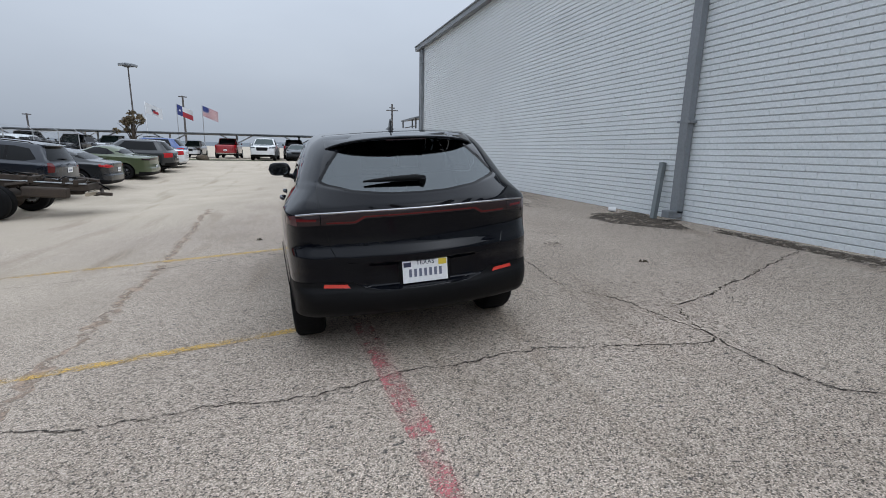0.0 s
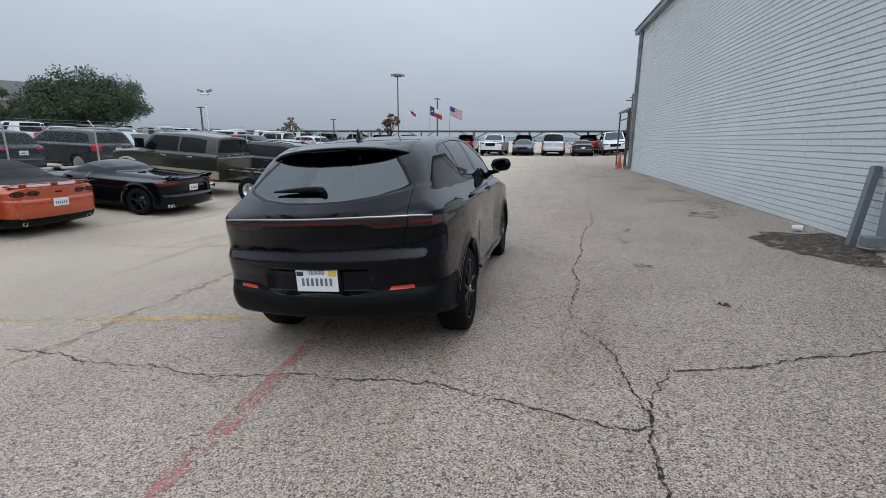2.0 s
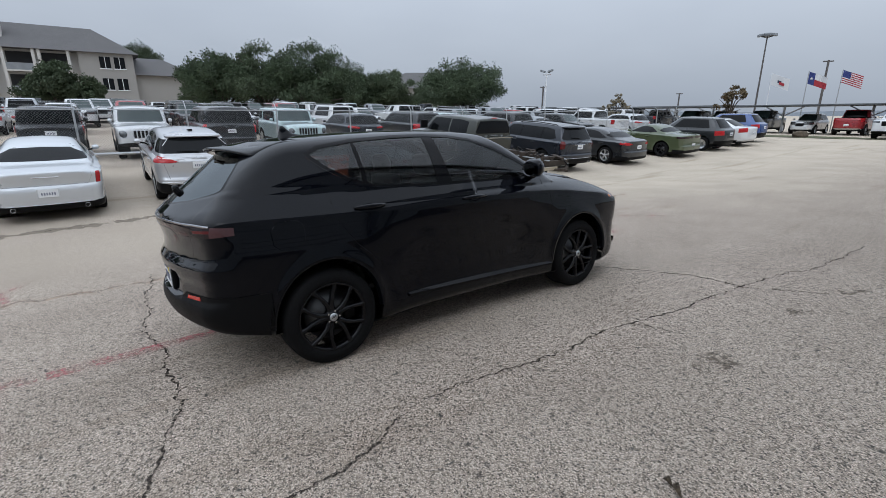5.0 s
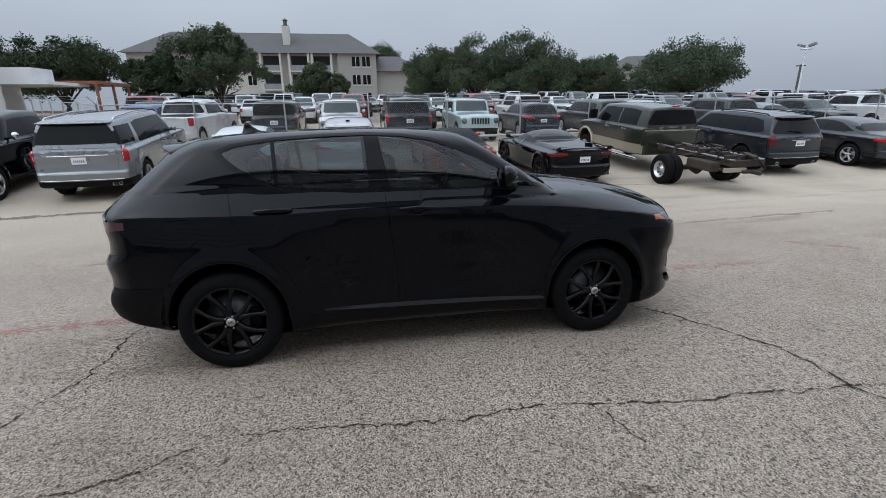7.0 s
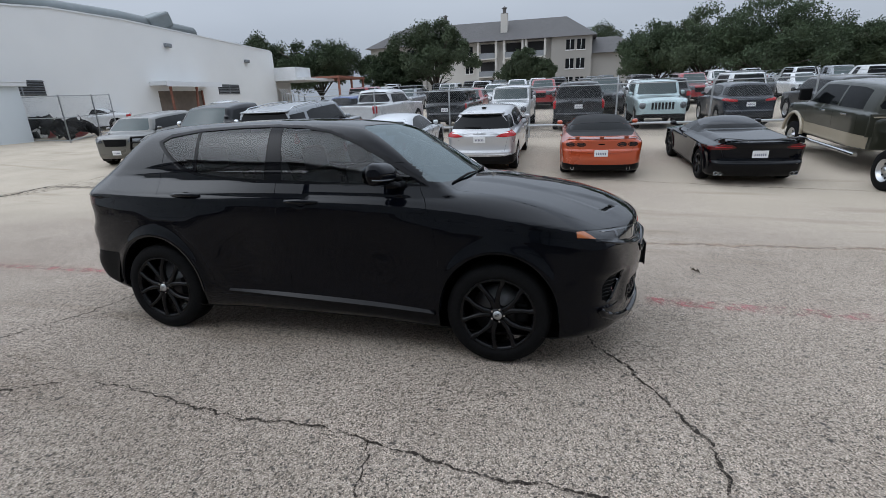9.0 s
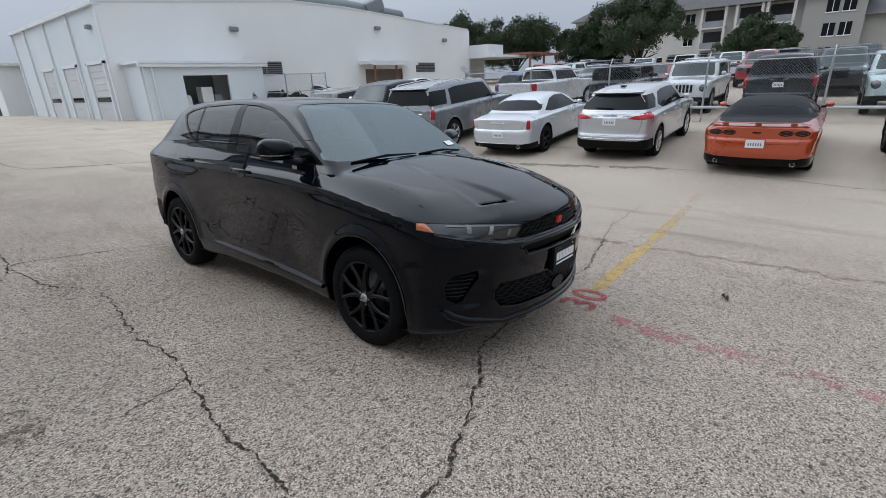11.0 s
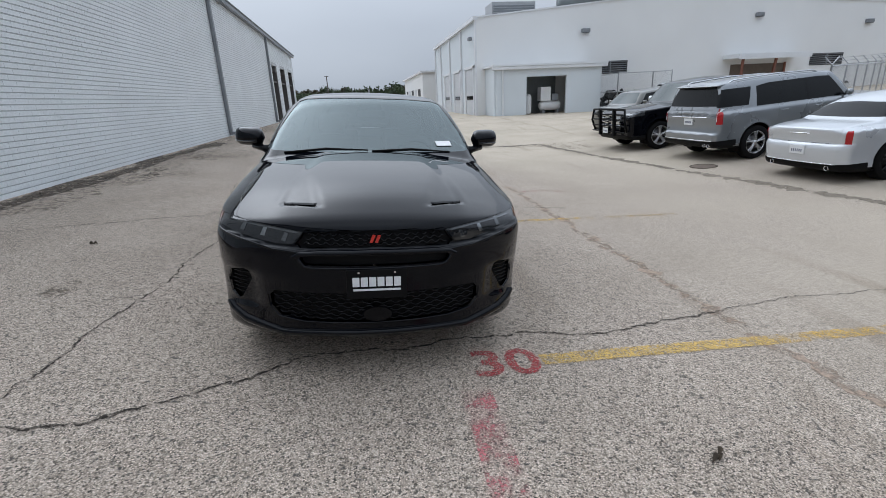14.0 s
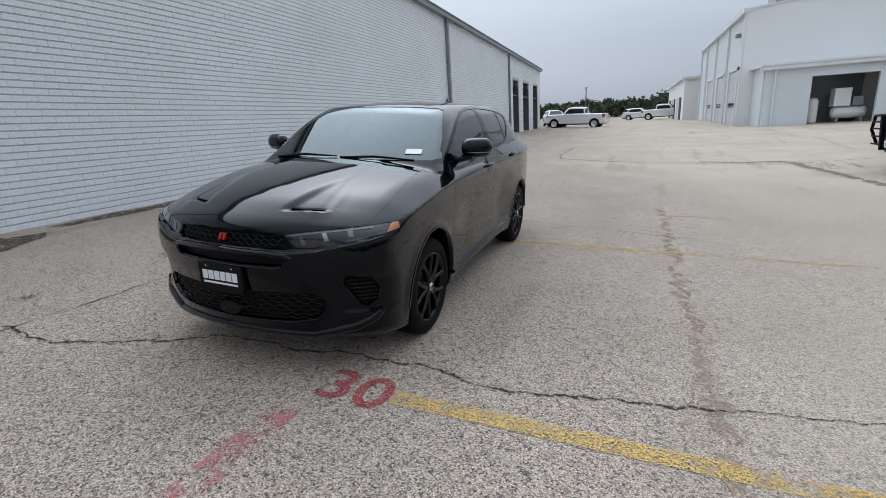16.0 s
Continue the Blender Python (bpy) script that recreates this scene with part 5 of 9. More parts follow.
def lot_form(s):
    """The solid form of a parked car from its main sizes: negative inside."""
    L, W, belt, gc, H, rw = s["L"] / 2, s["W"] / 2, s["belt"], s["gc"], s["H"], s["roofw"]
    hood, tail_z, (cy, cz), (dy, dz), rf, rr = s["hood"], s["tail"], s["cowl"], s["deck"], s["rf"], s["rr"]
    sh = belt - s.get("shoulder", 0.10)
    sec = flow((gc - 0.1, gc + 0.01, gc + 0.10, gc + 0.28, (gc + 0.28 + sh) / 2, sh - 0.10, sh, sh + 0.04), (-0.16, -0.075, -0.025, -0.030, -0.016, -0.004, 0.0, -0.004))
    plan = flow((-L - 0.1, -L + 0.25, -L + 0.75, 0.0, L - 0.9, L - 0.3, L + 0.1), (W * 0.90, W * 0.965, W, W * 0.995, W, W * 0.965, W * 0.88))
    house = flow((rr - 0.9, rr + 0.1, (rr + rf) / 2, rf + 0.1, cy + 0.3), (0.90 - s.get("gtr", 0.08), 0.955, 1.0, 0.97, 0.90))
    bonnet = flow((cy - 0.2, cy + 0.1, (cy + L) / 2, L - 0.28, L - 0.12, L - 0.02, L + 0.1), (cz + 0.005, cz, cz - (cz - hood) * 0.30, hood + 0.055, hood + 0.005, hood - 0.06, hood - 0.2))
    deck = flow((-L - 0.1, -L + 0.03, -L + 0.12, (dy - L) / 2, dy + 0.1, dy + 1.0), (tail_z - 0.12, tail_z - 0.012, tail_z + 0.006, (tail_z + dz) / 2 + 0.01, dz, dz + 0.02))
    rear = flow(*zip(*s.get("rear", ((gc - 0.05, 0.30), (gc + 0.06, 0.06), (gc + 0.16, 0.01), (gc + 0.36, 0.0), (gc + 0.42, 0.03), (tail_z - 0.16, 0.05), (tail_z - 0.02, 0.04), (tail_z + 0.2, 0.07)))))
    face = flow((gc - 0.1, gc + 0.04, gc + 0.20, (gc + hood) / 2, hood - 0.05, hood + 0.1), (0.35, 0.08, 0.0, 0.0, 0.03, 0.10))
    edge, corner = s.get("edge", 0.06), s.get("corner", 0.16)
    slim_ = s.get("flare", 0.012)
    wb, yo, R = s["wb"] / 2, s.get("wy", 0.0), s["R"]

    def form(p):
        x, y, z = np.abs(p[..., 0]), p[..., 1], p[..., 2]
        up = np.clip((z - sh - 0.04) / (H - 0.04 - sh - 0.04), 0, 1.2)
        kneel = np.clip((z - sh - 0.04) / (belt - sh - 0.04), 0, 1)
        w_low = plan(y) + sec(np.minimum(z, sh + 0.04))
        w_belt = plan(y) - 0.004 - s.get("tuck", 0.045) * kneel
        t = np.clip((z - belt) / (H - 0.05 - belt), 0, 1.3)
        wb_ = (plan(y) - 0.004 - s.get("tuck", 0.045)) * (0.35 + 0.65 * house(y) / 1.0)
        w_top = wb_ + (rw * house(y) - wb_) * t + 0.02 * np.sin(np.pi * np.clip(t, 0, 1))
        width = np.where(z < sh + 0.04, w_low, np.where(z < belt, w_belt + (wb_ - (plan(y) - 0.004 - s.get("tuck", 0.045))) * kneel, w_top))
        for yc in (-wb + yo, wb + yo):
            width = width + slim_ * np.exp(-(((np.hypot(y - yc, z - R) - R - 0.07) / 0.05) ** 2)) * ease(0.2, 0.4, z)
        side = (x - width) / (1 + 0.10 * ease(belt - 0.03, belt + 0.05, z))
        q = (x / W) ** 2
        nose = y - (L - face(z) - s.get("sf", 0.16) * q)
        tail = -y - (L - rear(z) - s.get("sr", 0.10) * q)
        lid = z - np.where(y > 0, bonnet(y + 0.10 * q) - 0.07 * q, deck(y - 0.06 * q) - s.get("dcrown", 0.03) * q)
        body = meet(meet(meet(side, lid, edge), nose, 0.05 + corner * ease(0.55, 0.95, x / W)), tail, 0.035 + corner * ease(0.55, 0.95, x / W))
        body = meet(body, gc + 0.04 * ease(L - 0.7, L, np.abs(y)) - z, 0.05)
        k1, k2 = (cy - rf) / (H - cz), (rr - dy) / (H - dz)
        screen = (y - (cy + 0.10 - 0.20 * q - k1 * (z - cz))) / math.hypot(1, k1)
        back = (dy + k2 * (z - dz) + s.get("bow", 0.16) * q - 0.02 - y) / math.hypot(1, k2)
        half = (rf - rr) / 2
        roof = z - (H - 0.045 * (x / rw) ** 2 - s.get("arc", 0.05) * ((y - (rf + rr) / 2) / half) ** 2)
        cabin = meet(meet(meet(side, roof, edge + 0.02), screen, 0.06), back, s.get("backk", 0.05))
        cabin = meet(cabin, min(belt, cz, dz) - 0.05 - z, 0.01)
        return join(body, cabin, 0.015)

    return form


def street_car(name, label, category, s, colour, rims, group="", fan=24, run=64, style="mid"):
    """A parked car seen close: one form cut into panels, glass, lamps, bumpers and sills."""
    car = thing(name, label, category, group)
    L, W, R, wb, gc = s["L"] / 2, s["W"] / 2, s["R"], s["wb"] / 2, s["gc"]
    yo = s.get("wy", 0.0)
    form = lot_form(s)
    zc = (s["gc"] + min(s["hood"], s["tail"])) / 2 + 0.05
    lift = [-85 + 50 * k / 8 for k in range(8)] + [-35 + 75 * k / 46 for k in range(46)] + [40 + 50 * k / 15 for k in range(16)]
    bm = car_shell(form, fan, run, L - 0.85, zc, lift)
    lay = bm.faces.layers.int["part"]
    mid = lambda f: f.calc_center_median()
    arch = R + 0.06
    for yc in (-wb + yo, wb + yo):
        carve(bm, arch_poly(yc, R + 0.01, arch, 18), "x", lambda f: f.normal.x > 0.1 and mid(f).x > 0.4 and mid(f).z < R + arch + 0.3, 90)
    if s.get("bed"):
        y0, y1 = s["bed"]
        carve(bm, [(-0.1, y0), (W * 0.80, y0), (W * 0.80, y1), (-0.1, y1)], "z", lambda f: f.normal.z > 0.5, 70)
    glasshouse(bm, s)
    carve(bm, [(-L - 1, gc - 0.3), (-L - 1, gc + 0.05), (L + 1, gc + 0.05), (L + 1, gc - 0.3)], "x", lambda f: f.normal.z < -0.6, 83)
    rz = s.get("rbz", gc + 0.16)
    carve(bm, [(-0.1, gc - 0.3), (-0.1, rz), (W * 0.72, rz), (W * 0.80, rz + 0.02), (W * 1.2, rz + 0.02), (W * 1.2, gc - 0.3)], "y", lambda f: mid(f).y < -L + 0.55 and f[lay] == 0, 80)
    carve(bm, [(-0.1, gc - 0.3), (-0.1, gc + 0.20), (W * 0.7, gc + 0.20), (W * 1.2, gc + 0.12), (W * 1.2, gc - 0.3)], "y", lambda f: mid(f).y > L - 0.6 and f[lay] == 0, 81)
    carve(bm, [(-L, gc - 0.3), (-L, gc + 0.10), (L, gc + 0.10), (L, gc - 0.3)], "x", lambda f: f.normal.x > 0.1 and f[lay] == 0 and abs(mid(f).y) < L - 0.5, 82)
    y1 = s["cowl"][0] - 0.12
    four = s.get("doors", 4) == 4
    y0 = y1 - (1.12 if four else 1.32)
    flat = lambda f: f.normal.x > 0.3 and f[lay] == 0 and mid(f).z < s["belt"] + 0.06
    zt, zb = s["belt"] + 0.2, gc + 0.13
    carve(bm, [(y0, zb), (y0, zt), (y1, zt), (y1 + 0.05, s["belt"] - 0.25), (y1 - 0.02, zb)], "x", flat, 30)
    if four:
        ya, y2 = -wb + yo, y0 - 0.98
        yk = max(ya + arch + 0.03, y2)
        carve(bm, [(y2, zt), (y0, zt), (y0, zb), (yk, zb), (yk, R + 0.2), (y2, R + arch + 0.12)], "x", flat, 31)
    carve(bm, [(-0.1, s.get("gatez", rz + 0.12)), (-0.1, s["tail"] + 0.10), (W * 0.74, s["tail"] + 0.10), (W * 0.78, s["tail"] - 0.12), (W * 0.70, s.get("gatez", rz + 0.12))], "y", lambda f: f.normal.y < -0.25 and f[lay] == 0 and mid(f).y < -L + 0.5, 32)
    carve(bm, [(-0.1, s["cowl"][0] + 0.02), (W * 0.78, s["cowl"][0] + 0.02), (W * 0.82, L - 0.40), (W * 0.6, L - 0.20), (-0.1, L - 0.12)], "z", lambda f: f.normal.z > 0.5 and f[lay] == 0 and mid(f).y > s["cowl"][0] - 0.2, 33)
    if s.get("top"):
        carve(bm, [(-4, s["belt"] + 0.02), (4, s["belt"] + 0.02), (4, 3), (-4, 3)], "x", lambda f: f[lay] == 0 and mid(f).z > s["belt"] and mid(f).y < s["rf"] + 0.1, 75)
        part("soft_top", taken(bm, 75, True), s["top"], car, shade=True)
    seam = dict(groove=0.012, gap=0.0035)
    for f in (lambda b: b, flipped):
        part("window", f(taken(bm, 21, sunk=0.004)), GLASS_FAR, car, shade=True)
        if s.get("pillars"):
            part("door_pillar", f(taken(bm, 22, sunk=0.002)), s.get("pillarm", GLOSS_BLACK), car, shade=True)
        if s.get("wrap"):
            part("quarter_window", f(taken(bm, 28, sunk=0.003)), GLASS_FAR, car, shade=True)
        if s.get("tails"):
            tl = part("taillight", f(taken(bm, 40, sunk=-0.006)), s.get("tailm", LENS_RED), car, shade=True)
        part("headlight", f(taken(bm, 50)), LENS_CLEAR, car, shade=True)
        part("front_door", f(taken(bm, 30, **seam)), colour, car, shade=True)
        if four:
            part("rear_door", f(taken(bm, 31, **seam)), colour, car, shade=True)
        part("sill", f(taken(bm, 82, sunk=0.004)), s.get("sillmat", PLASTIC), car, shade=True)
    part("windscreen", taken(bm, 25, True, sunk=0.003), SCREEN_FAR, car, shade=True)
    part("rear_window", taken(bm, 26, True, sunk=0.003), s.get("rwm", GLASS_FAR), car, shade=True)
    part("grille", taken(bm, 51, True, sunk=0.01), colour if s.get("slots") else s.get("grille", PLASTIC), car, shade=True)
    for k in range(s.get("slots", 0)):
        x = (k - (s["slots"] - 1) / 2) * 0.12
        part("grille_slot", box((x - 0.038, L - 0.04, 0.78), (x + 0.038, L + 0.004, 1.04), None, 0.01), PLASTIC, car)
    part("tailgate", taken(bm, 32, True, **seam), colour, car, shade=True)
    part("bonnet", taken(bm, 33, True, **seam), colour, car, shade=True)
    part("rear_bumper", taken(bm, 80, True, sunk=-0.003), s.get("rbm", PLASTIC), car, shade=True)
    part("front_bumper", taken(bm, 81, True, sunk=-0.003), s.get("fb", PLASTIC), car, shade=True)
    part("underbody", taken(bm, 83, True), PLASTIC, car)
    part("body", taken(bm, 0, True, **seam), s.get("bodyc", colour), car, shade=True)
    if s.get("bed"):
        inside = taken(bm, 70, True)
        ret = bmesh.ops.extrude_face_region(inside, geom=list(inside.faces))
        bmesh.ops.translate(inside, vec=(0, 0, -0.42), verts=[v for v in ret["geom"] if isinstance(v, bmesh.types.BMVert)])
        part("truck_bed", inside, PLASTIC, car)
    bm.free()
    for sgn in (-1, 1):
        for yc in (-wb + yo, wb + yo):
            wheel(car, sgn * (W - 0.012), yc, R, R * s.get("rimf", 0.68), 0.24, style, rims, sgn)
            liner(car, yc, R, arch + 0.004, sgn * (W - 0.38), sgn * (W - 0.05))
        my, mz = s["cowl"][0] - 0.30, s["belt"] + 0.085
        mi = lathe([(0.0, -0.09), (0.05, -0.085), (0.078, -0.05), (0.085, 0.0), (0.075, 0.04), (0.04, 0.058), (0.0, 0.06)], 14)
        bmesh.ops.scale(mi, vec=(s.get("mirx", 1.0), 0.9, s.get("mirz", 0.8) * 0.9), verts=mi.verts)
        mo = part("wing_mirror", moved(mi, pose(sgn * (W + 0.06), my, mz)), s.get("mirm", colour), car, shade=True)
        part("mirror_arm", tube((sgn * (W - 0.10), my + 0.02, mz - 0.06), (sgn * (W + 0.03), my, mz - 0.03), 0.022), PLASTIC, mo)
        for y in ((y0 + 0.16, y0 - 0.82) if four else (y0 + 0.18,)):
            z = s["belt"] - 0.13
            x = float(touch((0.0, y, z), (float(sgn), 0.0, 0.0), form)[0])
            part("handle", sweep([(x - sgn * 0.006, y - 0.11, z), (x + sgn * 0.022, y - 0.07, z), (x + sgn * 0.022, y + 0.07, z), (x - sgn * 0.006, y + 0.11, z)], 0.014, 6), s.get("handle", colour), car, shade=True)
        if s.get("rails"):
            ys_ = [s["rr"] + 0.20, s["rr"] + 0.32, (s["rr"] + s["rf"]) / 2, s["rf"] - 0.45, s["rf"] - 0.32]
            x = sgn * (s["roofw"] - 0.06)
            tops = touch([(x, y, s["belt"]) for y in ys_], (0.0, 0.0, 1.0), form)
            part("roof_rail", sweep([Vector(v) + Vector((0, 0, h)) for v, h in zip(tops, (-0.01, 0.035, 0.04, 0.035, -0.01))], 0.016, 6), s["rails"], car, shade=True)
        for x in s.get("exhaust", ()) if sgn > 0 else ():
            tip = touch((x, 0.0, gc + 0.11), (0.0, -1.0, 0.0), form)
            part("exhaust_tip", lathe([(0.034, -0.10), (0.044, 0.0), (0.040, 0.006), (0.034, -0.004), (0.030, -0.06)], 16, "z"), CHROME, car, shade=True).matrix_local = pose(x, float(tip[1]) - 0.02, gc + 0.11, 90)

    def at(x, z, out=0.0):
        x, z, out = np.broadcast_arrays(np.asarray(x, float), np.asarray(z, float), np.asarray(out, float))
        q = touch(np.stack([x, np.zeros(x.shape), z], -1), (0.0, -1.0, 0.0), form)
        return q + slope(q, 0.003, form) * out[..., None]

    if s.get("platez"):
        py = float(at(0.0, s["platez"])[1])
        part("plate_recess", box((-0.17, py - 0.004, s["platez"] - 0.09), (0.17, py + 0.02, s["platez"] + 0.09), None, 0.008), s.get("platem", colour), car)
        plate_at(car, py - 0.010, s["platez"], 0, -1, 6, "small licence plate")
    across = lambda hw, z, drop=0.0: [(hw * k / 12, z - drop * abs(k / 12) ** 3) for k in range(-12, 13)]
    for z, hw, w, mat, nm in s.get("strips", ()):
        part(nm, strip_on(across(hw, z), w, 0.012, at), mat, car, shade=True)
    if s.get("spoil"):
        z, hw, reach_ = s["spoil"]
        root = at(np.linspace(-hw, hw, 21), z)
        sp = bmesh.new()
        ribs = []
        for v in root:
            k = reach_ * (1 - 0.35 * abs(v[0] / hw) ** 4)
            ribs.append([sp.verts.new(c) for c in ((v[0], v[1] + 0.10, v[2] + 0.030), (v[0], v[1] - k, v[2] + 0.012), (v[0], v[1] - k - 0.008, v[2] + 0.002), (v[0], v[1] - k + 0.004, v[2] - 0.010), (v[0], v[1] + 0.05, v[2] - 0.018))])
        for a, b in zip(ribs, ribs[1:]):
            for q in range(5):
                sp.faces.new((a[q], b[q], b[(q + 1) % 5], a[(q + 1) % 5]))
        sp.faces.new(ribs[0])
        sp.faces.new(ribs[-1][::-1])
        bmesh.ops.recalc_face_normals(sp, faces=sp.faces)
        part("spoiler", sp, s.get("spoilm", colour), car, shade=True)
    if s.get("wiper"):
        part("rear_wiper", sweep([Vector(v) for v in at([0.03, -0.15, -0.42], [s["wiper"], s["wiper"] + 0.012, s["wiper"] + 0.02], 0.02)], [0.02, 0.014, 0.006], 6), PLASTIC, car, shade=True)
    return car, at


def plain_car(name, label, category, s, colour, rims=None, group=""):
    """A parked car: body with carved arches, glass, lamps, bumpers, wheels, plate and mirrors."""
    car = thing(name, label, category, group)
    ends, sides = 6, 18
    cols = columns(ends, sides)
    lv = far_levels(s, cols)
    last, n = len(lv) - 1, len(cols) - 1
    L, W, R, wb = s["L"] / 2, s["W"] / 2, s["R"], s["wb"] / 2
    yo = s.get("wy", 0.0)
    g0 = 12
    side0, side1 = ends, ends + sides
    splits = s.get("splits", (0.16, 0.42, 0.46, 0.68, 0.70, 0.82))
    marks = {}

    def put(key, rows, cs):
        for r in rows:
            for c in cs:
                marks[r, c] = key

    glass_rows = range(g0 + 1, g0 + 4)
    q = lambda f: side0 + int(round(f * sides))
    put("window_side", glass_rows, range(q(splits[0] if splits[1] > splits[0] else splits[2]), q(splits[5])))
    put("windscreen", range(g0, g0 + 4), range(side1 + 1, n))
    put("rear_window", range(g0 + (0 if s.get("slope") else 1), g0 + 4), range(0, side0 - 1))
    put("taillight", s.get("tl", range(5, 7)), range(int(side0 * s.get("tlw", 0.75)), side0 + 1))
    put("headlight", range(5, 7), range(side1 - 1, n - int(ends * 0.42)))
    put("grille", range(4, 6), range(n - int(ends * 0.42), n))
    put("front_bumper", range(0, 2), range(side1 - 1, n))
    put("rear_bumper", range(0, s.get("rb", 2)), range(0, side0 + 1))
    put("sill", range(0, 2), range(side0 + 1, side1 - 1))
    keys = sorted(set(marks.values()))
    rest = [(r, c) for r in range(last) for c in range(n) if (r, c) not in marks]

    def facing(r, c):
        d = (lv[r][min(c + 1, n)] - lv[r][max(c - 1, 0)]).cross(lv[min(r + 1, last)][c] - lv[max(r - 1, 0)][c])
        if r == last or d.length < 1e-8:
            d = Vector((0, 0, 1))
        if abs(lv[r][c].x) < 1e-5:
            d.x = 0
        return d.normalized()

    def patch(cells, two):
        bm = bmesh.new()
        nl = bm.verts.layers.float_vector.new("surface_normal")
        for sgn in (1, -1) if two else (1,):
            vs = {}
            for r, c in cells:
                quad = []
                for rr_, cc in ((r, c), (r, c + 1), (r + 1, c + 1), (r + 1, c)):
                    if (rr_, cc) not in vs:
                        v = lv[rr_][cc]
                        w_ = vs[rr_, cc] = bm.verts.new((v.x * sgn, v.y, v.z))
                        d = facing(rr_, cc)
                        w_[nl] = Vector((d.x * sgn, d.y, d.z))
                    quad.append(vs[rr_, cc])
                bm.faces.new(quad if sgn > 0 else quad[::-1])
        bmesh.ops.remove_doubles(bm, verts=bm.verts, dist=0.0008)
        bm.normal_update()
        return bm

    bm = patch(rest, False)
    arch = R + 0.055
    bm.faces.layers.int.new("part")
    skirt = patch([k for k, v in marks.items() if v == "sill"], False)
    skirt.faces.layers.int.new("part")
    for yc in (-wb + yo, wb + yo):
        for shell_ in (bm, skirt):
            carve(shell_, arch_poly(yc, R + 0.01, arch, 14), "x", lambda f: f.normal.x > 0.1 and f.calc_center_median().x > 0.4 and f.calc_center_median().z < R + arch + 0.3, 90)
    if s.get("bed"):
        y0, y1 = s["bed"]
        carve(bm, [(-0.1, y0), (W * 0.80, y0), (W * 0.80, y1), (-0.1, y1)], "z", lambda f: f.normal.z > 0.5, 70)
    part("body", taken(bm, 0, True), colour, car, shade=True)
    for f in (lambda z: z, flipped):
        part("sill", f(taken(skirt, 0)), s.get("sillmat", PLASTIC), car, shade=True)
    if s.get("bed"):
        inside = taken(bm, 70, True)
        ret = bmesh.ops.extrude_face_region(inside, geom=list(inside.faces))
        bmesh.ops.translate(inside, vec=(0, 0, -0.42), verts=[v for v in ret["geom"] if isinstance(v, bmesh.types.BMVert)])
        part("truck_bed", inside, PLASTIC, car)
    bm.free()
    skirt.free()
    mats = dict(windscreen=SCREEN_FAR, rear_window=GLASS_FAR, taillight=LENS_RED, headlight=LENS_CLEAR, front_bumper=s.get("fb", PLASTIC), rear_bumper=s.get("rbm", PLASTIC), grille=s.get("grille", PLASTIC))
    for key in keys:
        if key == "sill":
            continue
        cells = [k for k, v in marks.items() if v == key]
        if key.startswith("window") or key in ("taillight", "headlight"):
            nm = "window" if key.startswith("window") else key
            for f in (lambda z: z, flipped):
                part(nm, f(patch(cells, False)), GLASS_FAR if nm == "window" else mats[key], car, shade=True)
        else:
            part(key, patch(cells, True), mats[key], car, shade=True)
    rims = rims or RIM_SILVER
    for sgn in (-1, 1):
        for yc in (-wb + yo, wb + yo):
            wheel(car, sgn * (W - 0.01), yc, R, R * s.get("rimf", 0.66), 0.24, "far", rims, sgn)
            liner(car, yc, R, arch + 0.004, sgn * (W - 0.38), sgn * (W - 0.03))
        mi = lathe([(0.0, -0.10), (0.06, -0.09), (0.085, -0.04), (0.085, 0.02), (0.05, 0.05), (0.0, 0.055)], 12)
        bmesh.ops.scale(mi, vec=(1.1, 1.0, s.get("mirz", 0.8)), verts=mi.verts)
        moved(mi, pose(sgn * (W + 0.07), s["cowl"][0] - 0.32, s["belt"] + 0.09))
        part("wing_mirror", mi, s.get("mirm", colour), car, shade=True)
    part("underbody", slab([(-W + 0.12, -L + 0.25), (W - 0.12, -L + 0.25), (W - 0.12, L - 0.25), (-W + 0.12, L - 0.25)], s["gc"] + 0.0, s["gc"] + 0.06, "z"), PLASTIC, car)
    if s.get("platez"):
        pl = plate_at(car, -L - s.get("plateo", 0.0), s["platez"], 0, -1, 6, "small licence plate")
    return car


def slim(W, z, inner, h=0.07, lift=0.03):
    """A lamp that runs level from inside the tail round its corner."""
    return [(W * inner, z), (W * 1.1, z + lift), (W * 1.1, z + lift + h), (W * inner, z + h * 0.6)]


def tall(W, z0, z1, inner=0.80):
    """An upright lamp at the corner of the tail."""
    return [(W * (inner + 0.03), z0), (W * 1.1, z0), (W * 1.1, z1), (W * inner, z1)]


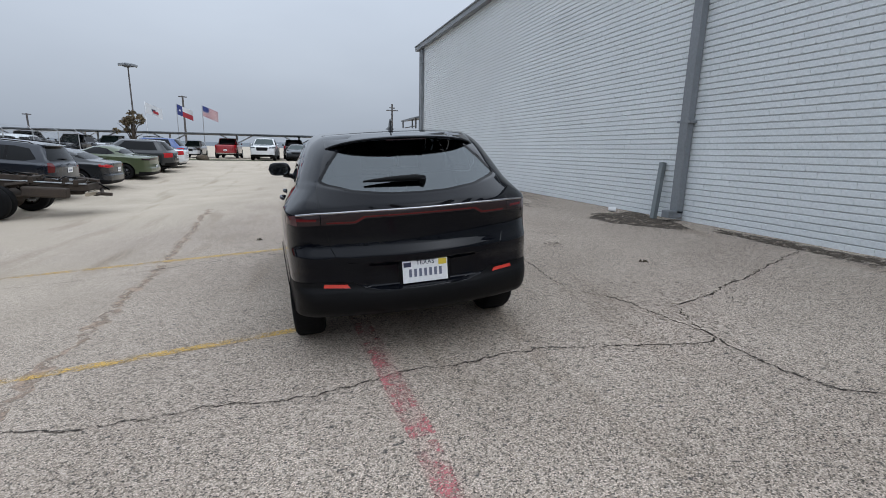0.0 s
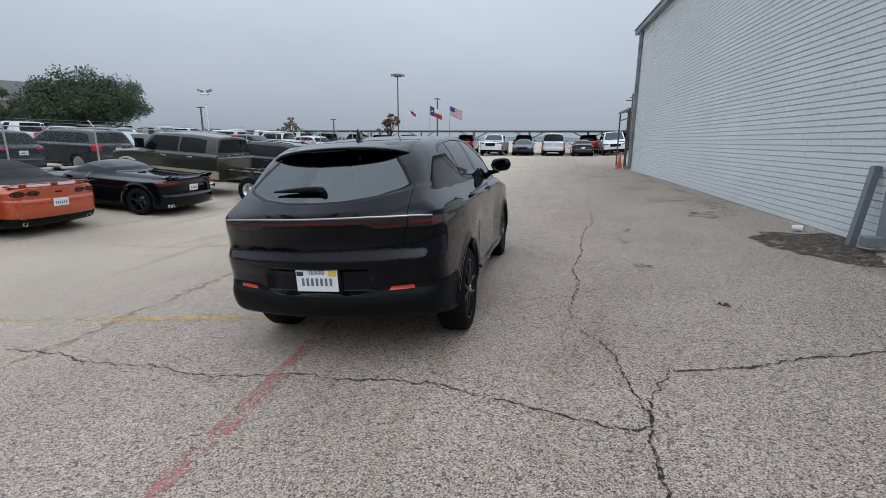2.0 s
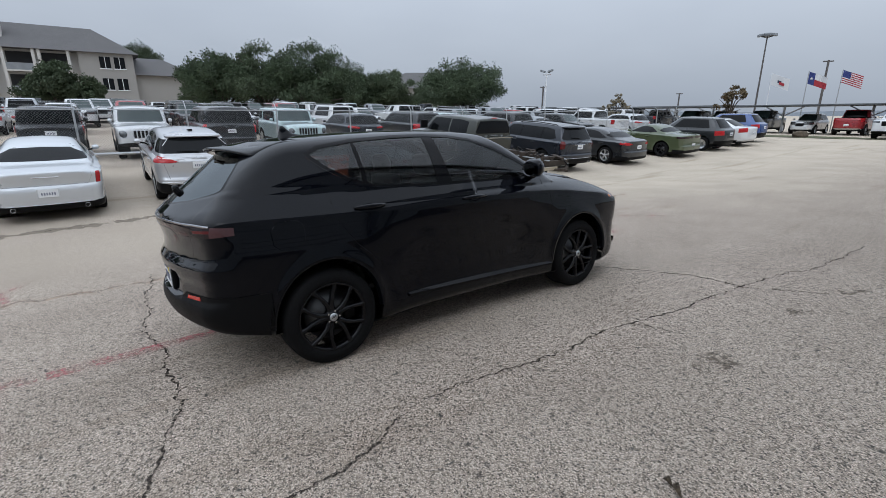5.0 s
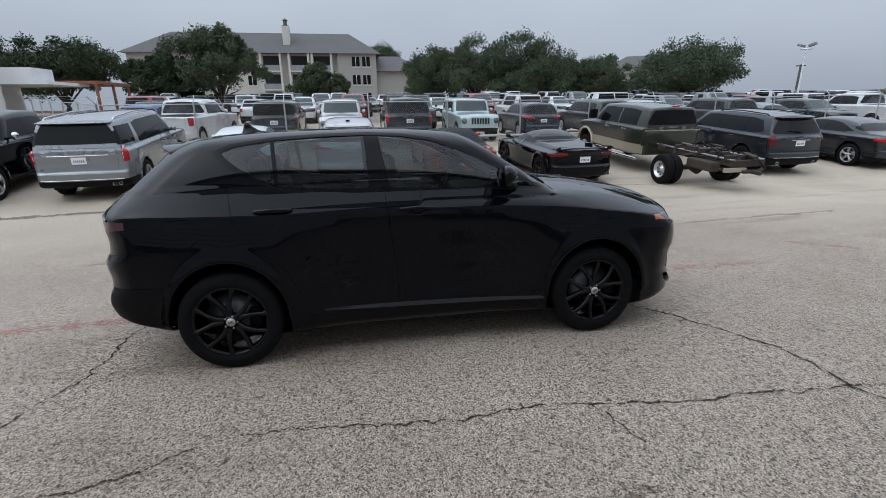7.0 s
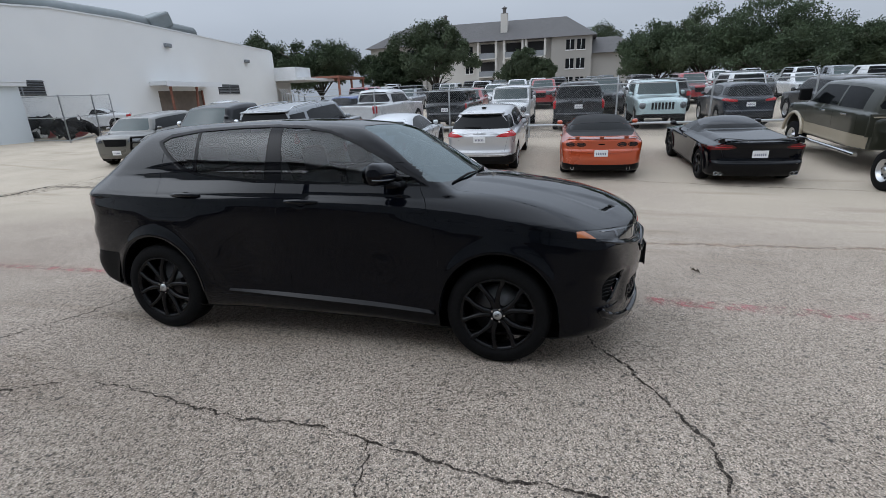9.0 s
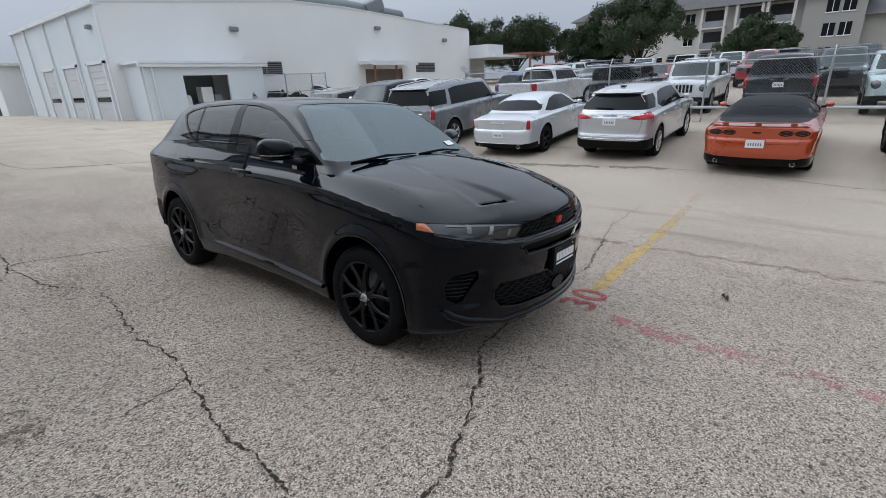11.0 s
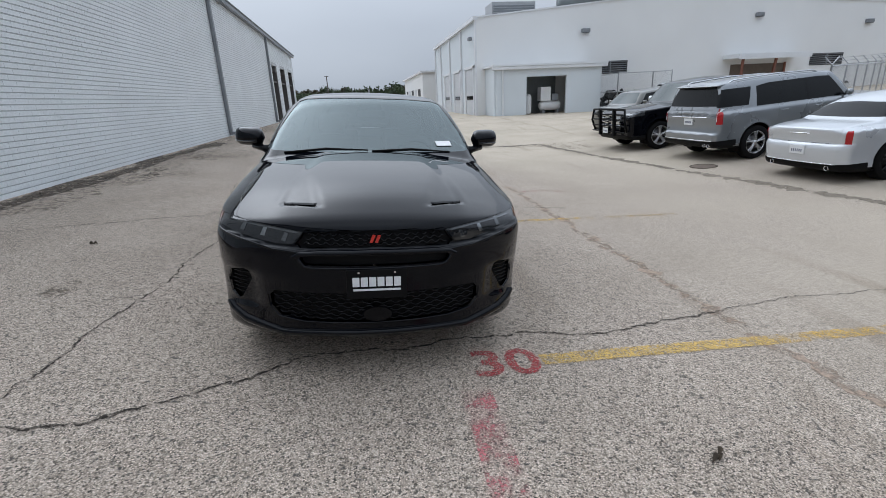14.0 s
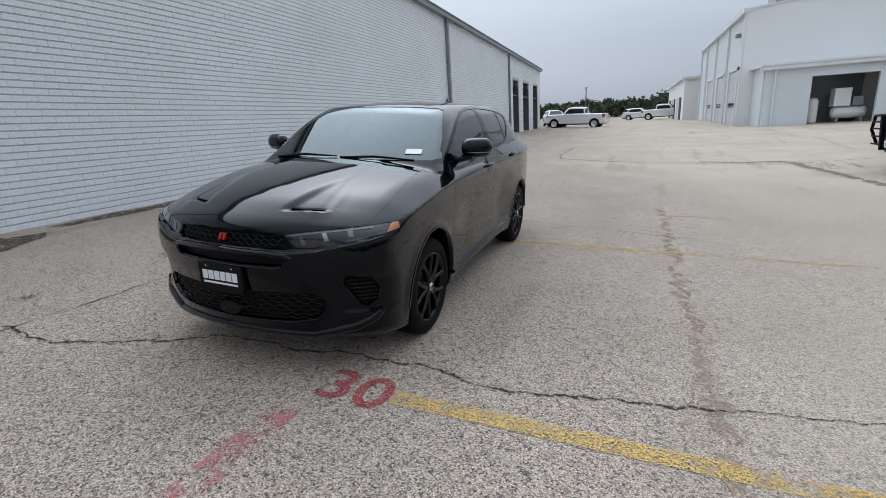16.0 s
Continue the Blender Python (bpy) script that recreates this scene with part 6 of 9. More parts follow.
SUV = dict(L=4.65, W=1.84, H=1.66, gc=0.24, hood=0.98, tail=1.05, belt=1.10, cowl=(0.95, 1.12), deck=(-2.16, 1.12), rf=0.25, rr=-1.72, roofw=0.62, R=0.36, wb=2.72, platez=0.86, wy=0.05, rb=3, back=0.78, wrap=0.13, kick=0.10, pillars=(-1.15, -0.15), tails=(slim(0.92, 0.955, 0.50, 0.12, 0.04),), band=0.16)
BIG = dict(SUV, L=5.35, W=2.06, H=1.93, gc=0.32, hood=1.15, tail=1.15, belt=1.22, cowl=(1.25, 1.27), deck=(-2.58, 1.26), rf=0.65, rr=-2.36, roofw=0.76, R=0.40, wb=3.07, platez=0.98, boxy=7.0, wy=0.0, gtr=0.02, splits=(0.12, 0.34, 0.38, 0.54, 0.57, 0.70), mirz=1.0, back=1.02, wrap=0.16, kick=0.0, pillars=(-0.10,), tails=(tall(1.03, 0.90, 1.24, 0.84),), band=0.20)
MID = dict(SUV, L=5.0, W=1.98, H=1.76, gc=0.28, hood=1.05, tail=1.10, belt=1.16, cowl=(1.15, 1.18), deck=(-2.38, 1.18), rf=0.45, rr=-2.05, roofw=0.70, R=0.385, wb=2.90, platez=0.95, boxy=6.0, gtr=0.04, back=0.40, wrap=0, kick=0.06, pillars=(-1.25, -0.15), tails=(tall(0.99, 0.88, 1.16, 0.74),), band=0.18)
SEDAN = dict(SUV, L=5.04, W=1.90, H=1.48, gc=0.19, hood=0.82, tail=1.02, belt=1.00, cowl=(0.95, 1.00), deck=(-1.72, 1.08), rf=0.25, rr=-0.95, roofw=0.58, R=0.355, wb=3.05, platez=0.72, slope=True, boxy=5.0, splits=(0.27, 0.30, 0.34, 0.48, 0.51, 0.66), rb=1, back=0.45, wrap=0, kick=0.05, pillars=(-0.30,), tails=(tall(0.95, 0.74, 0.98, 0.80),), band=0.12)
COUPE = dict(SEDAN, L=4.78, W=1.90, H=1.35, gc=0.17, hood=0.80, tail=0.98, belt=0.98, cowl=(0.55, 0.96), deck=(-1.45, 1.03), rf=-0.15, rr=-0.95, roofw=0.56, R=0.345, wb=2.81, platez=0.58, doors=2, splits=(0.26, 0.36, 0.36, 0.36, 0.39, 0.58), pillars=(-0.75,), tails=(), band=0.10)
PICKUP = dict(BIG, L=5.85, W=2.04, H=1.94, hood=1.20, tail=1.30, belt=1.30, cowl=(1.15, 1.32), deck=(-1.12, 1.33), rf=0.55, rr=-1.00, R=0.41, wb=3.75, splits=(0.36, 0.36, 0.40, 0.52, 0.55, 0.68), bed=(-2.72, -1.28), platez=0.78, tlw=0.84, rb=2, slope=True, rbm=CHROME, wrap=0, back=0.24, pillars=(0.05,), tails=(tall(1.02, 0.95, 1.27, 0.85),))
JEEP = dict(BIG, L=4.75, W=1.88, H=1.86, gc=0.42, hood=1.16, tail=1.20, belt=1.24, cowl=(0.75, 1.26), deck=(-2.20, 1.25), rf=0.48, rr=-2.12, roofw=0.80, R=0.42, wb=3.0, boxy=12.0, sf=0.03, sr=0.03, hoodp=3.0, splits=(0.10, 0.30, 0.34, 0.52, 0.55, 0.72), tlw=0.85)
JEEP.update(slots=7, heads=[(0.60, 0.93), (0.63, 0.84), (0.72, 0.80), (0.81, 0.84), (0.84, 0.93), (0.81, 1.02), (0.72, 1.05), (0.63, 1.02)])
VAN = dict(BIG, L=5.4, W=2.0, H=2.05, hood=1.05, cowl=(1.8, 1.30), rf=1.15, splits=(0.10, 0.34, 0.38, 0.58, 0.61, 0.80), tlw=0.85)

WHITE = paint("white_car_paint", (0.62, 0.63, 0.64), 0.0, 0.3)
SILVER = paint("silver_car_paint", (0.56, 0.58, 0.60), 0.35, 0.32)
PEARL = paint("pale_silver_car_paint", (0.50, 0.505, 0.52), 0.5, 0.32)
GREY = paint("steel_grey_car_paint", (0.22, 0.235, 0.25), 0.5, 0.3)
CHARCOAL = paint("charcoal_car_paint", (0.016, 0.018, 0.021), 0.2, 0.3)
ORANGE = paint("orange_car_paint", (0.42, 0.062, 0.016), 0.2, 0.3)
NAVY = paint("navy_car_paint", (0.009, 0.013, 0.022), 0.3, 0.3)
BLUE = paint("blue_car_paint", (0.02, 0.06, 0.20), 0.2, 0.3)
RED_CAR = paint("red_car_paint", (0.30, 0.02, 0.025), 0.2, 0.3)
OLIVE = paint("dark_olive_car_paint", (0.020, 0.022, 0.014), 0.1, 0.34)
TAUPE = paint("taupe_grey_car_paint", (0.105, 0.102, 0.090), 0.4, 0.32)
GREEN = paint("matt_green_car_paint", (0.065, 0.085, 0.04), 0.2, 0.4)
TAN = paint("tan_car_paint", (0.36, 0.31, 0.23), 0.3, 0.4)
ICE = paint("pale_blue_car_paint", (0.42, 0.53, 0.54), 0.1, 0.35)
for m in (OLIVE, NAVY, CHARCOAL):
    m.node_tree.nodes["Principled BSDF"].inputs["Coat IOR"].default_value = 1.36
CANVAS = surface("black_canvas", (0.012, 0.012, 0.013), 0.8, fine=0.1, grain=200)


def park(car, rear_x, y, heading, length):
    """Stands a car on the ground with its tail (or nose) at rear_x."""
    car.matrix_world = on_ground(rear_x - length / 2, y, heading)
    return car


RUST_DARK = surface("oily_rusty_frame", (0.050, 0.036, 0.026), 0.8, 0.1, vary=0.4, size=5, fine=0.3)


def nearest_row():
    row = "cars parked along the fence"
    s = dict(SUV, rbz=0.50, gatez=0.62, spoil=(1.545, 0.60, 0.11), wiper=1.20, strips=((0.545, 0.80, 0.018, CHROME, "bumper_trim"), (1.085, 0.07, 0.030, CHROME, "badge"), (1.505, 0.16, 0.012, LENS_SMOKE, "brake_lamp")), tails=([(0.42, 1.005), (0.60, 0.985), (1.0, 0.99), (1.0, 1.17), (0.80, 1.135), (0.60, 1.075)],), platez=0.93, rear=((0.19, 0.30), (0.30, 0.06), (0.42, 0.01), (0.58, 0.0), (0.66, 0.035), (0.80, 0.055), (0.98, 0.045), (1.07, 0.06), (1.25, 0.09)), bow=0.10, rwz=0.03, sr=0.14)
    c, at = street_car("parked_suv", "pale silver compact suv with black lower bumper, parked nose to fence", "car", s, PEARL, RIM_SILVER, row)
    for x in (-0.68, 0.68):
        part("lamp_element", strip_on([(x - 0.17 + 0.34 * k / 6, 1.06 + 0.045 * (k / 6 if x > 0 else 1 - k / 6)) for k in range(7)], 0.022, 0.009, at), PLATE_WHITE, c, "clear reversing lamp", True)
    part("roof_fin", slab([(-1.50, 1.60), (-1.30, 1.63), (-1.36, 1.665), (-1.48, 1.67)], -0.05, 0.05, "x"), GLOSS_BLACK, c)
    park(c, -8.60, -0.55, 90, s["L"])
    s = dict(SEDAN, tdeep=0.20, exhaust=(-0.58, 0.58), rails=None, tails=([(0.79, 0.74), (0.95, 0.72), (0.95, 0.99), (0.85, 1.00), (0.81, 0.98)],), platez=0.60, rbz=0.36, gatez=0.74, strips=((0.905, 0.20, 0.022, CHROME, "badge_wing"), (0.375, 0.70, 0.014, CHROME, "bumper_trim")), rear=((0.14, 0.30), (0.24, 0.08), (0.34, 0.02), (0.62, 0.0), (0.70, 0.02), (0.74, 0.05), (0.98, 0.02), (1.2, 0.05)), sr=0.09, shoulder=0.08)
    c, at = street_car("parked_sedan", "silver full-size sedan with black wheels, parked nose to fence", "car", s, SILVER, RIM_BLACK, row)
    park(c, -8.20, -3.45, 92, s["L"])
    s = dict(BIG, tdeep=0.19, exhaust=(0.62, 0.74), rails=CHROME, sillmat=GREY, spoil=(1.80, 0.74, 0.13), rbz=0.52, gatez=0.70, strips=((1.09, 0.62, 0.028, CHROME, "tail_trim"), (0.545, 0.85, 0.020, CHROME, "bumper_trim")), tails=([(0.885, 0.93), (1.1, 0.93), (1.1, 1.30), (0.875, 1.30)],), tailm=LENS_RED, sr=0.05, sf=0.10, corner=0.07, rear=((0.27, 0.30), (0.40, 0.05), (0.48, 0.0), (0.68, -0.01), (0.74, 0.04), (0.90, 0.06), (1.10, 0.04), (1.20, 0.05), (1.4, 0.07)), bow=0.06, rwz=0.05, edge=0.05, platem=GREY)
    c, at = street_car("parked_suv", "large steel grey suv with chrome trim, parked nose to fence", "car", s, GREY, RIM_SILVER, row)
    for x in (-0.90, 0.90):
        part("lamp_divider", strip_on([(x, 1.0 + 0.02 * k) for k in range(15)], 0.012, 0.010, at), PLATE_WHITE, c, "clear lamp strip", True)
    park(c, -8.15, -6.75, 93, s["L"])
    s = dict(PICKUP, grz=0.60, grille=CHROME, fb=PLASTIC, mirz=1.3, mirm=CHROME, R=0.42, sf=0.08, corner=0.08, edge=0.05)
    c, at = street_car("pickup_truck", "black heavy pickup with chrome grille and steel brush guard", "car", s, BLACK, RIM_SILVER, row)
    c.matrix_world = on_ground(-7.75 - 2.93, -9.85, -88)
    guard = part("brush_guard", sweep([(-0.95, 2.96, 0.62), (-0.98, 3.06, 0.95), (-0.92, 3.02, 1.28), (-0.4, 3.08, 1.30), (0.4, 3.08, 1.30), (0.92, 3.02, 1.28), (0.98, 3.06, 0.95), (0.95, 2.96, 0.62)], 0.035, 8), PLASTIC, c, "black steel brush guard", True)
    for z in (0.62, 0.80, 0.98, 1.14):
        part("guard_bar", tube((-0.96, 3.05, z), (0.96, 3.05, z), 0.022, None, 8), PLASTIC, guard)
    for x in (-0.42, 0.42):
        part("guard_upright", box((x - 0.04, 3.02, 0.5), (x + 0.04, 3.12, 1.32), None, 0.01), PLASTIC, guard)
    for k in range(4):
        part("grille_bar", box((-0.55, 2.90, 0.78 + k * 0.10), (0.55, 2.95, 0.82 + k * 0.10), None, 0.01), CHROME, c)
    plate_at(c, 3.13, 0.66, 0, 1, 6, "small licence plate")
    s = dict(COUPE, top=CANVAS, soft=True, exhaust=(-0.64, 0.64), rbz=0.38, gatez=0.66, rbm=GLOSS_BLACK, platez=0.66, platem=ORANGE, rear=((0.12, 0.30), (0.24, 0.10), (0.34, 0.04), (0.52, 0.0), (0.70, 0.02), (0.76, 0.05), (0.92, 0.04), (0.98, 0.02), (1.2, 0.05)), sr=0.13, flare=0.03, shoulder=0.14, bow=0.22)
    c, at = street_car("parked_convertible", "orange sports convertible with black canvas roof, parked nose to fence", "car", s, ORANGE, RIM_BLACK, row)
    for x in (-0.70, -0.46, 0.46, 0.70):
        ring_ = strip_on([(x + 0.105 * math.cos(math.tau * k / 20), 0.855 + 0.042 * math.sin(math.tau * k / 20)) for k in range(21)], 0.020, 0.008, at)
        lamp = part("taillight", ring_, GLOSS_BLACK, c, "black-ringed taillight", True)
        part("lamp_lens", strip_on([(x - 0.08 + 0.16 * k / 6, 0.855) for k in range(7)], 0.055, 0.004, at), LENS_SMOKE, lamp, "smoked red lens", True)
    wing = bmesh.new()
    rows = []
    for k in range(-14, 15):
        u = k / 14
        x, y, z = 0.80 * u, -2.30 + 0.16 * u * u, 1.035 - 0.05 * abs(u) ** 5
        rows.append([wing.verts.new(v) for v in ((x, y + 0.07, z + 0.006), (x, y - 0.06, z + 0.020), (x, y - 0.075, z + 0.008), (x, y + 0.06, z - 0.012))])
    for a, b in zip(rows, rows[1:]):
        for q in range(4):
            wing.faces.new((a[q], b[q], b[(q + 1) % 4], a[(q + 1) % 4]))
    bmesh.ops.recalc_face_normals(wing, faces=wing.faces)
    sp = part("spoiler", wing, ORANGE, c, shade=True)
    for x in (-0.55, 0.0, 0.55):
        part("spoiler_foot", box((x - 0.05, -2.29 + 0.16 * x * x, 0.97), (x + 0.05, -2.22 + 0.16 * x * x, 1.035), None, 0.01), ORANGE, sp)
    part("badge", strip_on([(-0.07, 0.862), (0.0, 0.862), (0.07, 0.862)], 0.028, 0.008, at), GLOSS_BLACK, c)
    park(c, -8.15, 2.45, 90, s["L"])
    s = dict(COUPE, L=4.63, W=1.93, H=1.25, hood=0.72, tail=0.96, belt=0.91, cowl=(1.05, 0.87), deck=(-2.02, 1.00), rf=0.32, rr=-0.35, wb=2.72, platez=0.70, platem=GLOSS_BLACK, spoilm=GLOSS_BLACK, exhaust=(-0.78, -0.69, 0.69, 0.78), wy=-0.05, tails=([(0.46, 0.84), (0.58, 0.80), (1.0, 0.77), (1.0, 0.86), (0.74, 0.905), (0.56, 0.90)],), tailm=DARK_RED, pillars=(), back=1.15, rbz=0.48, gatez=0.60, rbm=GLOSS_BLACK, roofw=0.50, flare=0.035, shoulder=0.10, tuck=0.07, rear=((0.12, 0.35), (0.22, 0.10), (0.34, 0.03), (0.50, 0.0), (0.56, 0.05), (0.78, 0.07), (0.90, 0.02), (0.96, 0.0), (1.2, 0.05)), sr=0.14)
    c, at = street_car("parked_sports_car", "low black sports coupe with rear wing, parked nose to fence", "car", s, BLACK, RIM_BLACK, row)
    blade = bmesh.new()
    rows = []
    for k in range(-16, 17):
        u = k / 16
        x, y, z = 0.86 * u, -2.27 + 0.13 * u * u, 1.005 + 0.020 * ease(0.35, 0.8, abs(u)) - 0.05 * ease(0.88, 1.0, abs(u))
        deep = 0.05 + 0.06 * ease(0.2, 0.7, abs(u))
        rows.append([blade.verts.new(v) for v in ((x, y + deep, z + 0.004), (x, y - 0.06, z + 0.016), (x, y - 0.07, z + 0.004), (x, y + deep - 0.01, z - 0.012))])
    for a, b in zip(rows, rows[1:]):
        for q in range(4):
            blade.faces.new((a[q], b[q], b[(q + 1) % 4], a[(q + 1) % 4]))
    bmesh.ops.recalc_face_normals(blade, faces=blade.faces)
    wing = part("rear_wing", blade, BLACK, c, shade=True)
    for sg in (-1, 1):
        part("wing_post", box((min(sg * 0.70, sg * 0.80), -2.20, 0.93), (max(sg * 0.70, sg * 0.80), -2.10, 1.02), None, 0.01), BLACK, wing)
        part("lamp_element", strip_on([(sg * (0.55 + 0.03 * k), 0.855 - 0.002 * k) for k in range(11)], 0.018, 0.010, at), LENS_RED, c, "lit-red lamp strip", True)
    park(c, -7.70, 5.50, 93, s["L"])
    s = dict(MID, tdeep=0.24, tailm=DARK_RED, rails=PLASTIC, exhaust=(-0.62, 0.62), spoil=(1.655, 0.66, 0.12), wiper=1.26, rbz=0.52, gatez=0.72, tails=([(0.80, 0.90), (1.1, 0.86), (1.1, 1.18), (0.76, 1.16)],), strips=((0.545, 0.80, 0.016, CHROME, "bumper_trim"), (1.04, 0.30, 0.020, CHROME, "tail_letters")))
    c, at = street_car("parked_suv", "dark navy three-row suv with black roof rails, parked nose to fence", "car", s, NAVY, RIM_BLACK, row)
    park(c, -7.75, 12.35, 90, s["L"])
    s = dict(SEDAN, L=4.88, W=1.84, H=1.44, wb=2.83, tails=([(0.44, 0.88), (0.70, 0.84), (1.0, 0.88), (1.0, 0.98), (0.62, 0.945)],), rbz=0.36, gatez=0.62, platez=0.76, sr=0.13)
    c, at = street_car("parked_sedan", "dark grey midsize sedan, parked nose to fence", "car", s, CHARCOAL, RIM_SILVER, row)
    park(c, -7.65, 16.2, 90, s["L"])
    s = dict(COUPE, L=5.0, W=1.92, H=1.45, hood=0.92, tail=1.05, belt=1.05, cowl=(0.6, 1.04), deck=(-1.5, 1.10), wb=2.95, tails=([(0.10, 0.90), (0.96, 0.90), (0.96, 0.98), (0.10, 0.98)],), tailm=LENS_SMOKE, rbz=0.36)
    c, at = street_car("parked_coupe", "matt green muscle coupe, parked nose to fence", "car", s, GREEN, RIM_BLACK, row)
    park(c, -7.4, 20.3, 90, s["L"])
    c = plain_car("parked_suv", "black compact suv, parked nose to fence", "car", dict(SUV), CHARCOAL, RIM_SILVER, row)
    park(c, -7.3, 23.8, 90, 4.65)
    c = plain_car("parked_sedan", "white sedan with dark hatch, parked nose to fence", "car", dict(SEDAN, L=4.7, wb=2.7), WHITE, RIM_BLACK, row)
    park(c, -7.4, 26.8, 90, 4.7)
    c = plain_car("parked_suv", "dark blue suv, parked nose to fence", "car", dict(SUV), BLUE, RIM_SILVER, row)
    park(c, -8.0, 29.8, 90, 4.65)
    s = dict(SUV, L=4.15, W=1.80, H=1.61, hood=1.02, belt=1.10, cowl=(1.22, 1.12), rf=0.62, deck=(-1.95, 1.12), rr=-1.85, wb=2.57, wrap=0, back=0.3, platez=0.0, edge=0.05, fb=TAUPE)
    c, at = street_car("parked_hatchback", "taupe grey boxy hatchback facing the lane beside the shop apron", "car", s, TAUPE, RIM_SILVER, row)
    c.matrix_world = on_ground(-11.3, -13.75, -78)
    plate_at(c, 2.08, 0.5, 0, 1, 6, "small licence plate")


def stripped_truck():
    """A crew-cab pickup with its bed taken off: bare frame and twin rear wheels."""
    t = thing("cab_chassis_truck", "dark olive and tan crew-cab truck with its bed removed", "truck", "cars parked along the fence")
    s = dict(PICKUP, L=4.1, W=2.0, H=1.98, gc=0.52, hood=1.26, tail=1.30, belt=1.36, cowl=(0.95, 1.38), deck=(-1.98, 1.40), rf=0.40, rr=-1.93, R=0.40, wb=2.0, platez=0, bed=None, slope=False, sr=0.02, corner=0.06, edge=0.05, flare=0.0, rear=((0.4, 0.06), (0.6, 0.0), (1.3, 0.0), (1.6, 0.0)), bow=0.03, wrap=0, back=0.42, pillars=(-0.62,), tails=(), band=0.16)
    lift = [-85 + 50 * k / 8 for k in range(8)] + [-35 + 75 * k / 46 for k in range(46)] + [40 + 50 * k / 15 for k in range(16)]
    bm = car_shell(lot_form(s), 24, 48, 1.2, 0.95, lift)
    lay = bm.faces.layers.int["part"]
    carve(bm, arch_poly(1.25, 0.52, 0.50, 14), "x", lambda f: f.normal.x > 0.1, 90)
    glasshouse(bm, s)
    carve(bm, [(-3, 0.2), (-3, 0.86), (0.75, 0.86), (0.80, 0.92), (3, 0.92), (3, 0.2)], "x", lambda f: f[lay] == 0 and f.normal.z > -0.6 and f.normal.y > -0.6, 77)
    doors = lambda f: f[lay] == 0 and f.normal.x > 0.3
    carve(bm, [(-0.55, 0.86), (-0.58, 1.9), (0.75, 1.9), (0.75, 0.86)], "x", doors, 30)
    carve(bm, [(-1.55, 0.86), (-1.55, 1.9), (-0.58, 1.9), (-0.55, 0.86)], "x", doors, 31)
    for f in (lambda z: z, flipped):
        part("window", f(taken(bm, 21, sunk=0.004)), GLASS_FAR, t, shade=True)
        part("door_pillar", f(taken(bm, 22)), OLIVE, t, shade=True)
        part("headlight", f(taken(bm, 50)), LENS_CLEAR, t, shade=True)
        part("front_door", f(taken(bm, 30, groove=0.012, gap=0.004)), OLIVE, t, shade=True)
        part("rear_door", f(taken(bm, 31, groove=0.012, gap=0.004)), OLIVE, t, shade=True)
    part("windscreen", taken(bm, 25, True, sunk=0.003), SCREEN_FAR, t, shade=True)
    part("rear_window", taken(bm, 26, True, sunk=0.003), GLASS_FAR, t, shade=True)
    part("grille", taken(bm, 51, True), CHROME, t, shade=True)
    part("cab", taken(bm, 0, True, groove=0.01, gap=0.003), OLIVE, t, shade=True)
    part("lower_body", taken(bm, 77, True, sunk=-0.004), TAN, t, "tan lower body panels", True)
    bm.free()
    part("cab_lamp", box((-0.12, -1.99, 1.93), (0.12, -1.95, 1.96)), LENS_RED, t)
    for sg in (-1, 1):
        part("frame_rail", box((sg * 0.42 - 0.03, -4.25, 0.60), (sg * 0.42 + 0.03, -1.0, 0.75), None, 0.01), RUST_DARK, t)
        part("arch_flare", sweep([(sg * 1.0, 1.25 + 0.53 * math.cos(math.pi * k / 12), 0.52 + 0.53 * math.sin(math.pi * k / 12)) for k in range(13)], 0.045, 6), TAN, t, shade=True)
        part("running_board", tube((sg * 1.02, -1.9, 0.45), (sg * 1.02, 0.65, 0.45), 0.05, None, 10), CHROME, t)
        wheel(t, sg * 1.0, 1.25, 0.40, 0.225, 0.25, "dish", RIM_SILVER, sg)
        wheel(t, sg * 1.19, -2.55, 0.40, 0.225, 0.22, "dish", RIM_SILVER, sg)
        wheel(t, sg * 0.94, -2.55, 0.40, 0.225, 0.22, "dish", RIM_SILVER, sg)
        part("leaf_spring", sweep([(sg * 0.55, -3.3, 0.62), (sg * 0.55, -2.55, 0.46), (sg * 0.55, -1.9, 0.62)], 0.035, 6), RUST_DARK, t, shade=True)
        part("wing_mirror", box((sg * 1.0 - 0.0, 0.55, 1.42), (sg * 1.27, 0.68, 1.72), None, 0.03), PLASTIC, t)
        part("door_handle", box((sg * 1.0 - 0.012, -0.2, 1.22), (sg * 1.0 + 0.025, 0.02, 1.26), None, 0.008), CHROME, t)
        part("door_handle", box((sg * 1.0 - 0.012, -1.15, 1.22), (sg * 1.0 + 0.025, -0.93, 1.26), None, 0.008), CHROME, t)
    part("axle", tube((-0.95, -2.55, 0.42), (0.95, -2.55, 0.42), 0.07, None, 10), RUST_DARK, t)
    part("differential", lathe([(0.0, -0.26), (0.10, -0.22), (0.23, 0.0), (0.14, 0.17), (0.0, 0.22)], 12), RUST_DARK, t, shade=True).matrix_local = pose(0, -2.55, 0.44)
    for y in (-2.1, -3.2, -3.7, -4.2):
        part("cross_member", box((-0.40, y - 0.05, 0.60), (0.40, y + 0.05, 0.76), None, 0.01), RUST_DARK, t)
    part("fuel_tank", box((-0.75, -3.9, 0.42), (-0.48, -3.0, 0.66), None, 0.04), RUST_DARK, t)
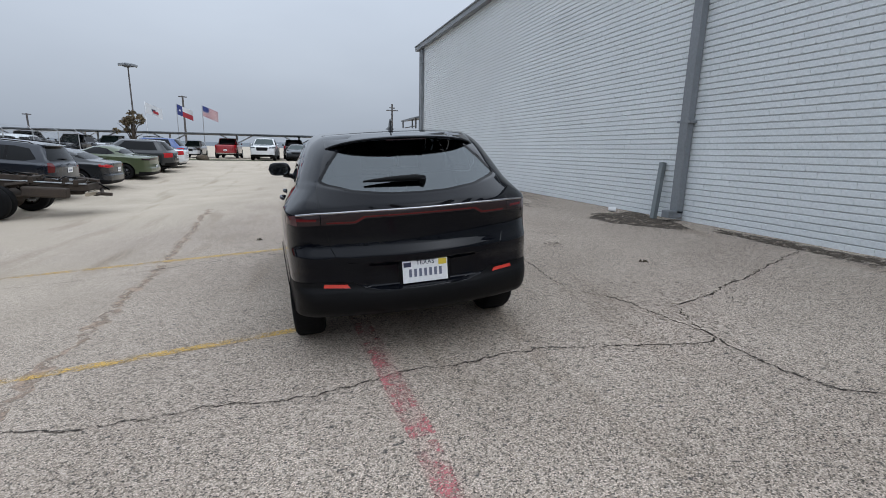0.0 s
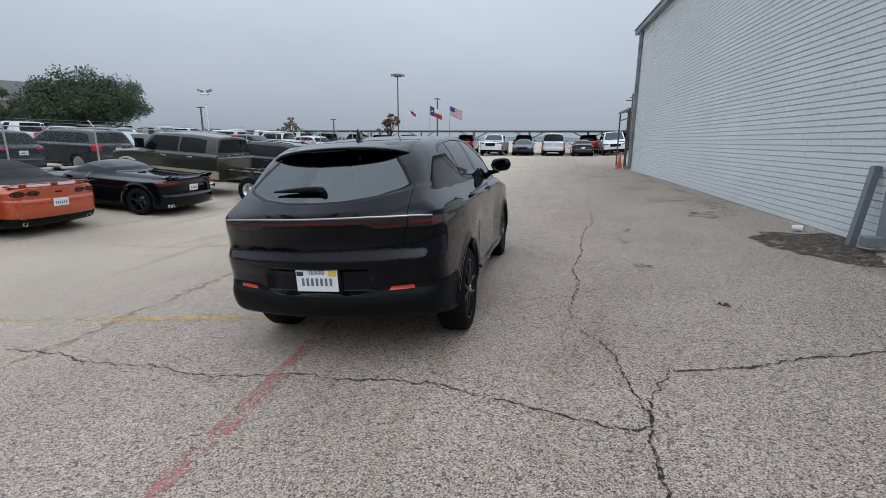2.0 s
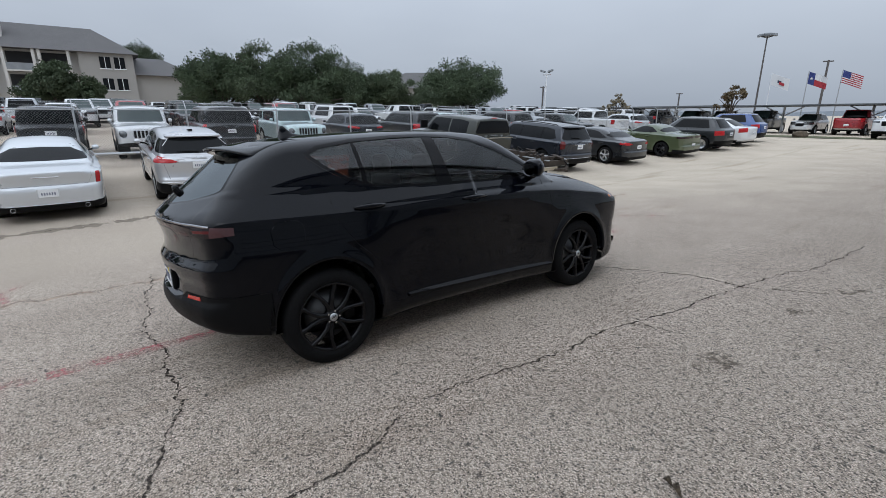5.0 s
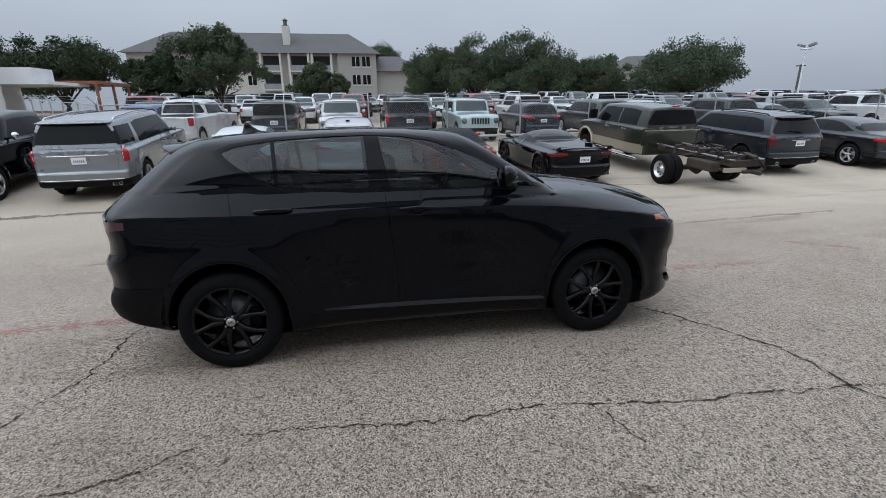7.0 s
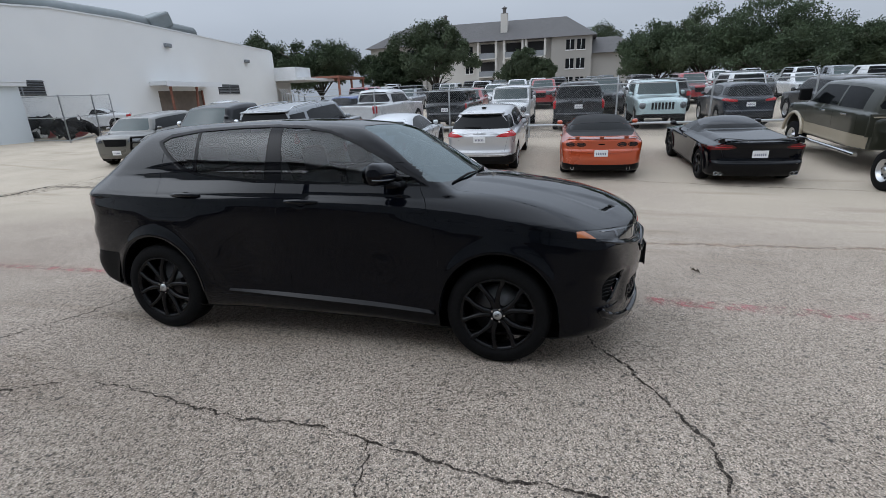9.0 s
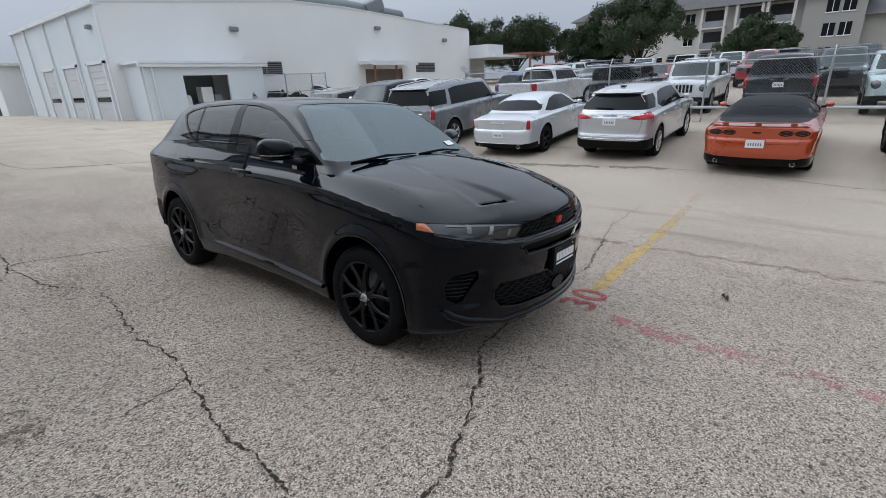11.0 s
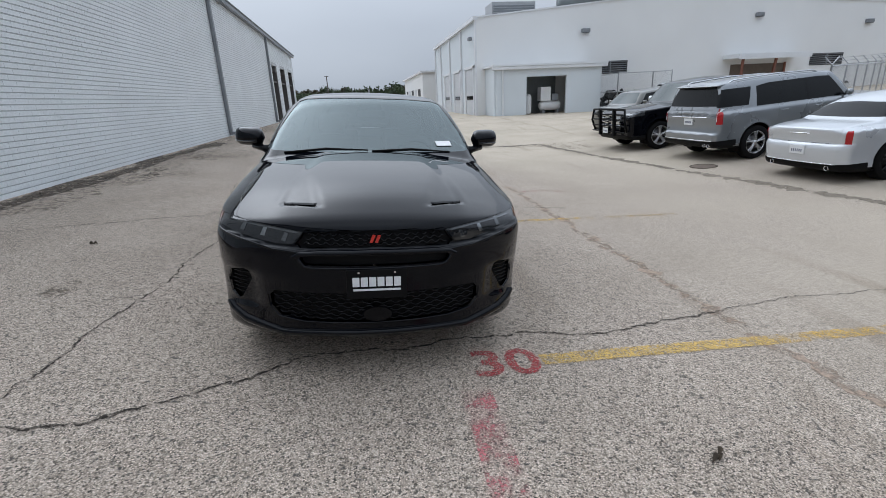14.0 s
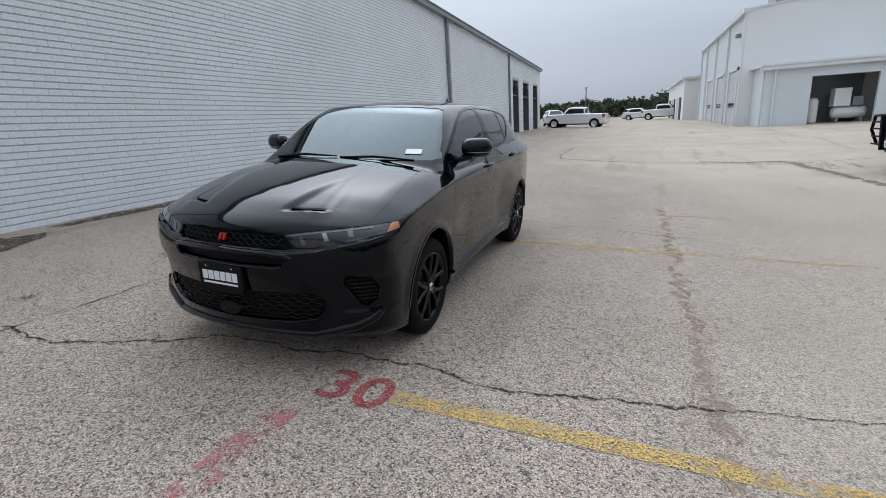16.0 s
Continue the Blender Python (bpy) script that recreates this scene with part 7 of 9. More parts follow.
    part("spare_carrier", lathe([(0.12, -0.03), (0.28, -0.05), (0.30, 0.03), (0.12, 0.05)], 20, "z"), RUST_DARK, t, shade=True).matrix_local = pose(0, -3.75, 0.52)
    part("tow_hitch", sweep([(-0.45, -4.25, 0.56), (-0.2, -4.34, 0.5), (0.2, -4.34, 0.5), (0.45, -4.25, 0.56)], 0.045, 8), RUST_DARK, t, shade=True)
    part("tow_bar", box((-0.04, -4.62, 0.46), (0.04, -4.3, 0.54), None, 0.01), RUST_DARK, t)
    part("wiring", sweep([(0.3, -1.9, 0.82), (0.36, -2.5, 0.9), (0.25, -3.1, 0.82), (0.35, -4.0, 0.86), (0.2, -4.5, 0.6)], 0.018, 6), PLASTIC, t, shade=True)
    part("cab_stripe", box((-0.92, -2.045, 1.26), (0.92, -2.02, 1.285)), TAN, t)
    for k in range(7):
        y = -2.2 - 0.3 * k
        part("frame_bracket", box((-0.5 + 0.1 * (k % 3), y - 0.06, 0.72), (-0.3 + 0.16 * (k % 4), y + 0.05, 0.86 + 0.03 * (k % 2)), None, 0.015), RUST_DARK, t)
        part("brake_line", sweep([(0.30, y, 0.80), (0.1 * (k % 3), y - 0.12, 0.88), (-0.35, y - 0.2, 0.80)], 0.014, 5), PLASTIC if k % 2 else RUST_DARK, t, shade=True)
    rs = random.Random(12)
    for k in range(16):
        a = Vector((rs.uniform(-0.62, 0.62), -1.75 - rs.uniform(0, 2.5), rs.uniform(0.66, 0.84)))
        b = a + Vector((rs.uniform(-0.35, 0.35), rs.uniform(-0.8, 0.3), rs.uniform(-0.10, 0.14)))
        if k % 2:
            part("hose", sweep([a, (a + b) / 2 + Vector((0.03, 0.05, rs.uniform(0.04, 0.12))), b], rs.uniform(0.012, 0.030), 6), PLASTIC if k % 4 == 1 else RUST_DARK, t, shade=True)
        else:
            part("frame_scrap", moved(box((-0.05, -rs.uniform(0.10, 0.28), -0.035), (0.07, rs.uniform(0.10, 0.28), 0.035), None, 0.012), pose(a.x, a.y, a.z, rs.uniform(-20, 20), rs.uniform(-30, 30), rs.uniform(-60, 60))), RUST_DARK, t)
    for sg in (-1, 1):
        part("shock_absorber", tube((sg * 0.62, -2.35, 0.40), (sg * 0.40, -2.10, 0.86), 0.035, 0.028, 8), RUST_DARK, t)
        part("bed_mount", box((sg * 0.42 - 0.05, -2.9, 0.75), (sg * 0.42 + 0.05, -2.5, 0.90), None, 0.012), RUST_DARK, t)
        part("rail_cap", box((sg * 0.42 - 0.06, -4.2, 0.752), (sg * 0.42 + 0.05, -1.3, 0.778), None, 0.006), GALV, t)
    part("bumper_bracket", box((-0.75, -4.35, 0.50), (-0.15, -4.27, 0.60), None, 0.01), TAN, t)
    part("rear_wing_panel", box((-0.98, -2.02, 0.85), (-0.62, -1.97, 1.34), None, 0.01), OLIVE, t)
    for ch in t.children:
        rear = ch.name.split(".")[0] in ("leaf_spring", "axle", "differential", "cross_member", "fuel_tank", "spare_carrier", "tow_hitch", "tow_bar", "wiring", "frame_bracket", "brake_line", "bumper_bracket", "frame_rail", "hose", "frame_scrap", "shock_absorber", "bed_mount", "rail_cap")
        if rear or (ch.name.startswith("wheel") and ch.location.y < 0):
            ch.location.y -= 0.68
        if rear and ch.name.split(".")[0] not in ("leaf_spring", "axle", "differential"):
            ch.location.z += 0.13
    t.matrix_world = on_ground(-7.65 - 2.55 - 0.68, 8.83, 92)
    return t



# ---- ground ----
xs = sorted({round(v, 3) for v in [*np.arange(-24, 8.01, 0.4), *np.arange(-70, -24, 2.0), *np.arange(8, 30, 2.0), *np.linspace(30, 1500, 12), *np.linspace(-1500, -70, 14)]})
ys = sorted({round(v, 3) for v in [*np.arange(-20, 20.01, 0.4), *np.arange(-60, -20, 1.0), *np.arange(20, 60, 1.0), *np.linspace(60, 1500, 14), *np.linspace(-1500, -60, 14)]})
bm = bmesh.new()
gv = [[bm.verts.new((x, y, ground_z(x, y) - (0 if abs(x) < 62 and abs(y) < 60 else 0.02))) for x in xs] for y in ys]
for a, b in zip(gv, gv[1:]):
    for k in range(len(xs) - 1):
        bm.faces.new((a[k], a[k + 1], b[k + 1], b[k]))
ground = tagged(part("ground", bm, ASPHALT, None, "", True), "worn grey chip-seal asphalt lot, dusty and beige in the driving lane", "ground", "", "structure")


def strip(name, pts, width, material, lift, ragged=0.0, step=0.05):
    """A thin ragged strip that lies on the ground along the points."""
    bm = bmesh.new()
    ps = [Vector((x, y, 0)) for x, y in pts]
    path = []
    for a, b in zip(ps, ps[1:]):
        n = max(1, int((b - a).length / step))
        path += [a.lerp(b, k / n) for k in range(n)]
    path.append(ps[-1])
    prev = None
    for k, p in enumerate(path):
        d = (path[min(k + 1, len(path) - 1)] - path[max(k - 1, 0)]).normalized()
        s = Vector((-d.y, d.x, 0))
        q = p + s * ragged * 1.6 * (noise.noise((p.x * 3.1, p.y * 3.1, 7)) + 0.7 * noise.noise((p.x * 11, p.y * 11, 2)) + 0.35 * noise.noise((p.x * 34, p.y * 34, 5)))
        w = width * (1 + (0.0 if not ragged else 1.1 * noise.noise((p.x * 6, p.y * 6, 4)) + 0.8 * noise.noise((p.x * 23, p.y * 23, 9))))
        w = max(w, width * 0.12)
        cur = []
        for e in (-1, 1):
            r = q + s * e * w / 2
            cur.append(bm.verts.new((r.x, r.y, ground_z(r.x, r.y) + lift)))
        if prev:
            bm.faces.new((prev[0], cur[0], cur[1], prev[1]))
        prev = cur
    bmesh.ops.recalc_face_normals(bm, faces=bm.faces)
    for f in bm.faces:
        if f.normal.z < 0:
            f.normal_flip()
    return part(name, bm, material, ground)


for pts, w in (
    ([(2.6, 2.7), (2.0, 2.42), (1.45, 2.46), (1.1, 2.3), (0.7, 2.1), (0.4, 1.92), (-0.1, 1.9), (-0.5, 1.82), (-1.0, 1.8), (-1.4, 1.87), (-1.8, 1.82), (-2.2, 1.72), (-2.6, 1.62)], 0.024),
    ([(-2.6, 1.62), (-3.1, 1.5), (-3.9, 1.4), (-5.2, 1.35)], 0.012),
    ([(2.04, -2.45), (1.95, -1.72), (1.72, -1.15), (1.72, -0.6), (1.8, 0.0), (1.8, 0.5), (1.85, 0.85), (1.92, 1.5), (2.0, 2.42), (2.1, 3.2), (2.25, 3.7), (2.3, 5.2)], 0.018),
    ([(1.84, 0.8), (2.0, 0.86), (2.2, 0.92)], 0.010),
    ([(-3.0, -2.15), (-2.3, -2.2), (-1.9, -2.3), (-1.3, -2.3), (-0.8, -2.38), (-0.2, -2.3), (0.4, -2.3), (0.75, -2.29), (1.1, -2.4), (1.46, -2.5), (1.87, -2.63), (2.05, -2.62)], 0.020),
    ([(2.08, -2.33), (2.03, -2.62), (2.03, -3.03), (2.10, -3.39), (2.30, -3.5), (2.5, -4.6)], 0.024),
    ([(2.08, -2.35), (2.28, -1.96), (2.8, -1.86), (3.4, -1.62), (4.2, -1.3), (5.0, -1.0)], 0.024),
    ([(0.1, -11.95), (-1.2, -11.6), (-2.6, -11.5), (-4.0, -12.0), (-5.0, -12.4), (-6.4, -12.8)], 0.12),
    ([(0.1, -11.95), (0.3, -13.2), (0.2, -16.0)], 0.05),
    ([(-2.8, -12.0), (-4.5, -12.6), (-6.4, -12.8), (-8.3, -12.6)], 0.05),
    ([(-6.4, -12.8), (-6.8, -8.7), (-7.26, -5.9), (-7.72, -2.6), (-8.12, -0.5), (-8.4, 0.8), (-8.3, 2.6), (-7.8, 5.2), (-7.5, 7.8), (-7.3, 14)], 0.03),
    ([(1.5, 6.5), (3.0, 7.2), (5.0, 7.0)], 0.012),
):
    strip("crack", pts, w * 0.72, CRACK, 0.0045, 0.03, 0.025)
for a, b, w in (((-8.40, 0.9), (-8.12, -0.3), 0.20), ((-8.08, -0.5), (-7.72, -2.4), 0.17), ((-7.70, -2.5), (-7.28, -5.6), 0.22), ((-7.27, -5.7), (-6.80, -8.6), 0.26), ((-6.78, -8.8), (-6.4, -12.6), 0.22)):
    strip("drain_dirt", [a, b], w, SILT, 0.0052, 0.05, 0.04)
x, y = -7.95, -5.6
mh = thing("manhole_cover", "brown rusty round manhole cover set in the asphalt", "manhole cover", "", on_ground(x, y, 0))
part("frame_ring", lathe([(0.27, 0.002), (0.27, 0.014), (0.30, 0.012), (0.305, 0.002)], 32, "z"), MUD, mh, shade=True)
part("lid", lathe([(0.0, 0.010), (0.24, 0.010), (0.262, 0.008), (0.265, 0.001)], 32, "z"), surface("rusty_cast_lid", (0.17, 0.13, 0.10), 0.8, vary=0.3, size=4, fine=0.2), mh, shade=True)
strip("seam", [(-2.6, -4.0), (-2.6, -1.2), (-2.62, 1.3), (-2.75, 3.5), (-3.2, 8.4)], 0.10, TAR, 0.003, 0.06)
strip("yellow_line", [(-1.0, 2.15), (-2.7, 2.09)], 0.12, YELLOW, 0.006)
strip("yellow_line", [(-2.7, 2.09), (-4.4, 2.02)], 0.12, YELLOW_MID, 0.006)
strip("yellow_line", [(-4.4, 2.02), (-6.4, 1.92)], 0.12, YELLOW_FAINT, 0.006)
strip("yellow_line", [(-0.85, -1.25), (-2.9, -1.45)], 0.10, YELLOW_MID, 0.006)
strip("yellow_line", [(-2.9, -1.45), (-4.5, -1.6)], 0.10, YELLOW_FAINT, 0.006)
strip("red_line", [(-0.52, 2.42), (-0.50, 3.15)], 0.17, RED, 0.006)
strip("red_line", [(-0.50, 3.15), (-0.48, 4.2)], 0.17, RED_FAINT, 0.006)
strip("red_line", [(-0.50, 1.6), (-0.38, -1.0), (-0.30, -2.1), (-0.27, -2.7), (-0.24, -3.0)], 0.14, RED, 0.006)
strip("red_line", [(-0.25, -3.05), (-0.22, -3.7), (-0.15, -5.0)], 0.13, RED, 0.006)
strip("red_mark", [(-3.6, -3.4), (-3.2, -3.6), (-2.7, -3.5)], 0.08, RED_FAINT, 0.006)
strip("red_mark", [(-1.3, 5.35), (-1.0, 5.55), (-0.7, 5.9)], 0.10, RED_FAINT, 0.006)
num = letters("30", 0.42, 0.0, RED_NUM, "painted_number", ground, Matrix.Translation((-0.765, 2.165, ground_z(-0.765, 2.165) + 0.007)) @ pose(0, 0, 0, 0, 3.72, 180) @ Matrix.Diagonal((1.07, 0.95, 1, 1)), "worn red stencilled number on asphalt", 0.02)

# ---- brick building beside the lot ----
WALL_X0, WALL_LEAN = 5.376, -0.0214


def wall_x(y):
    return WALL_X0 + WALL_LEAN * y


def wall_top(y):
    return 6.12 + 0.0124 * y


Y_N, Y_S = 18.5, -41.5
bm = bmesh.new()
pts = [(wall_x(Y_N) + 0.012, Y_N), (wall_x(Y_S) + 0.012, Y_S), (wall_x(Y_S) + 24, Y_S), (wall_x(Y_N) + 24, Y_N)]
openings = [(-31.9, -30.0), (-35.9, -33.6), (-40.2, -38.0)]
# west wall in pieces round its three door bays
cuts = [Y_N] + [v for a, b in openings for v in (b, a)] + [Y_S]


def quad_wall(bm, y0, y1, z0, z1f, thick=0.3):
    lo, hi = min(y0, y1), max(y0, y1)
    vs = []
    for dx in (0.012, thick):
        for y in (lo, hi):
            for top in (0, 1):
                vs.append(bm.verts.new((wall_x(y) + dx, y, z1f(y) if top else z0)))
    for f in ((0, 2, 3, 1), (4, 5, 7, 6), (0, 1, 5, 4), (2, 6, 7, 3), (1, 3, 7, 5), (0, 4, 6, 2)):
        bm.faces.new([vs[k] for k in f])


for k in range(0, len(cuts), 2):
    quad_wall(bm, cuts[k], cuts[k + 1], -0.4, wall_top)
for a, b in openings:
    lo_y, hi_y = a, b
    vs0 = 4.1
    v = []
    for dx in (0.012, 0.3):
        for y in (a, b):
            for z in (vs0, wall_top(y)):
                v.append(bm.verts.new((wall_x(y) + dx, y, z)))
    for f in ((0, 2, 3, 1), (4, 5, 7, 6), (0, 1, 5, 4), (2, 6, 7, 3), (1, 3, 7, 5), (0, 4, 6, 2)):
        bm.faces.new([v[k] for k in f])
bmesh.ops.recalc_face_normals(bm, faces=bm.faces)
wall_brick = tagged(part("wall_brick", bm, JOINT), "long white-painted brick wall with raked joints and grey downpipes", "wall", "", "structure")
bm = bmesh.new()
for (x0, y0), (x1, y1) in ((pts[0], pts[3]), (pts[1], pts[2]), (pts[3], pts[2])):
    d = 0.3 if y0 == y1 else 0
    v = [bm.verts.new(c) for c in ((x0, y0, -0.4), (x1, y1, -0.4), (x1, y1, wall_top(y1)), (x0, y0, wall_top(y0)))]
    bm.faces.new(v)
tagged(part("wall_far_sides", bm, STUCCO), "plain white side walls of the brick building", "wall", "", "structure")
bm = bmesh.new()
v = [bm.verts.new((x, y, wall_top(y) + 0.02 + (1.6 if q else 0))) for x, y, q in ((pts[0][0] - 0.25, Y_N + 0.3, 0), (pts[0][0] + 12, Y_N + 0.3, 1), (pts[1][0] + 12, Y_S - 0.3, 1), (pts[1][0] - 0.25, Y_S - 0.3, 0), (pts[0][0] + 24, Y_N + 0.3, 0), (pts[1][0] + 24, Y_S - 0.3, 0))]
bm.faces.new(v[:4])
bm.faces.new((v[1], v[4], v[5], v[2]))
tagged(part("roof_brick_building", bm, CORRUG), "low sheet metal roof of the brick building", "roof", "", "structure")

# eaves gutter
bm = bmesh.new()
for dx0, dx1, dz0, dz1 in ((-0.20, 0.0, -0.16, 0.02), (-0.24, 0.0, 0.02, 0.06)):
    v = []
    for y in (Y_S - 0.25, Y_N + 0.25):
        for dx, dz in ((dx0, dz0), (dx1, dz0), (dx1, dz1), (dx0, dz1)):
            v.append(bm.verts.new((wall_x(y) + dx, y, wall_top(y) + dz)))
    for f in ((0, 1, 2, 3), (4, 7, 6, 5), (0, 4, 5, 1), (1, 5, 6, 2), (2, 6, 7, 3), (3, 7, 4, 0)):
        bm.faces.new([v[k] for k in f])
bmesh.ops.recalc_face_normals(bm, faces=bm.faces)
tagged(part("gutter", bm, TRIM_GREY), "grey metal eaves gutter along the brick wall", "gutter", "", "structure")
for y, w in ((1.33, 0.085), (-16.5, 0.085), (-28.6, 0.085), (17.9, 0.08)):
    g = ground_z(wall_x(y), y)
    p_ = thing("downpipe", "square grey metal downpipe on the white brick wall", "downpipe", "downpipes on the wall", pose(wall_x(y), y, g))
    h = wall_top(y) - g - 0.1
    part("pipe", box((-0.14, -w, 0.12), (-0.012, w, h), None, 0.008), TRIM_GREY, p_)
    part("outlet", box((-0.30, -w, 0.05), (-0.02, w, 0.17), None, 0.01), TRIM_GREY, p_)
    for z in (1.6, 3.6, 5.2):
        if z < h:
            part("strap", box((-0.148, -w - 0.05, z), (-0.006, w + 0.05, z + 0.04)), TRIM_GREY, p_)
y = 1.68
b_ = thing("bollard_post", "leaning grey steel channel post guarding the downpipe", "post", "", pose(wall_x(y) - 0.22, y, ground_z(wall_x(y), y) - 0.03, 0, 0, 0))
part("channel", moved(slab([(-0.038, -0.045), (0.038, -0.045), (0.038, 0.045), (0.028, 0.045), (0.028, -0.033), (-0.028, -0.033), (-0.028, 0.045), (-0.038, 0.045)], 0, 1.0, "z"), pose(0, 0, 0, -5, 9)), CORRUG, b_)
# corner trim at the north end and a soft dirt patch at the downpipe
tagged(part("trim", box((wall_x(Y_N) - 0.05, Y_N - 0.10, 0.3), (wall_x(Y_N) + 0.32, Y_N + 0.03, wall_top(Y_N) - 0.1)), TRIM_GREY), "grey metal corner trim", "trim", "", "structure")


def ground_patch(name, x, y, rx, ry, material, lift, seed, label, category, thick=0.0):
    bm = bmesh.new()
    rows = []
    for r in (0.0, 0.35, 0.7, 1.0):
        ring_ = []
        for k in range(28):
            a = k * math.tau / 28
            q = r * (1 + 0.45 * noise.noise((math.cos(a) * 1.7 + seed, math.sin(a) * 1.7, seed)) + 0.25 * noise.noise((math.cos(a) * 5, math.sin(a) * 5 + seed, 3)))
            px, py = x + rx * q * math.cos(a), y + ry * q * math.sin(a)
            ring_.append(bm.verts.new((px, py, ground_z(px, py) + lift + thick * (1 - r * r) * (0.6 + noise.noise((px * 9, py * 9, 1))))))
        rows.append(ring_)
    for a_, b2 in zip(rows, rows[1:]):
        for k in range(28):
            bm.faces.new((a_[k], a_[(k + 1) % 28], b2[(k + 1) % 28], b2[k]))
    bmesh.ops.remove_doubles(bm, verts=bm.verts, dist=0.0005)
    bmesh.ops.recalc_face_normals(bm, faces=bm.faces)
    return tagged(part(name, bm, material, None, "", True), label, category, "", "stuff")


ground_patch("debris_patch", 4.75, 1.75, 0.55, 0.95, MULCH, 0.004, 3.0, "dark dry leaf and dirt heap below the downpipe", "debris", 0.03)
ground_patch("debris_patch", 5.12, -0.9, 0.16, 1.3, MULCH, 0.004, 8.0, "dark dirt line along the wall foot", "debris", 0.01)
for k in range(6):
    y = -2.6 - 1.9 * k
    ground_patch("debris_patch", wall_x(y) - 0.22 - 0.10 * (k % 3), y, 0.20 + 0.12 * (k % 2), 1.15, MULCH, 0.004, 11.0 + k, "dark dirt line along the wall foot", "debris", 0.01)
for k, (x, y, rx, ry) in enumerate(((4.35, 4.4, 0.35, 0.5), (4.75, 5.6, 0.22, 0.7), (4.05, 6.6, 0.45, 0.35), (4.85, 8.4, 0.20, 1.1), (3.9, 9.4, 0.5, 0.4), (4.5, 12.0, 0.35, 0.9), (3.4, 14.5, 0.7, 0.4), (4.3, -6.0, 0.6, 0.8), (4.0, -9.5, 0.8, 1.2), (-5.6, -12.4, 1.6, 0.35), (-7.3, -11.6, 0.5, 0.9))):
    ground_patch("dirt_stain", x, y, rx, ry, STAIN, 0.003, 31.0 + k, "dark dirt blown onto the worn asphalt", "stain")
for k in range(9):
    y = -3.2 - 2.5 * k
    ground_patch("dirt_stain", wall_x(y) - 0.55, y, 0.50 + 0.15 * (k % 3), 1.7, STAIN, 0.0025, 61.0 + k, "dark washed-out dirt along the wall foot", "stain")
ground_patch("oil_stain", 2.68, 3.0, 0.10, 0.16, STAIN, 0.003, 5.0, "small dark stain on the asphalt", "stain")
ground_patch("oil_stain", 2.56, 0.62, 0.12, 0.20, STAIN, 0.003, 6.0, "small dark stain on the asphalt", "stain")
ground_patch("oil_stain", 2.6, 2.05, 0.10, 0.14, STAIN, 0.003, 9.0, "small dark stain on the asphalt", "stain")
for k, (x, y) in enumerate(((2.97, -0.69), (-1.52, 3.06))):
    lf = bmesh.new()
    for q in range(3):
        a, b2 = q * 2.9 + k, 0.035 + 0.015 * q
        moved_ = sweep([(0, 0, 0.008), (b2 * 0.5 * math.cos(a), b2 * 0.5 * math.sin(a), 0.028), (b2 * math.cos(a), b2 * math.sin(a), 0.006)], [0.004, 0.014, 0.002], 5, lf)
    tagged(part("dry_leaf", lf, MUD), "curled dark dry leaf lying on the asphalt", "leaf").matrix_world = pose(x, y, ground_z(x, y))
cup = thing("paper_cup", "crushed white paper cup lying by the wall", "cup", "", pose(4.98, 2.65, ground_z(4.98, 2.65) + 0.05, 90, 0, 50))
part("cup", lathe([(0.0, -0.07), (0.036, -0.07), (0.046, 0.07), (0.049, 0.072), (0.043, 0.06), (0.033, -0.06)], 18, "z"), PAPER, cup, shade=True)
# cone and pipework at the north corner
cn = thing("traffic_cone", "orange plastic traffic cone at the corner of the brick wall", "cone", "", pose(wall_x(19.6) - 0.25, 19.6, ground_z(4.7, 19.6)))
part("cone", lathe([(0.14, 0.03), (0.135, 0.05), (0.03, 0.70), (0.02, 0.71)], 20, "z"), CONE, cn, shade=True)
part("base", box((-0.19, -0.19, 0.0), (0.19, 0.19, 0.04), None, 0.01), CONE, cn)
sh_ = thing("lean_to_canopy", "small grey steel canopy on the north end of the brick wall", "canopy", "", pose(wall_x(19) + 0.2, 19.0, ground_z(5, 19)))
part("canopy_roof", moved(box((-0.35, -0.2, 0), (2.5, 3.4, 0.08)), pose(0, 0, 2.75, 0, -8)), TRIM_GREY, sh_)
for x, y in ((-0.28, 0.0), (-0.28, 3.2), (-0.1, 1.6)):
    part("canopy_post", tube((x, y, 0), (x, y, 2.75), 0.04), POST_DARK, sh_)
for y in (0.8, 1.4, 2.0, 2.6):
    part("rail", tube((-0.28, 0, y * 0.9), (-0.28, 3.2, y * 0.9), 0.025), POST_DARK, sh_)
# vent on the brick roof
rv = thing("roof_vent", "round grey roof vent on the brick building", "vent", "", pose(wall_x(15) + 1.2, 15.0, wall_top(15) + 0.15))
part("stack", tube((0, 0, 0), (0, 0, 0.45), 0.22, None, 16), GALV, rv)
part("cap", lathe([(0.0, 0.72), (0.30, 0.62), (0.32, 0.5), (0.22, 0.44)], 16, "z"), GALV, rv, shade=True)
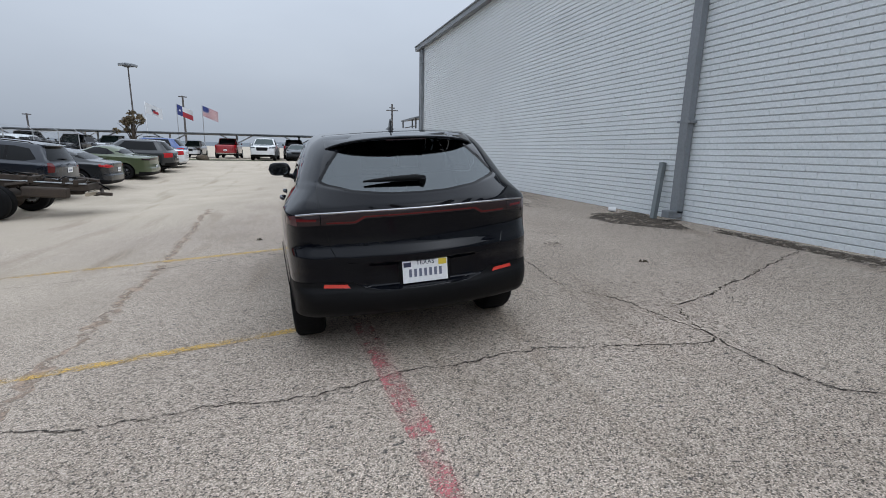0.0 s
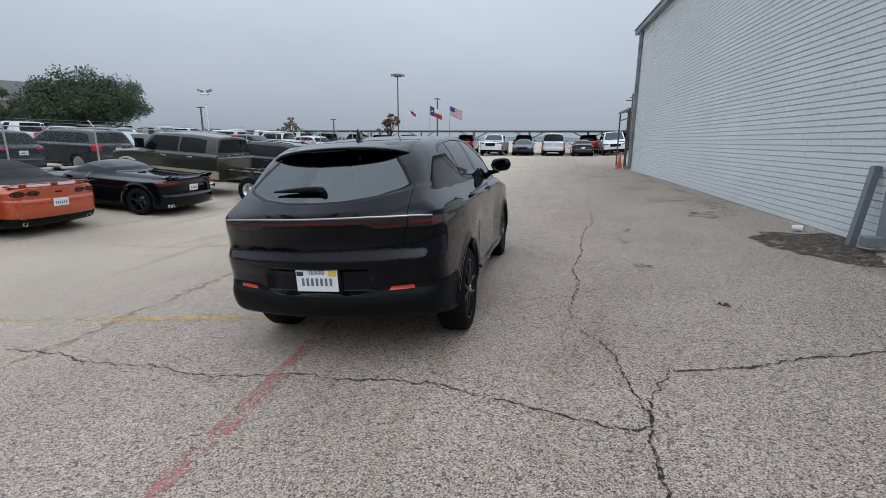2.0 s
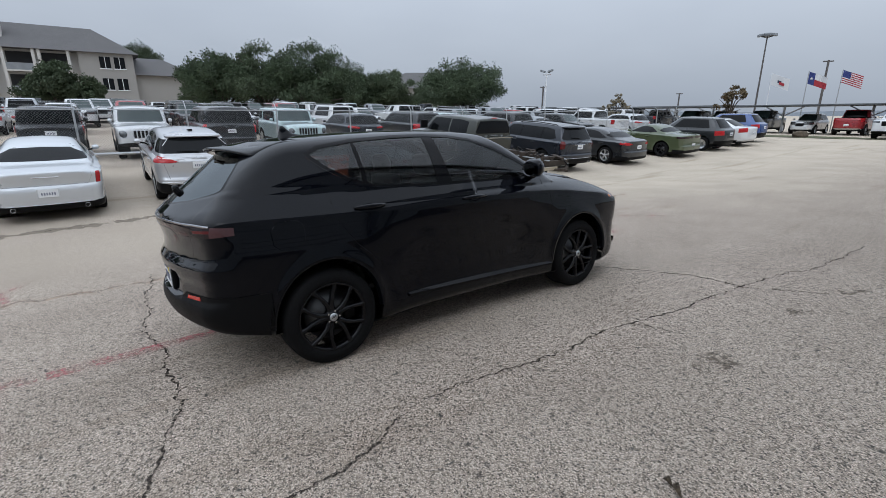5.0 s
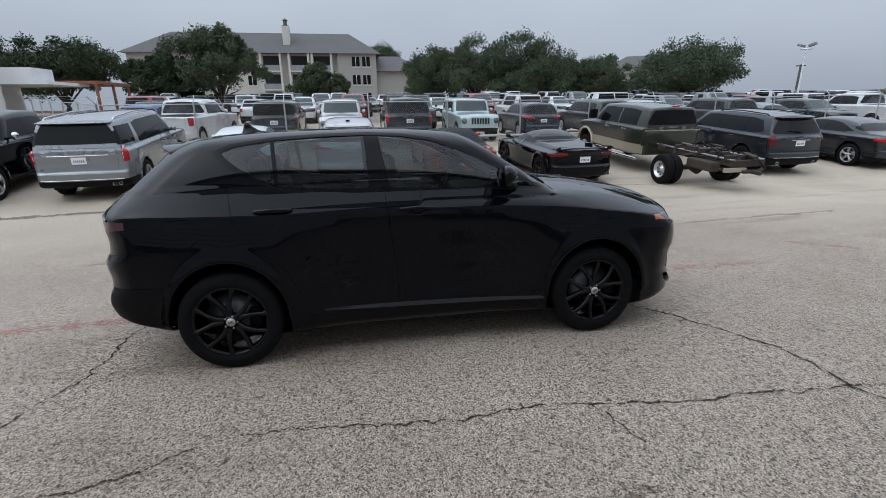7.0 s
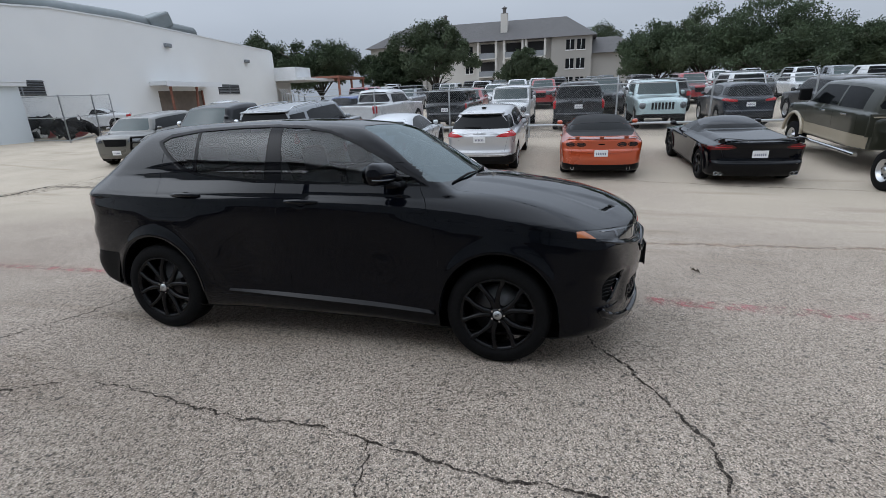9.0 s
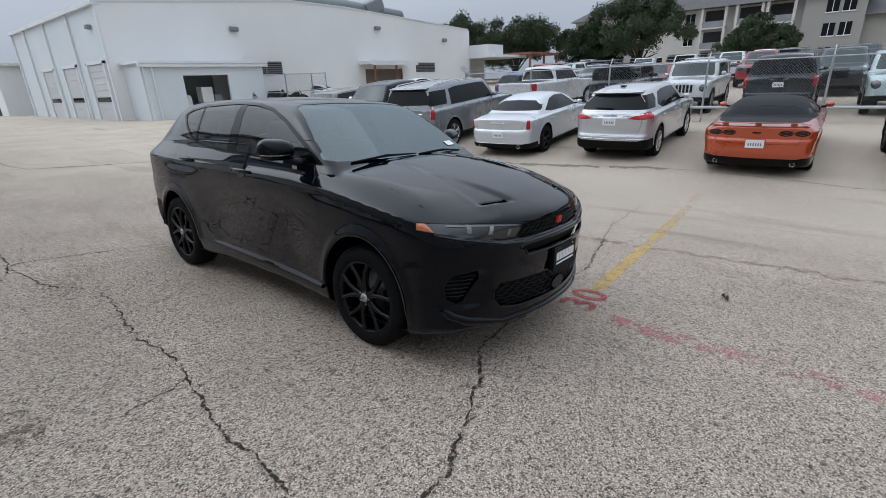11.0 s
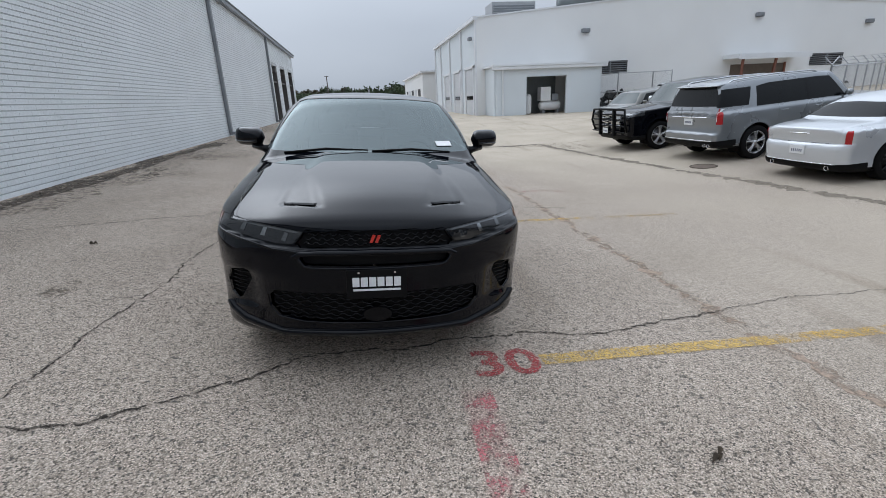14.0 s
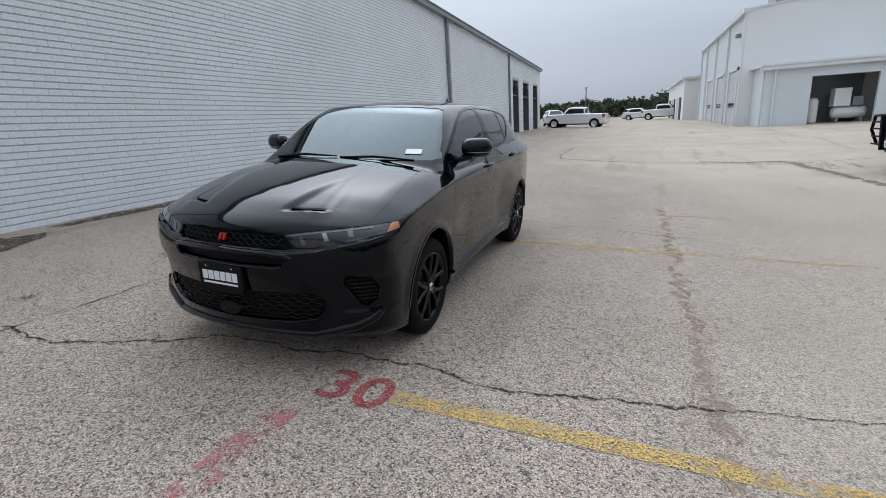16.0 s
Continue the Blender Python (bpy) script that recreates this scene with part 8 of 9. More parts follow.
# door bays at the south end
for k, (a, b) in enumerate(openings):
    d_ = thing(f"door_{k + 1}", "dark arched service bay with grey frame in the brick wall", "door", "", pose(wall_x((a + b) / 2), (a + b) / 2, 0), "structure")
    w = (b - a) / 2
    # black sheet: the bay's inner shade is put into its colour
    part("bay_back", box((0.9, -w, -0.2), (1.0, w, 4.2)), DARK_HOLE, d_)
    for s in (-1, 1):
        part("jamb", box((0.03, s * (w - 0.03) - 0.03, -0.1), (0.9, s * (w - 0.03) + 0.03, 4.1)), POST_DARK, d_)
        part("corner_brace", moved(box((0.03, -0.30, -0.10), (0.30, 0.30, 0.10)), pose(0, s * (w - 0.25), 3.88, 45 * s)), POST_DARK, d_)
    part("transom", box((0.1, -w, 3.0), (0.2, w, 3.1)), POST_DARK, d_)

# bricks: long low courses, the nearest as pieces of their own
COURSE, LEN = 0.0915, 0.305
BR = random.Random(4)


def brick_verts(y0, y1, z0, z1, proud):
    x0, x1 = wall_x(y0), wall_x(y1)
    c, d = 0.005, 0.0008
    return [(x0 + 0.012, y0, z0), (x1 + 0.012, y1, z0), (x1 + 0.012, y1, z1), (x0 + 0.012, y0, z1),
            (x0 - proud, y0 + d, z0 + c), (x1 - proud, y1 - d, z0 + c), (x1 - proud, y1 - d, z1 - c), (x0 - proud, y0 + d, z1 - c)]


BF = ((4, 5, 6, 7), (0, 1, 5, 4), (1, 2, 6, 5), (2, 3, 7, 6), (3, 0, 4, 7))
verts, faces = [], []
near_bricks = []
rows_n = int(6.6 / COURSE)
for r in range(rows_n):
    z0 = -0.02 + r * COURSE
    y = Y_S + 0.02 + (0.5 * LEN if r % 2 else 0)
    while y < Y_N - 0.3:
        y1 = y + LEN - 0.0015
        blocked = any(y1 > a - 0.05 and y < b + 0.05 and z0 < 4.2 for a, b in openings)
        gz = ground_z(5.2, y)
        if z0 + COURSE < wall_top(y) - 0.05 and not blocked and z0 + COURSE > gz - 0.02:
            if -1.9 < y < 0.35 and 0.25 < z0 < 3.6 and len(near_bricks) < 300:
                near_bricks.append((y, z0))
            else:
                n0 = len(verts)
                verts += brick_verts(y, y1, z0, z0 + COURSE - 0.013, BR.uniform(0.001, 0.0025))
                faces += [tuple(n0 + q for q in f) for f in BF]
        y += LEN
me = bpy.data.meshes.new("bricks")
me.from_pydata(verts, [], faces)
me.materials.append(BRICK)
ob = new("bricks", me)
ob["kind"] = "stuff"
ob.parent = wall_brick
brick_me = bpy.data.meshes.new("brick")
brick_me.from_pydata([(v[0] - wall_x(0), v[1], v[2]) for v in brick_verts(0, LEN - 0.0015, 0, COURSE - 0.013, 0.002)], [], [f for f in BF])
brick_me.materials.append(BRICK)

# ---- shop building to the south ----
SX, SY = -7.65, -28.5


def shop():
    prof = [(SX, -0.3)] + [(x, 6.42 + (SX - x) * 0.09 if x > -20 else 7.52 if x > -25 else 7.52 - (-25 - x) * 0.045) for x in (SX, -12, -16, -20, -25, -30, -36, -42)] + [(-42, -0.3)]
    bm = slab(prof, SY, SY - 0.3, "y")
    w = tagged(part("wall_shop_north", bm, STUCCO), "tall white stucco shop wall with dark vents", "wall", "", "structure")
    # the east side's shade is put into its stucco colour
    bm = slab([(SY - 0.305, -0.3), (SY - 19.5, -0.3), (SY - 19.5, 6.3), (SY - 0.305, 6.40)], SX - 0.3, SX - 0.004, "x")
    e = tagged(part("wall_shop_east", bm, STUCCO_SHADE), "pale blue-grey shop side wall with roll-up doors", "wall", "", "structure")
    bm = slab([(SX - 0.1, SY - 0.31), (-42, SY - 0.31), (-42, SY - 19.4), (SX - 0.1, SY - 19.4)], 6.2, 6.27, "z")
    tagged(part("roof_shop", bm, CORRUG), "flat shop roof", "roof", "", "structure")
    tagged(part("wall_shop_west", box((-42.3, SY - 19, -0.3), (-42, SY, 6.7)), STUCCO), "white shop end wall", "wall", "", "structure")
    # parapet cap and eaves
    for (x0, z0), (x1, z1) in zip(prof[1:-1], prof[2:-1]):
        bm = bmesh.new()
        v = []
        for x, z in ((x0, z0), (x1, z1)):
            for dy, dz in ((0.06, 0), (-0.36, 0), (-0.36, 0.09), (0.06, 0.09)):
                v.append(bm.verts.new((x, SY + dy, z + dz)))
        for f in ((0, 1, 2, 3), (4, 7, 6, 5), (0, 4, 5, 1), (1, 5, 6, 2), (2, 6, 7, 3), (3, 7, 4, 0)):
            bm.faces.new([v[k] for k in f])
        bmesh.ops.recalc_face_normals(bm, faces=bm.faces)
        part("parapet_cap", bm, TRIM_WHITE, w)
    part("eaves_gutter", box((SX - 0.1, SY - 19.5, 6.28), (SX + 0.22, SY + 0.05, 6.52)), TRIM_WHITE, e)
    for y in (SY - 0.08, SY - 5.2, SY - 10.4, SY - 15.6, SY - 19.3):
        part("corner_pipe", box((SX, y - 0.09, 0.0), (SX + 0.12, y + 0.09, 6.3)), TRIM_WHITE, e)
    for y in (-30.7, -35.6, -40.6):
        d = thing("rollup_door", "pale roll-up bay door with window strip in the shop wall", "door", "bay doors", pose(SX + 0.03, y, 0.1))
        d["kind"] = "structure"
        for k in range(9):
            part("door_panel", box((-0.02, -1.35, k * 0.36), (0.02, 1.35, k * 0.36 + 0.345), None, 0.006), ROLLER, d)
        part("door_window", box((0.018, -1.2, 1.15), (0.028, 1.2, 1.42)), GLASS_FAR, d)
        for s in (-1, 1):
            part("door_jamb", box((-0.03, s * 1.45 - 0.10, 0), (0.10, s * 1.45 + 0.10, 3.4)), TRIM_WHITE, d)
        part("door_head", box((-0.03, -1.55, 3.26), (0.10, 1.55, 3.45)), TRIM_WHITE, d)
    # low annexe with an open store
    ax0, ax1, ay = -15.4, -8.3, SY + 2.6
    a = thing("annexe_shed", "low white lean-to shed with an open storeroom", "shed", "", None)
    front = [(ax1, -0.2), (ax1, 3.2), (ax0, 3.2), (ax0, -0.2), (-13.0, -0.2), (-13.0, 2.55), (-10.3, 2.55), (-10.3, -0.2)]
    # white shed walls, also in the stucco with shade in its colour
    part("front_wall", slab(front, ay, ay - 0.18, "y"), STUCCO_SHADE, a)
    for x in (ax0, ax1):
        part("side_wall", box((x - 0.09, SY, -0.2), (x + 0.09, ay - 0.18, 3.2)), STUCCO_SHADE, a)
    part("shed_roof", box((ax0 - 0.3, SY, 3.2), (ax1 + 0.3, ay + 0.25, 3.32)), TRIM_WHITE, a)
    part("fascia", box((ax0 - 0.3, ay + 0.02, 3.0), (ax1 + 0.3, ay + 0.22, 3.2), None, 0.02), TRIM_WHITE, a)
    part("drain_pipe", tube((ax1 - 0.4, ay + 0.08, 0.1), (ax1 - 0.4, ay + 0.08, 3.0), 0.05), TRIM_WHITE, a)
    part("store_back", box((-13.2, SY + 0.1, 0), (-10.1, SY + 0.2, 2.6)), CORRUG, a)
    tk = thing("air_compressor", "white horizontal air compressor tank in the open storeroom", "compressor", "", pose(-12.3, SY + 1.5, 0.2))
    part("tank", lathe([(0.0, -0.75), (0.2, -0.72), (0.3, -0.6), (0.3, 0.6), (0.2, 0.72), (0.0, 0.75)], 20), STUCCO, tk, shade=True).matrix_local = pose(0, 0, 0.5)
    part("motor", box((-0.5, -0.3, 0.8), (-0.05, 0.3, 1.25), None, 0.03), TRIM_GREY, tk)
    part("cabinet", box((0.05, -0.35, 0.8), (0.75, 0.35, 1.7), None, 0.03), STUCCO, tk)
    for x in (-0.5, 0.5):
        part("foot", box((x - 0.06, -0.25, 0), (x + 0.06, 0.25, 0.25)), TRIM_GREY, tk)
    t2 = thing("water_heater", "white upright cylinder tank beside the storeroom door", "tank", "", pose(-10.7, SY + 1.6, 0.2))
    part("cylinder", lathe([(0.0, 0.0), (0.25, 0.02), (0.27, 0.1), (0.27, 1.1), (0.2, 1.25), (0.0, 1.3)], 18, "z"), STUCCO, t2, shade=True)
    # vents, lamps, roof plant
    for x0, x1 in ((-18.6, -16.0), (-36.2, -33.4)):
        v_ = thing("wall_louvre", "dark slatted louvre vent in the white shop wall", "vent", "wall vents", pose((x0 + x1) / 2, SY, 3.05))
        hw = (x1 - x0) / 2
        # shade behind the slats, painted as a near-black sheet
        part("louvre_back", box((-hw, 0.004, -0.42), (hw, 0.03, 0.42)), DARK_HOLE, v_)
        for k in range(6):
            part("slat", moved(box((-hw, -0.03, -0.01), (hw, 0.04, 0.01)), pose(0, 0.05, -0.35 + k * 0.14, 35)), TRIM_GREY, v_)
        part("mullion", box((-0.03, 0.02, -0.42), (0.03, 0.09, 0.42)), TRIM_GREY, v_)
    for x, z in ((-15.3, 5.45), (-37.8, 5.6), (-28.5, 6.2)):
        l_ = thing("wall_light", "small dark wall light on the white shop wall", "lamp", "wall lights", pose(x, SY, z))
        part("housing", box((-0.28, 0.0, -0.12), (0.28, 0.28, 0.14), None, 0.04), TRIM_GREY, l_)
        part("lens", box((-0.22, 0.06, -0.15), (0.22, 0.24, -0.12)), LENS_CLEAR, l_)
    l_ = thing("wall_light", "small dark wall light on the shop side wall", "lamp", "wall lights", pose(SX, SY - 1.6, 5.3, 0, 0, -90))
    part("housing", box((-0.22, 0.0, -0.1), (0.22, 0.25, 0.12), None, 0.04), TRIM_GREY, l_)
    # recessed entrance with a rusty frame
    r_ = thing("entrance_canopy", "white canopy on rusty posts over the shop entrance", "canopy", "", pose(-29.0, SY, 0))
    part("canopy_slab", box((-2.9, 0.0, 3.25), (2.9, 1.6, 3.55), None, 0.02), TRIM_WHITE, r_)
    for x, lean in ((0.1, -7), (2.35, 0)):
        part("canopy_post", moved(box((-0.07, -0.07, 0), (0.07, 0.07, 3.24), None, 0.01), pose(x, 1.35, 0, 0, lean)), RUST, r_)
    part("canopy_fascia", box((-2.9, 1.605, 3.16), (2.9, 1.64, 3.55), None, 0.01), TRIM_WHITE, r_)
    part("door_frame", box((-2.32, 0.004, 0), (-2.2, 0.12, 2.95)), RUST, r_)
    part("doorway", box((-2.2, 0.004, 0), (2.2, 0.02, 2.9)), surface("brown_shutter", (0.17, 0.135, 0.11), 0.8, vary=0.3, size=3), r_)
    pl = thing("roof_duct", "long grey sheet metal duct on the shop roof", "duct", "", pose(0, 0, 0))
    part("duct_leg", box((-20.3, SY - 1.7, 6.2), (-19.9, SY - 1.2, 7.4)), CORRUG, pl)
    part("duct", sweep([(-14, SY - 1.6, 7.4), (-18, SY - 1.5, 7.75), (-26, SY - 1.4, 7.85), (-33, SY - 1.4, 7.55)], 0.55, 12), CORRUG, pl, shade=True)
    part("hood", moved(box((-1.1, -0.7, 0), (1.1, 0.7, 1.1), None, 0.15), pose(-29.5, SY - 1.4, 7.5, 0, 20)), CORRUG, pl)
    ac = thing("roof_unit", "white boxed cooling unit on the shop roof", "roof unit", "", pose(-11.0, SY - 3.5, 6.3))
    part("casing", box((-1.6, -1.0, 0.0), (1.6, 1.0, 1.5), None, 0.03), GALV, ac)
    for k in range(7):
        part("fin", box((-1.5, 1.0, 0.2 + k * 0.16), (1.5, 1.03, 0.28 + k * 0.16)), TRIM_GREY, ac)
    # far white workshop and side lean-to
    f = thing("far_workshop", "white single-storey workshop with dark doorways beyond the shop", "building", "", pose(0, 0, 0))
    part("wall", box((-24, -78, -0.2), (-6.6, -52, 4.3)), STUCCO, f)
    part("roof", box((-24.3, -78.3, 4.3), (-6.3, -51.7, 4.5)), TRIM_WHITE, f)
    for k in range(5):
        # open doorways are flat sheets with indoor shade as their colour
        part("doorway", box((-6.62, -75 + k * 4.4, 0), (-6.56, -72.4 + k * 4.4, 2.6)), ROLLER if k % 2 else DARK_HOLE, f)
    w2 = thing("side_awning", "low white awning beside a rusty pergola at the shop end", "awning", "", pose(-42.2, SY + 0.5, 0))
    part("awning_roof", box((-6.5, -3, 3.9), (0, 3.0, 4.15)), TRIM_WHITE, w2)
    part("awning_step", box((-3.0, -3, 4.15), (0, 2.0, 5.2)), TRIM_WHITE, w2)
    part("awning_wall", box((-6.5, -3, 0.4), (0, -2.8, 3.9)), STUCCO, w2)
    pg = thing("pergola", "rusty red steel pergola frame beside the shop", "pergola", "", pose(-50.5, SY + 2, 0.8))
    part("pergola_roof", box((-3.5, -3, 3.35), (3.5, 3, 3.6)), RUST, pg)
    for x in (-3.3, 0, 3.3):
        part("pergola_post", box((x - 0.1, 2.7, 0), (x + 0.1, 2.9, 3.4)), RUST, pg)


shop()


# ---- fences ----


def chain_link():
    """Thin galvanised wires crossing in diamonds, open between them."""
    m, n, l, p = nodes_of("chain_link_wire")
    c = n.new("ShaderNodeTexCoord")
    s = n.new("ShaderNodeSeparateXYZ")
    l.new(c.outputs["Object"], s.inputs[0])
    outs = []
    for sg in (1.0, -1.0):
        a = n.new("ShaderNodeMath")
        a.operation = "MULTIPLY_ADD"
        l.new(s.outputs["Z"], a.inputs[0])
        a.inputs[1].default_value = sg
        l.new(s.outputs["Y"], a.inputs[2])
        b = n.new("ShaderNodeMath")
        b.operation = "PINGPONG"
        b.inputs[1].default_value = 0.04
        l.new(a.outputs[0], b.inputs[0])
        d = n.new("ShaderNodeMath")
        d.operation = "LESS_THAN"
        d.inputs[1].default_value = 0.0028
        l.new(b.outputs[0], d.inputs[0])
        outs.append(d.outputs[0])
    mx = n.new("ShaderNodeMath")
    mx.operation = "MAXIMUM"
    l.new(outs[0], mx.inputs[0])
    l.new(outs[1], mx.inputs[1])
    l.new(mx.outputs[0], p.inputs["Alpha"])
    p.inputs["Base Color"].default_value = (0.13, 0.135, 0.14, 1)
    p.inputs["Roughness"].default_value = 0.5
    return m


WIRE = chain_link()


def fence(name, label, a, b, height, gap, lean=0.0, wire=True, low_rail=True):
    f = thing(name, label, "fence", "", None)
    a, b = Vector((*a, 0)), Vector((*b, 0))
    n = max(1, int((b - a).length / gap))
    d = (b - a).normalized()
    side = Vector((-d.y, d.x, 0))
    prev = None
    for k in range(n + 1):
        p = a.lerp(b, k / n)
        p.z = ground_z(p.x, p.y)
        tip = p + Vector((0, 0, height)) + side * 0.03 * noise.noise((k * 1.7, 3, 1)) * height
        part("post", tube(p - Vector((0, 0, 0.05)), tip, 0.03, None, 8), GALV, f)
        part("arm", tube(tip, tip + side * 0.22 + Vector((0, 0, 0.25)), 0.018, None, 6), GALV, f)
        if prev:
            part("top_rail", tube(prev[1] - Vector((0, 0, 0.04)), tip - Vector((0, 0, 0.04)), 0.018, None, 6), GALV, f)
            if low_rail:
                part("low_rail", tube(prev[0] + Vector((0, 0, 0.45)), p + Vector((0, 0, 0.45)), 0.045, None, 8), GALV, f)
            if wire:
                bm = bmesh.new()
                v = [bm.verts.new(q) for q in (prev[0], p, tip, prev[1])]
                bm.faces.new(v)
                part("wire_mesh", bm, WIRE, f)
            for h in (0.10, 0.20):
                part("barbed_wire", tube(prev[1] + side * h * 0.9 + Vector((0, 0, h)), tip + side * h * 0.9 + Vector((0, 0, h)), 0.006, None, 4), GALV, f)
        prev = (p, tip)
    return f


fence("chain_fence", "galvanised chain-link fence with barbed wire behind the parked cars", (-14.6, -9.0), (-15.6, 34), 1.85, 3.0)
fence("chain_fence", "galvanised chain-link fence across the back of the lot", (-14.6, -9.0), (-30.0, -20.0), 1.85, 3.0, low_rail=False)


def cage():
    f = thing("gate_cage", "galvanised pipe gate panels fencing a yard of scrap", "fence", "", None)
    spots = [(-16.6, -31.9), (-15.7, -27.3), (-14.8, -22.6), (-18.5, -25.0), (-20.5, -26.0)]
    for (x0, y0), (x1, y1) in zip(spots, spots[1:]):
        z0, z1 = ground_z(x0, y0), ground_z(x1, y1)
        for q in ((x0, y0, z0), (x1, y1, z1)):
            part("post", tube(q, (q[0], q[1], q[2] + 2.3), 0.035, None, 8), GALV, f)
        for h in (0.1, 1.2, 2.25):
            part("rail", tube((x0, y0, z0 + h), (x1, y1, z1 + h), 0.025, None, 6), GALV, f)
        bm = bmesh.new()
        bm.faces.new([bm.verts.new(c) for c in ((x0, y0, z0), (x1, y1, z1), (x1, y1, z1 + 2.25), (x0, y0, z0 + 2.25))])
        part("wire_mesh", bm, WIRE, f)
    rs = random.Random(11)
    for k in range(26):
        y = rs.uniform(-30.2, -23.6)
        x = -15.6 - (y + 23.0) * -0.16 - rs.uniform(0.3, 1.9)
        r, wide = rs.uniform(0.45, 0.8), rs.uniform(0.12, 0.28)
        bm = bmesh.new()
        rows = []
        for q in range(9):
            a = (q / 8 - 0.5) * 2.3
            bend = 0.12 * noise.noise((q * 0.6, k * 3.1, 1))
            rows.append([bm.verts.new((r * math.sin(a), r * math.cos(a) - r + off, z + bend)) for off, z in ((0, -wide), (0.05, 0), (0, wide), (-0.03, wide), (0.02, 0), (-0.03, -wide))])
        for a_, b2 in zip(rows, rows[1:]):
            for q in range(6):
                bm.faces.new((a_[q], b2[q], b2[(q + 1) % 6], a_[(q + 1) % 6]))
        bm.faces.new(rows[0])
        bm.faces.new(rows[-1][::-1])
        bmesh.ops.recalc_face_normals(bm, faces=bm.faces)
        red = k % 7 == 3
        o = tagged(part("scrap_bumper", bm, RED_CAR if red else PLASTIC, None, "", True), "dark red scrapped car bumper in the yard" if red else "black scrapped car bumper leaning in the yard heap", "scrap", "scrap heap")
        o.matrix_world = pose(x, y, ground_z(x, y) + wide + (0.05 if red else 0.15 + 0.55 * (k % 3) / 2), rs.uniform(-35, 35), rs.uniform(-40, 40), rs.uniform(0, 360))


cage()


# ---- masts, flags, canopies to the north ----
def at_bearing(deg, dist, x=1.0, y=-2.0):
    a = radians(deg)
    return x - dist * math.sin(a), y + dist * math.cos(a)


def light_mast(x, y, h, heads, label, colour=POST_DARK):
    z = ground_z(x, y)
    m_ = thing("light_mast", label, "street lamp", "lot light masts", pose(x, y, z))
    part("pole", tube((0, 0, 0), (0, 0, h), 0.10, 0.06, 10), colour, m_)
    part("bracket", lathe([(0.5, h - 0.25), (0.55, h - 0.2), (0.5, h - 0.15)], 16, "z", None, True), colour, m_)
    for k in range(heads):
        a = k * math.tau / heads + 0.4
        part("lamp_head", moved(box((0.2, -0.24, -0.10), (0.85, 0.24, 0.14), None, 0.05), pose(0, 0, h, 0, 12 if heads > 2 else -20, math.degrees(a))), TRIM_GREY, m_)
    return m_


x, y = at_bearing(19.5, 60, 2.5, -4.0)
light_mast(x, y, 9.2, 4, "tall grey light mast with four flood heads")
x, y = at_bearing(43.4, 62, 3.9, -0.4)
light_mast(x, y, 6.0, 2, "white light mast with two flood heads behind the lot", TRIM_WHITE)
for deg, dist, h, name_, label in ((15.0, 66, 7.0, "utility_pole", "dark wooden utility pole beyond the canopies"), (41.0, 70, 4.6, "utility_pole", "dark wooden utility pole with a crossarm"), (-174.6, 110, 6.5, "utility_pole", "dark wooden utility pole beyond the south lot"), (27.0, 80, 4.2, "utility_pole", "short dark pole beyond the canopies")):
    x, y = at_bearing(deg, dist, 2.8, -3.8) if abs(deg) < 100 else at_bearing(deg, dist, -2.2, 4.1)
    u = thing(name_, label, "pole", "utility poles", pose(x, y, ground_z(x, y)))
    part("pole", tube((0, 0, 0), (0, 0, h), 0.13, 0.10, 8), POST_DARK, u)
    part("crossarm", moved(box((-0.45, -0.06, -0.06), (0.45, 0.06, 0.06), None, 0.01), pose(0, 0, h - 0.12, 0, 0, 30)), POST_DARK, u)

x, y = 10.1, 53.9
u = thing("utility_pole", "tall dark wooden utility pole with two crossarms", "pole", "utility poles", pose(x, y, ground_z(x, y)))
h = 6.95 - ground_z(x, y)
part("pole", tube((0, 0, 0), (0, 0, h), 0.15, 0.10, 8), POST_DARK, u)
for z, w in ((h - 0.75, 0.75), (h - 0.45, 0.35)):
    part("crossarm", moved(box((-w, -0.05, -0.06), (w, 0.05, 0.06), None, 0.01), pose(0, 0, z, 0, 0, 8)), POST_DARK, u)


def flag_cloth(w, h, seed):
    def at(u, v):
        return (u * w, 0.10 * w * math.sin(u * 7 + seed) * u, -v * h - 0.42 * w * u)
    return at


def cloth_cells(at, u0, u1, v0, v1, n=6):
    bm = bmesh.new()
    g = [[bm.verts.new(at(u0 + (u1 - u0) * a / n, v0 + (v1 - v0) * b / 3)) for a in range(n + 1)] for b in range(4)]
    for p, q in zip(g, g[1:]):
        for k in range(n):
            bm.faces.new((p[k], p[k + 1], q[k + 1], q[k]))
    return bm


CLOTH_W, CLOTH_R, CLOTH_B = (surface(n_, c_, 0.8, vary=0.05) for n_, c_ in (("white_flag_cloth", (0.62, 0.62, 0.62)), ("red_flag_cloth", (0.36, 0.03, 0.04)), ("blue_flag_cloth", (0.03, 0.045, 0.17))))


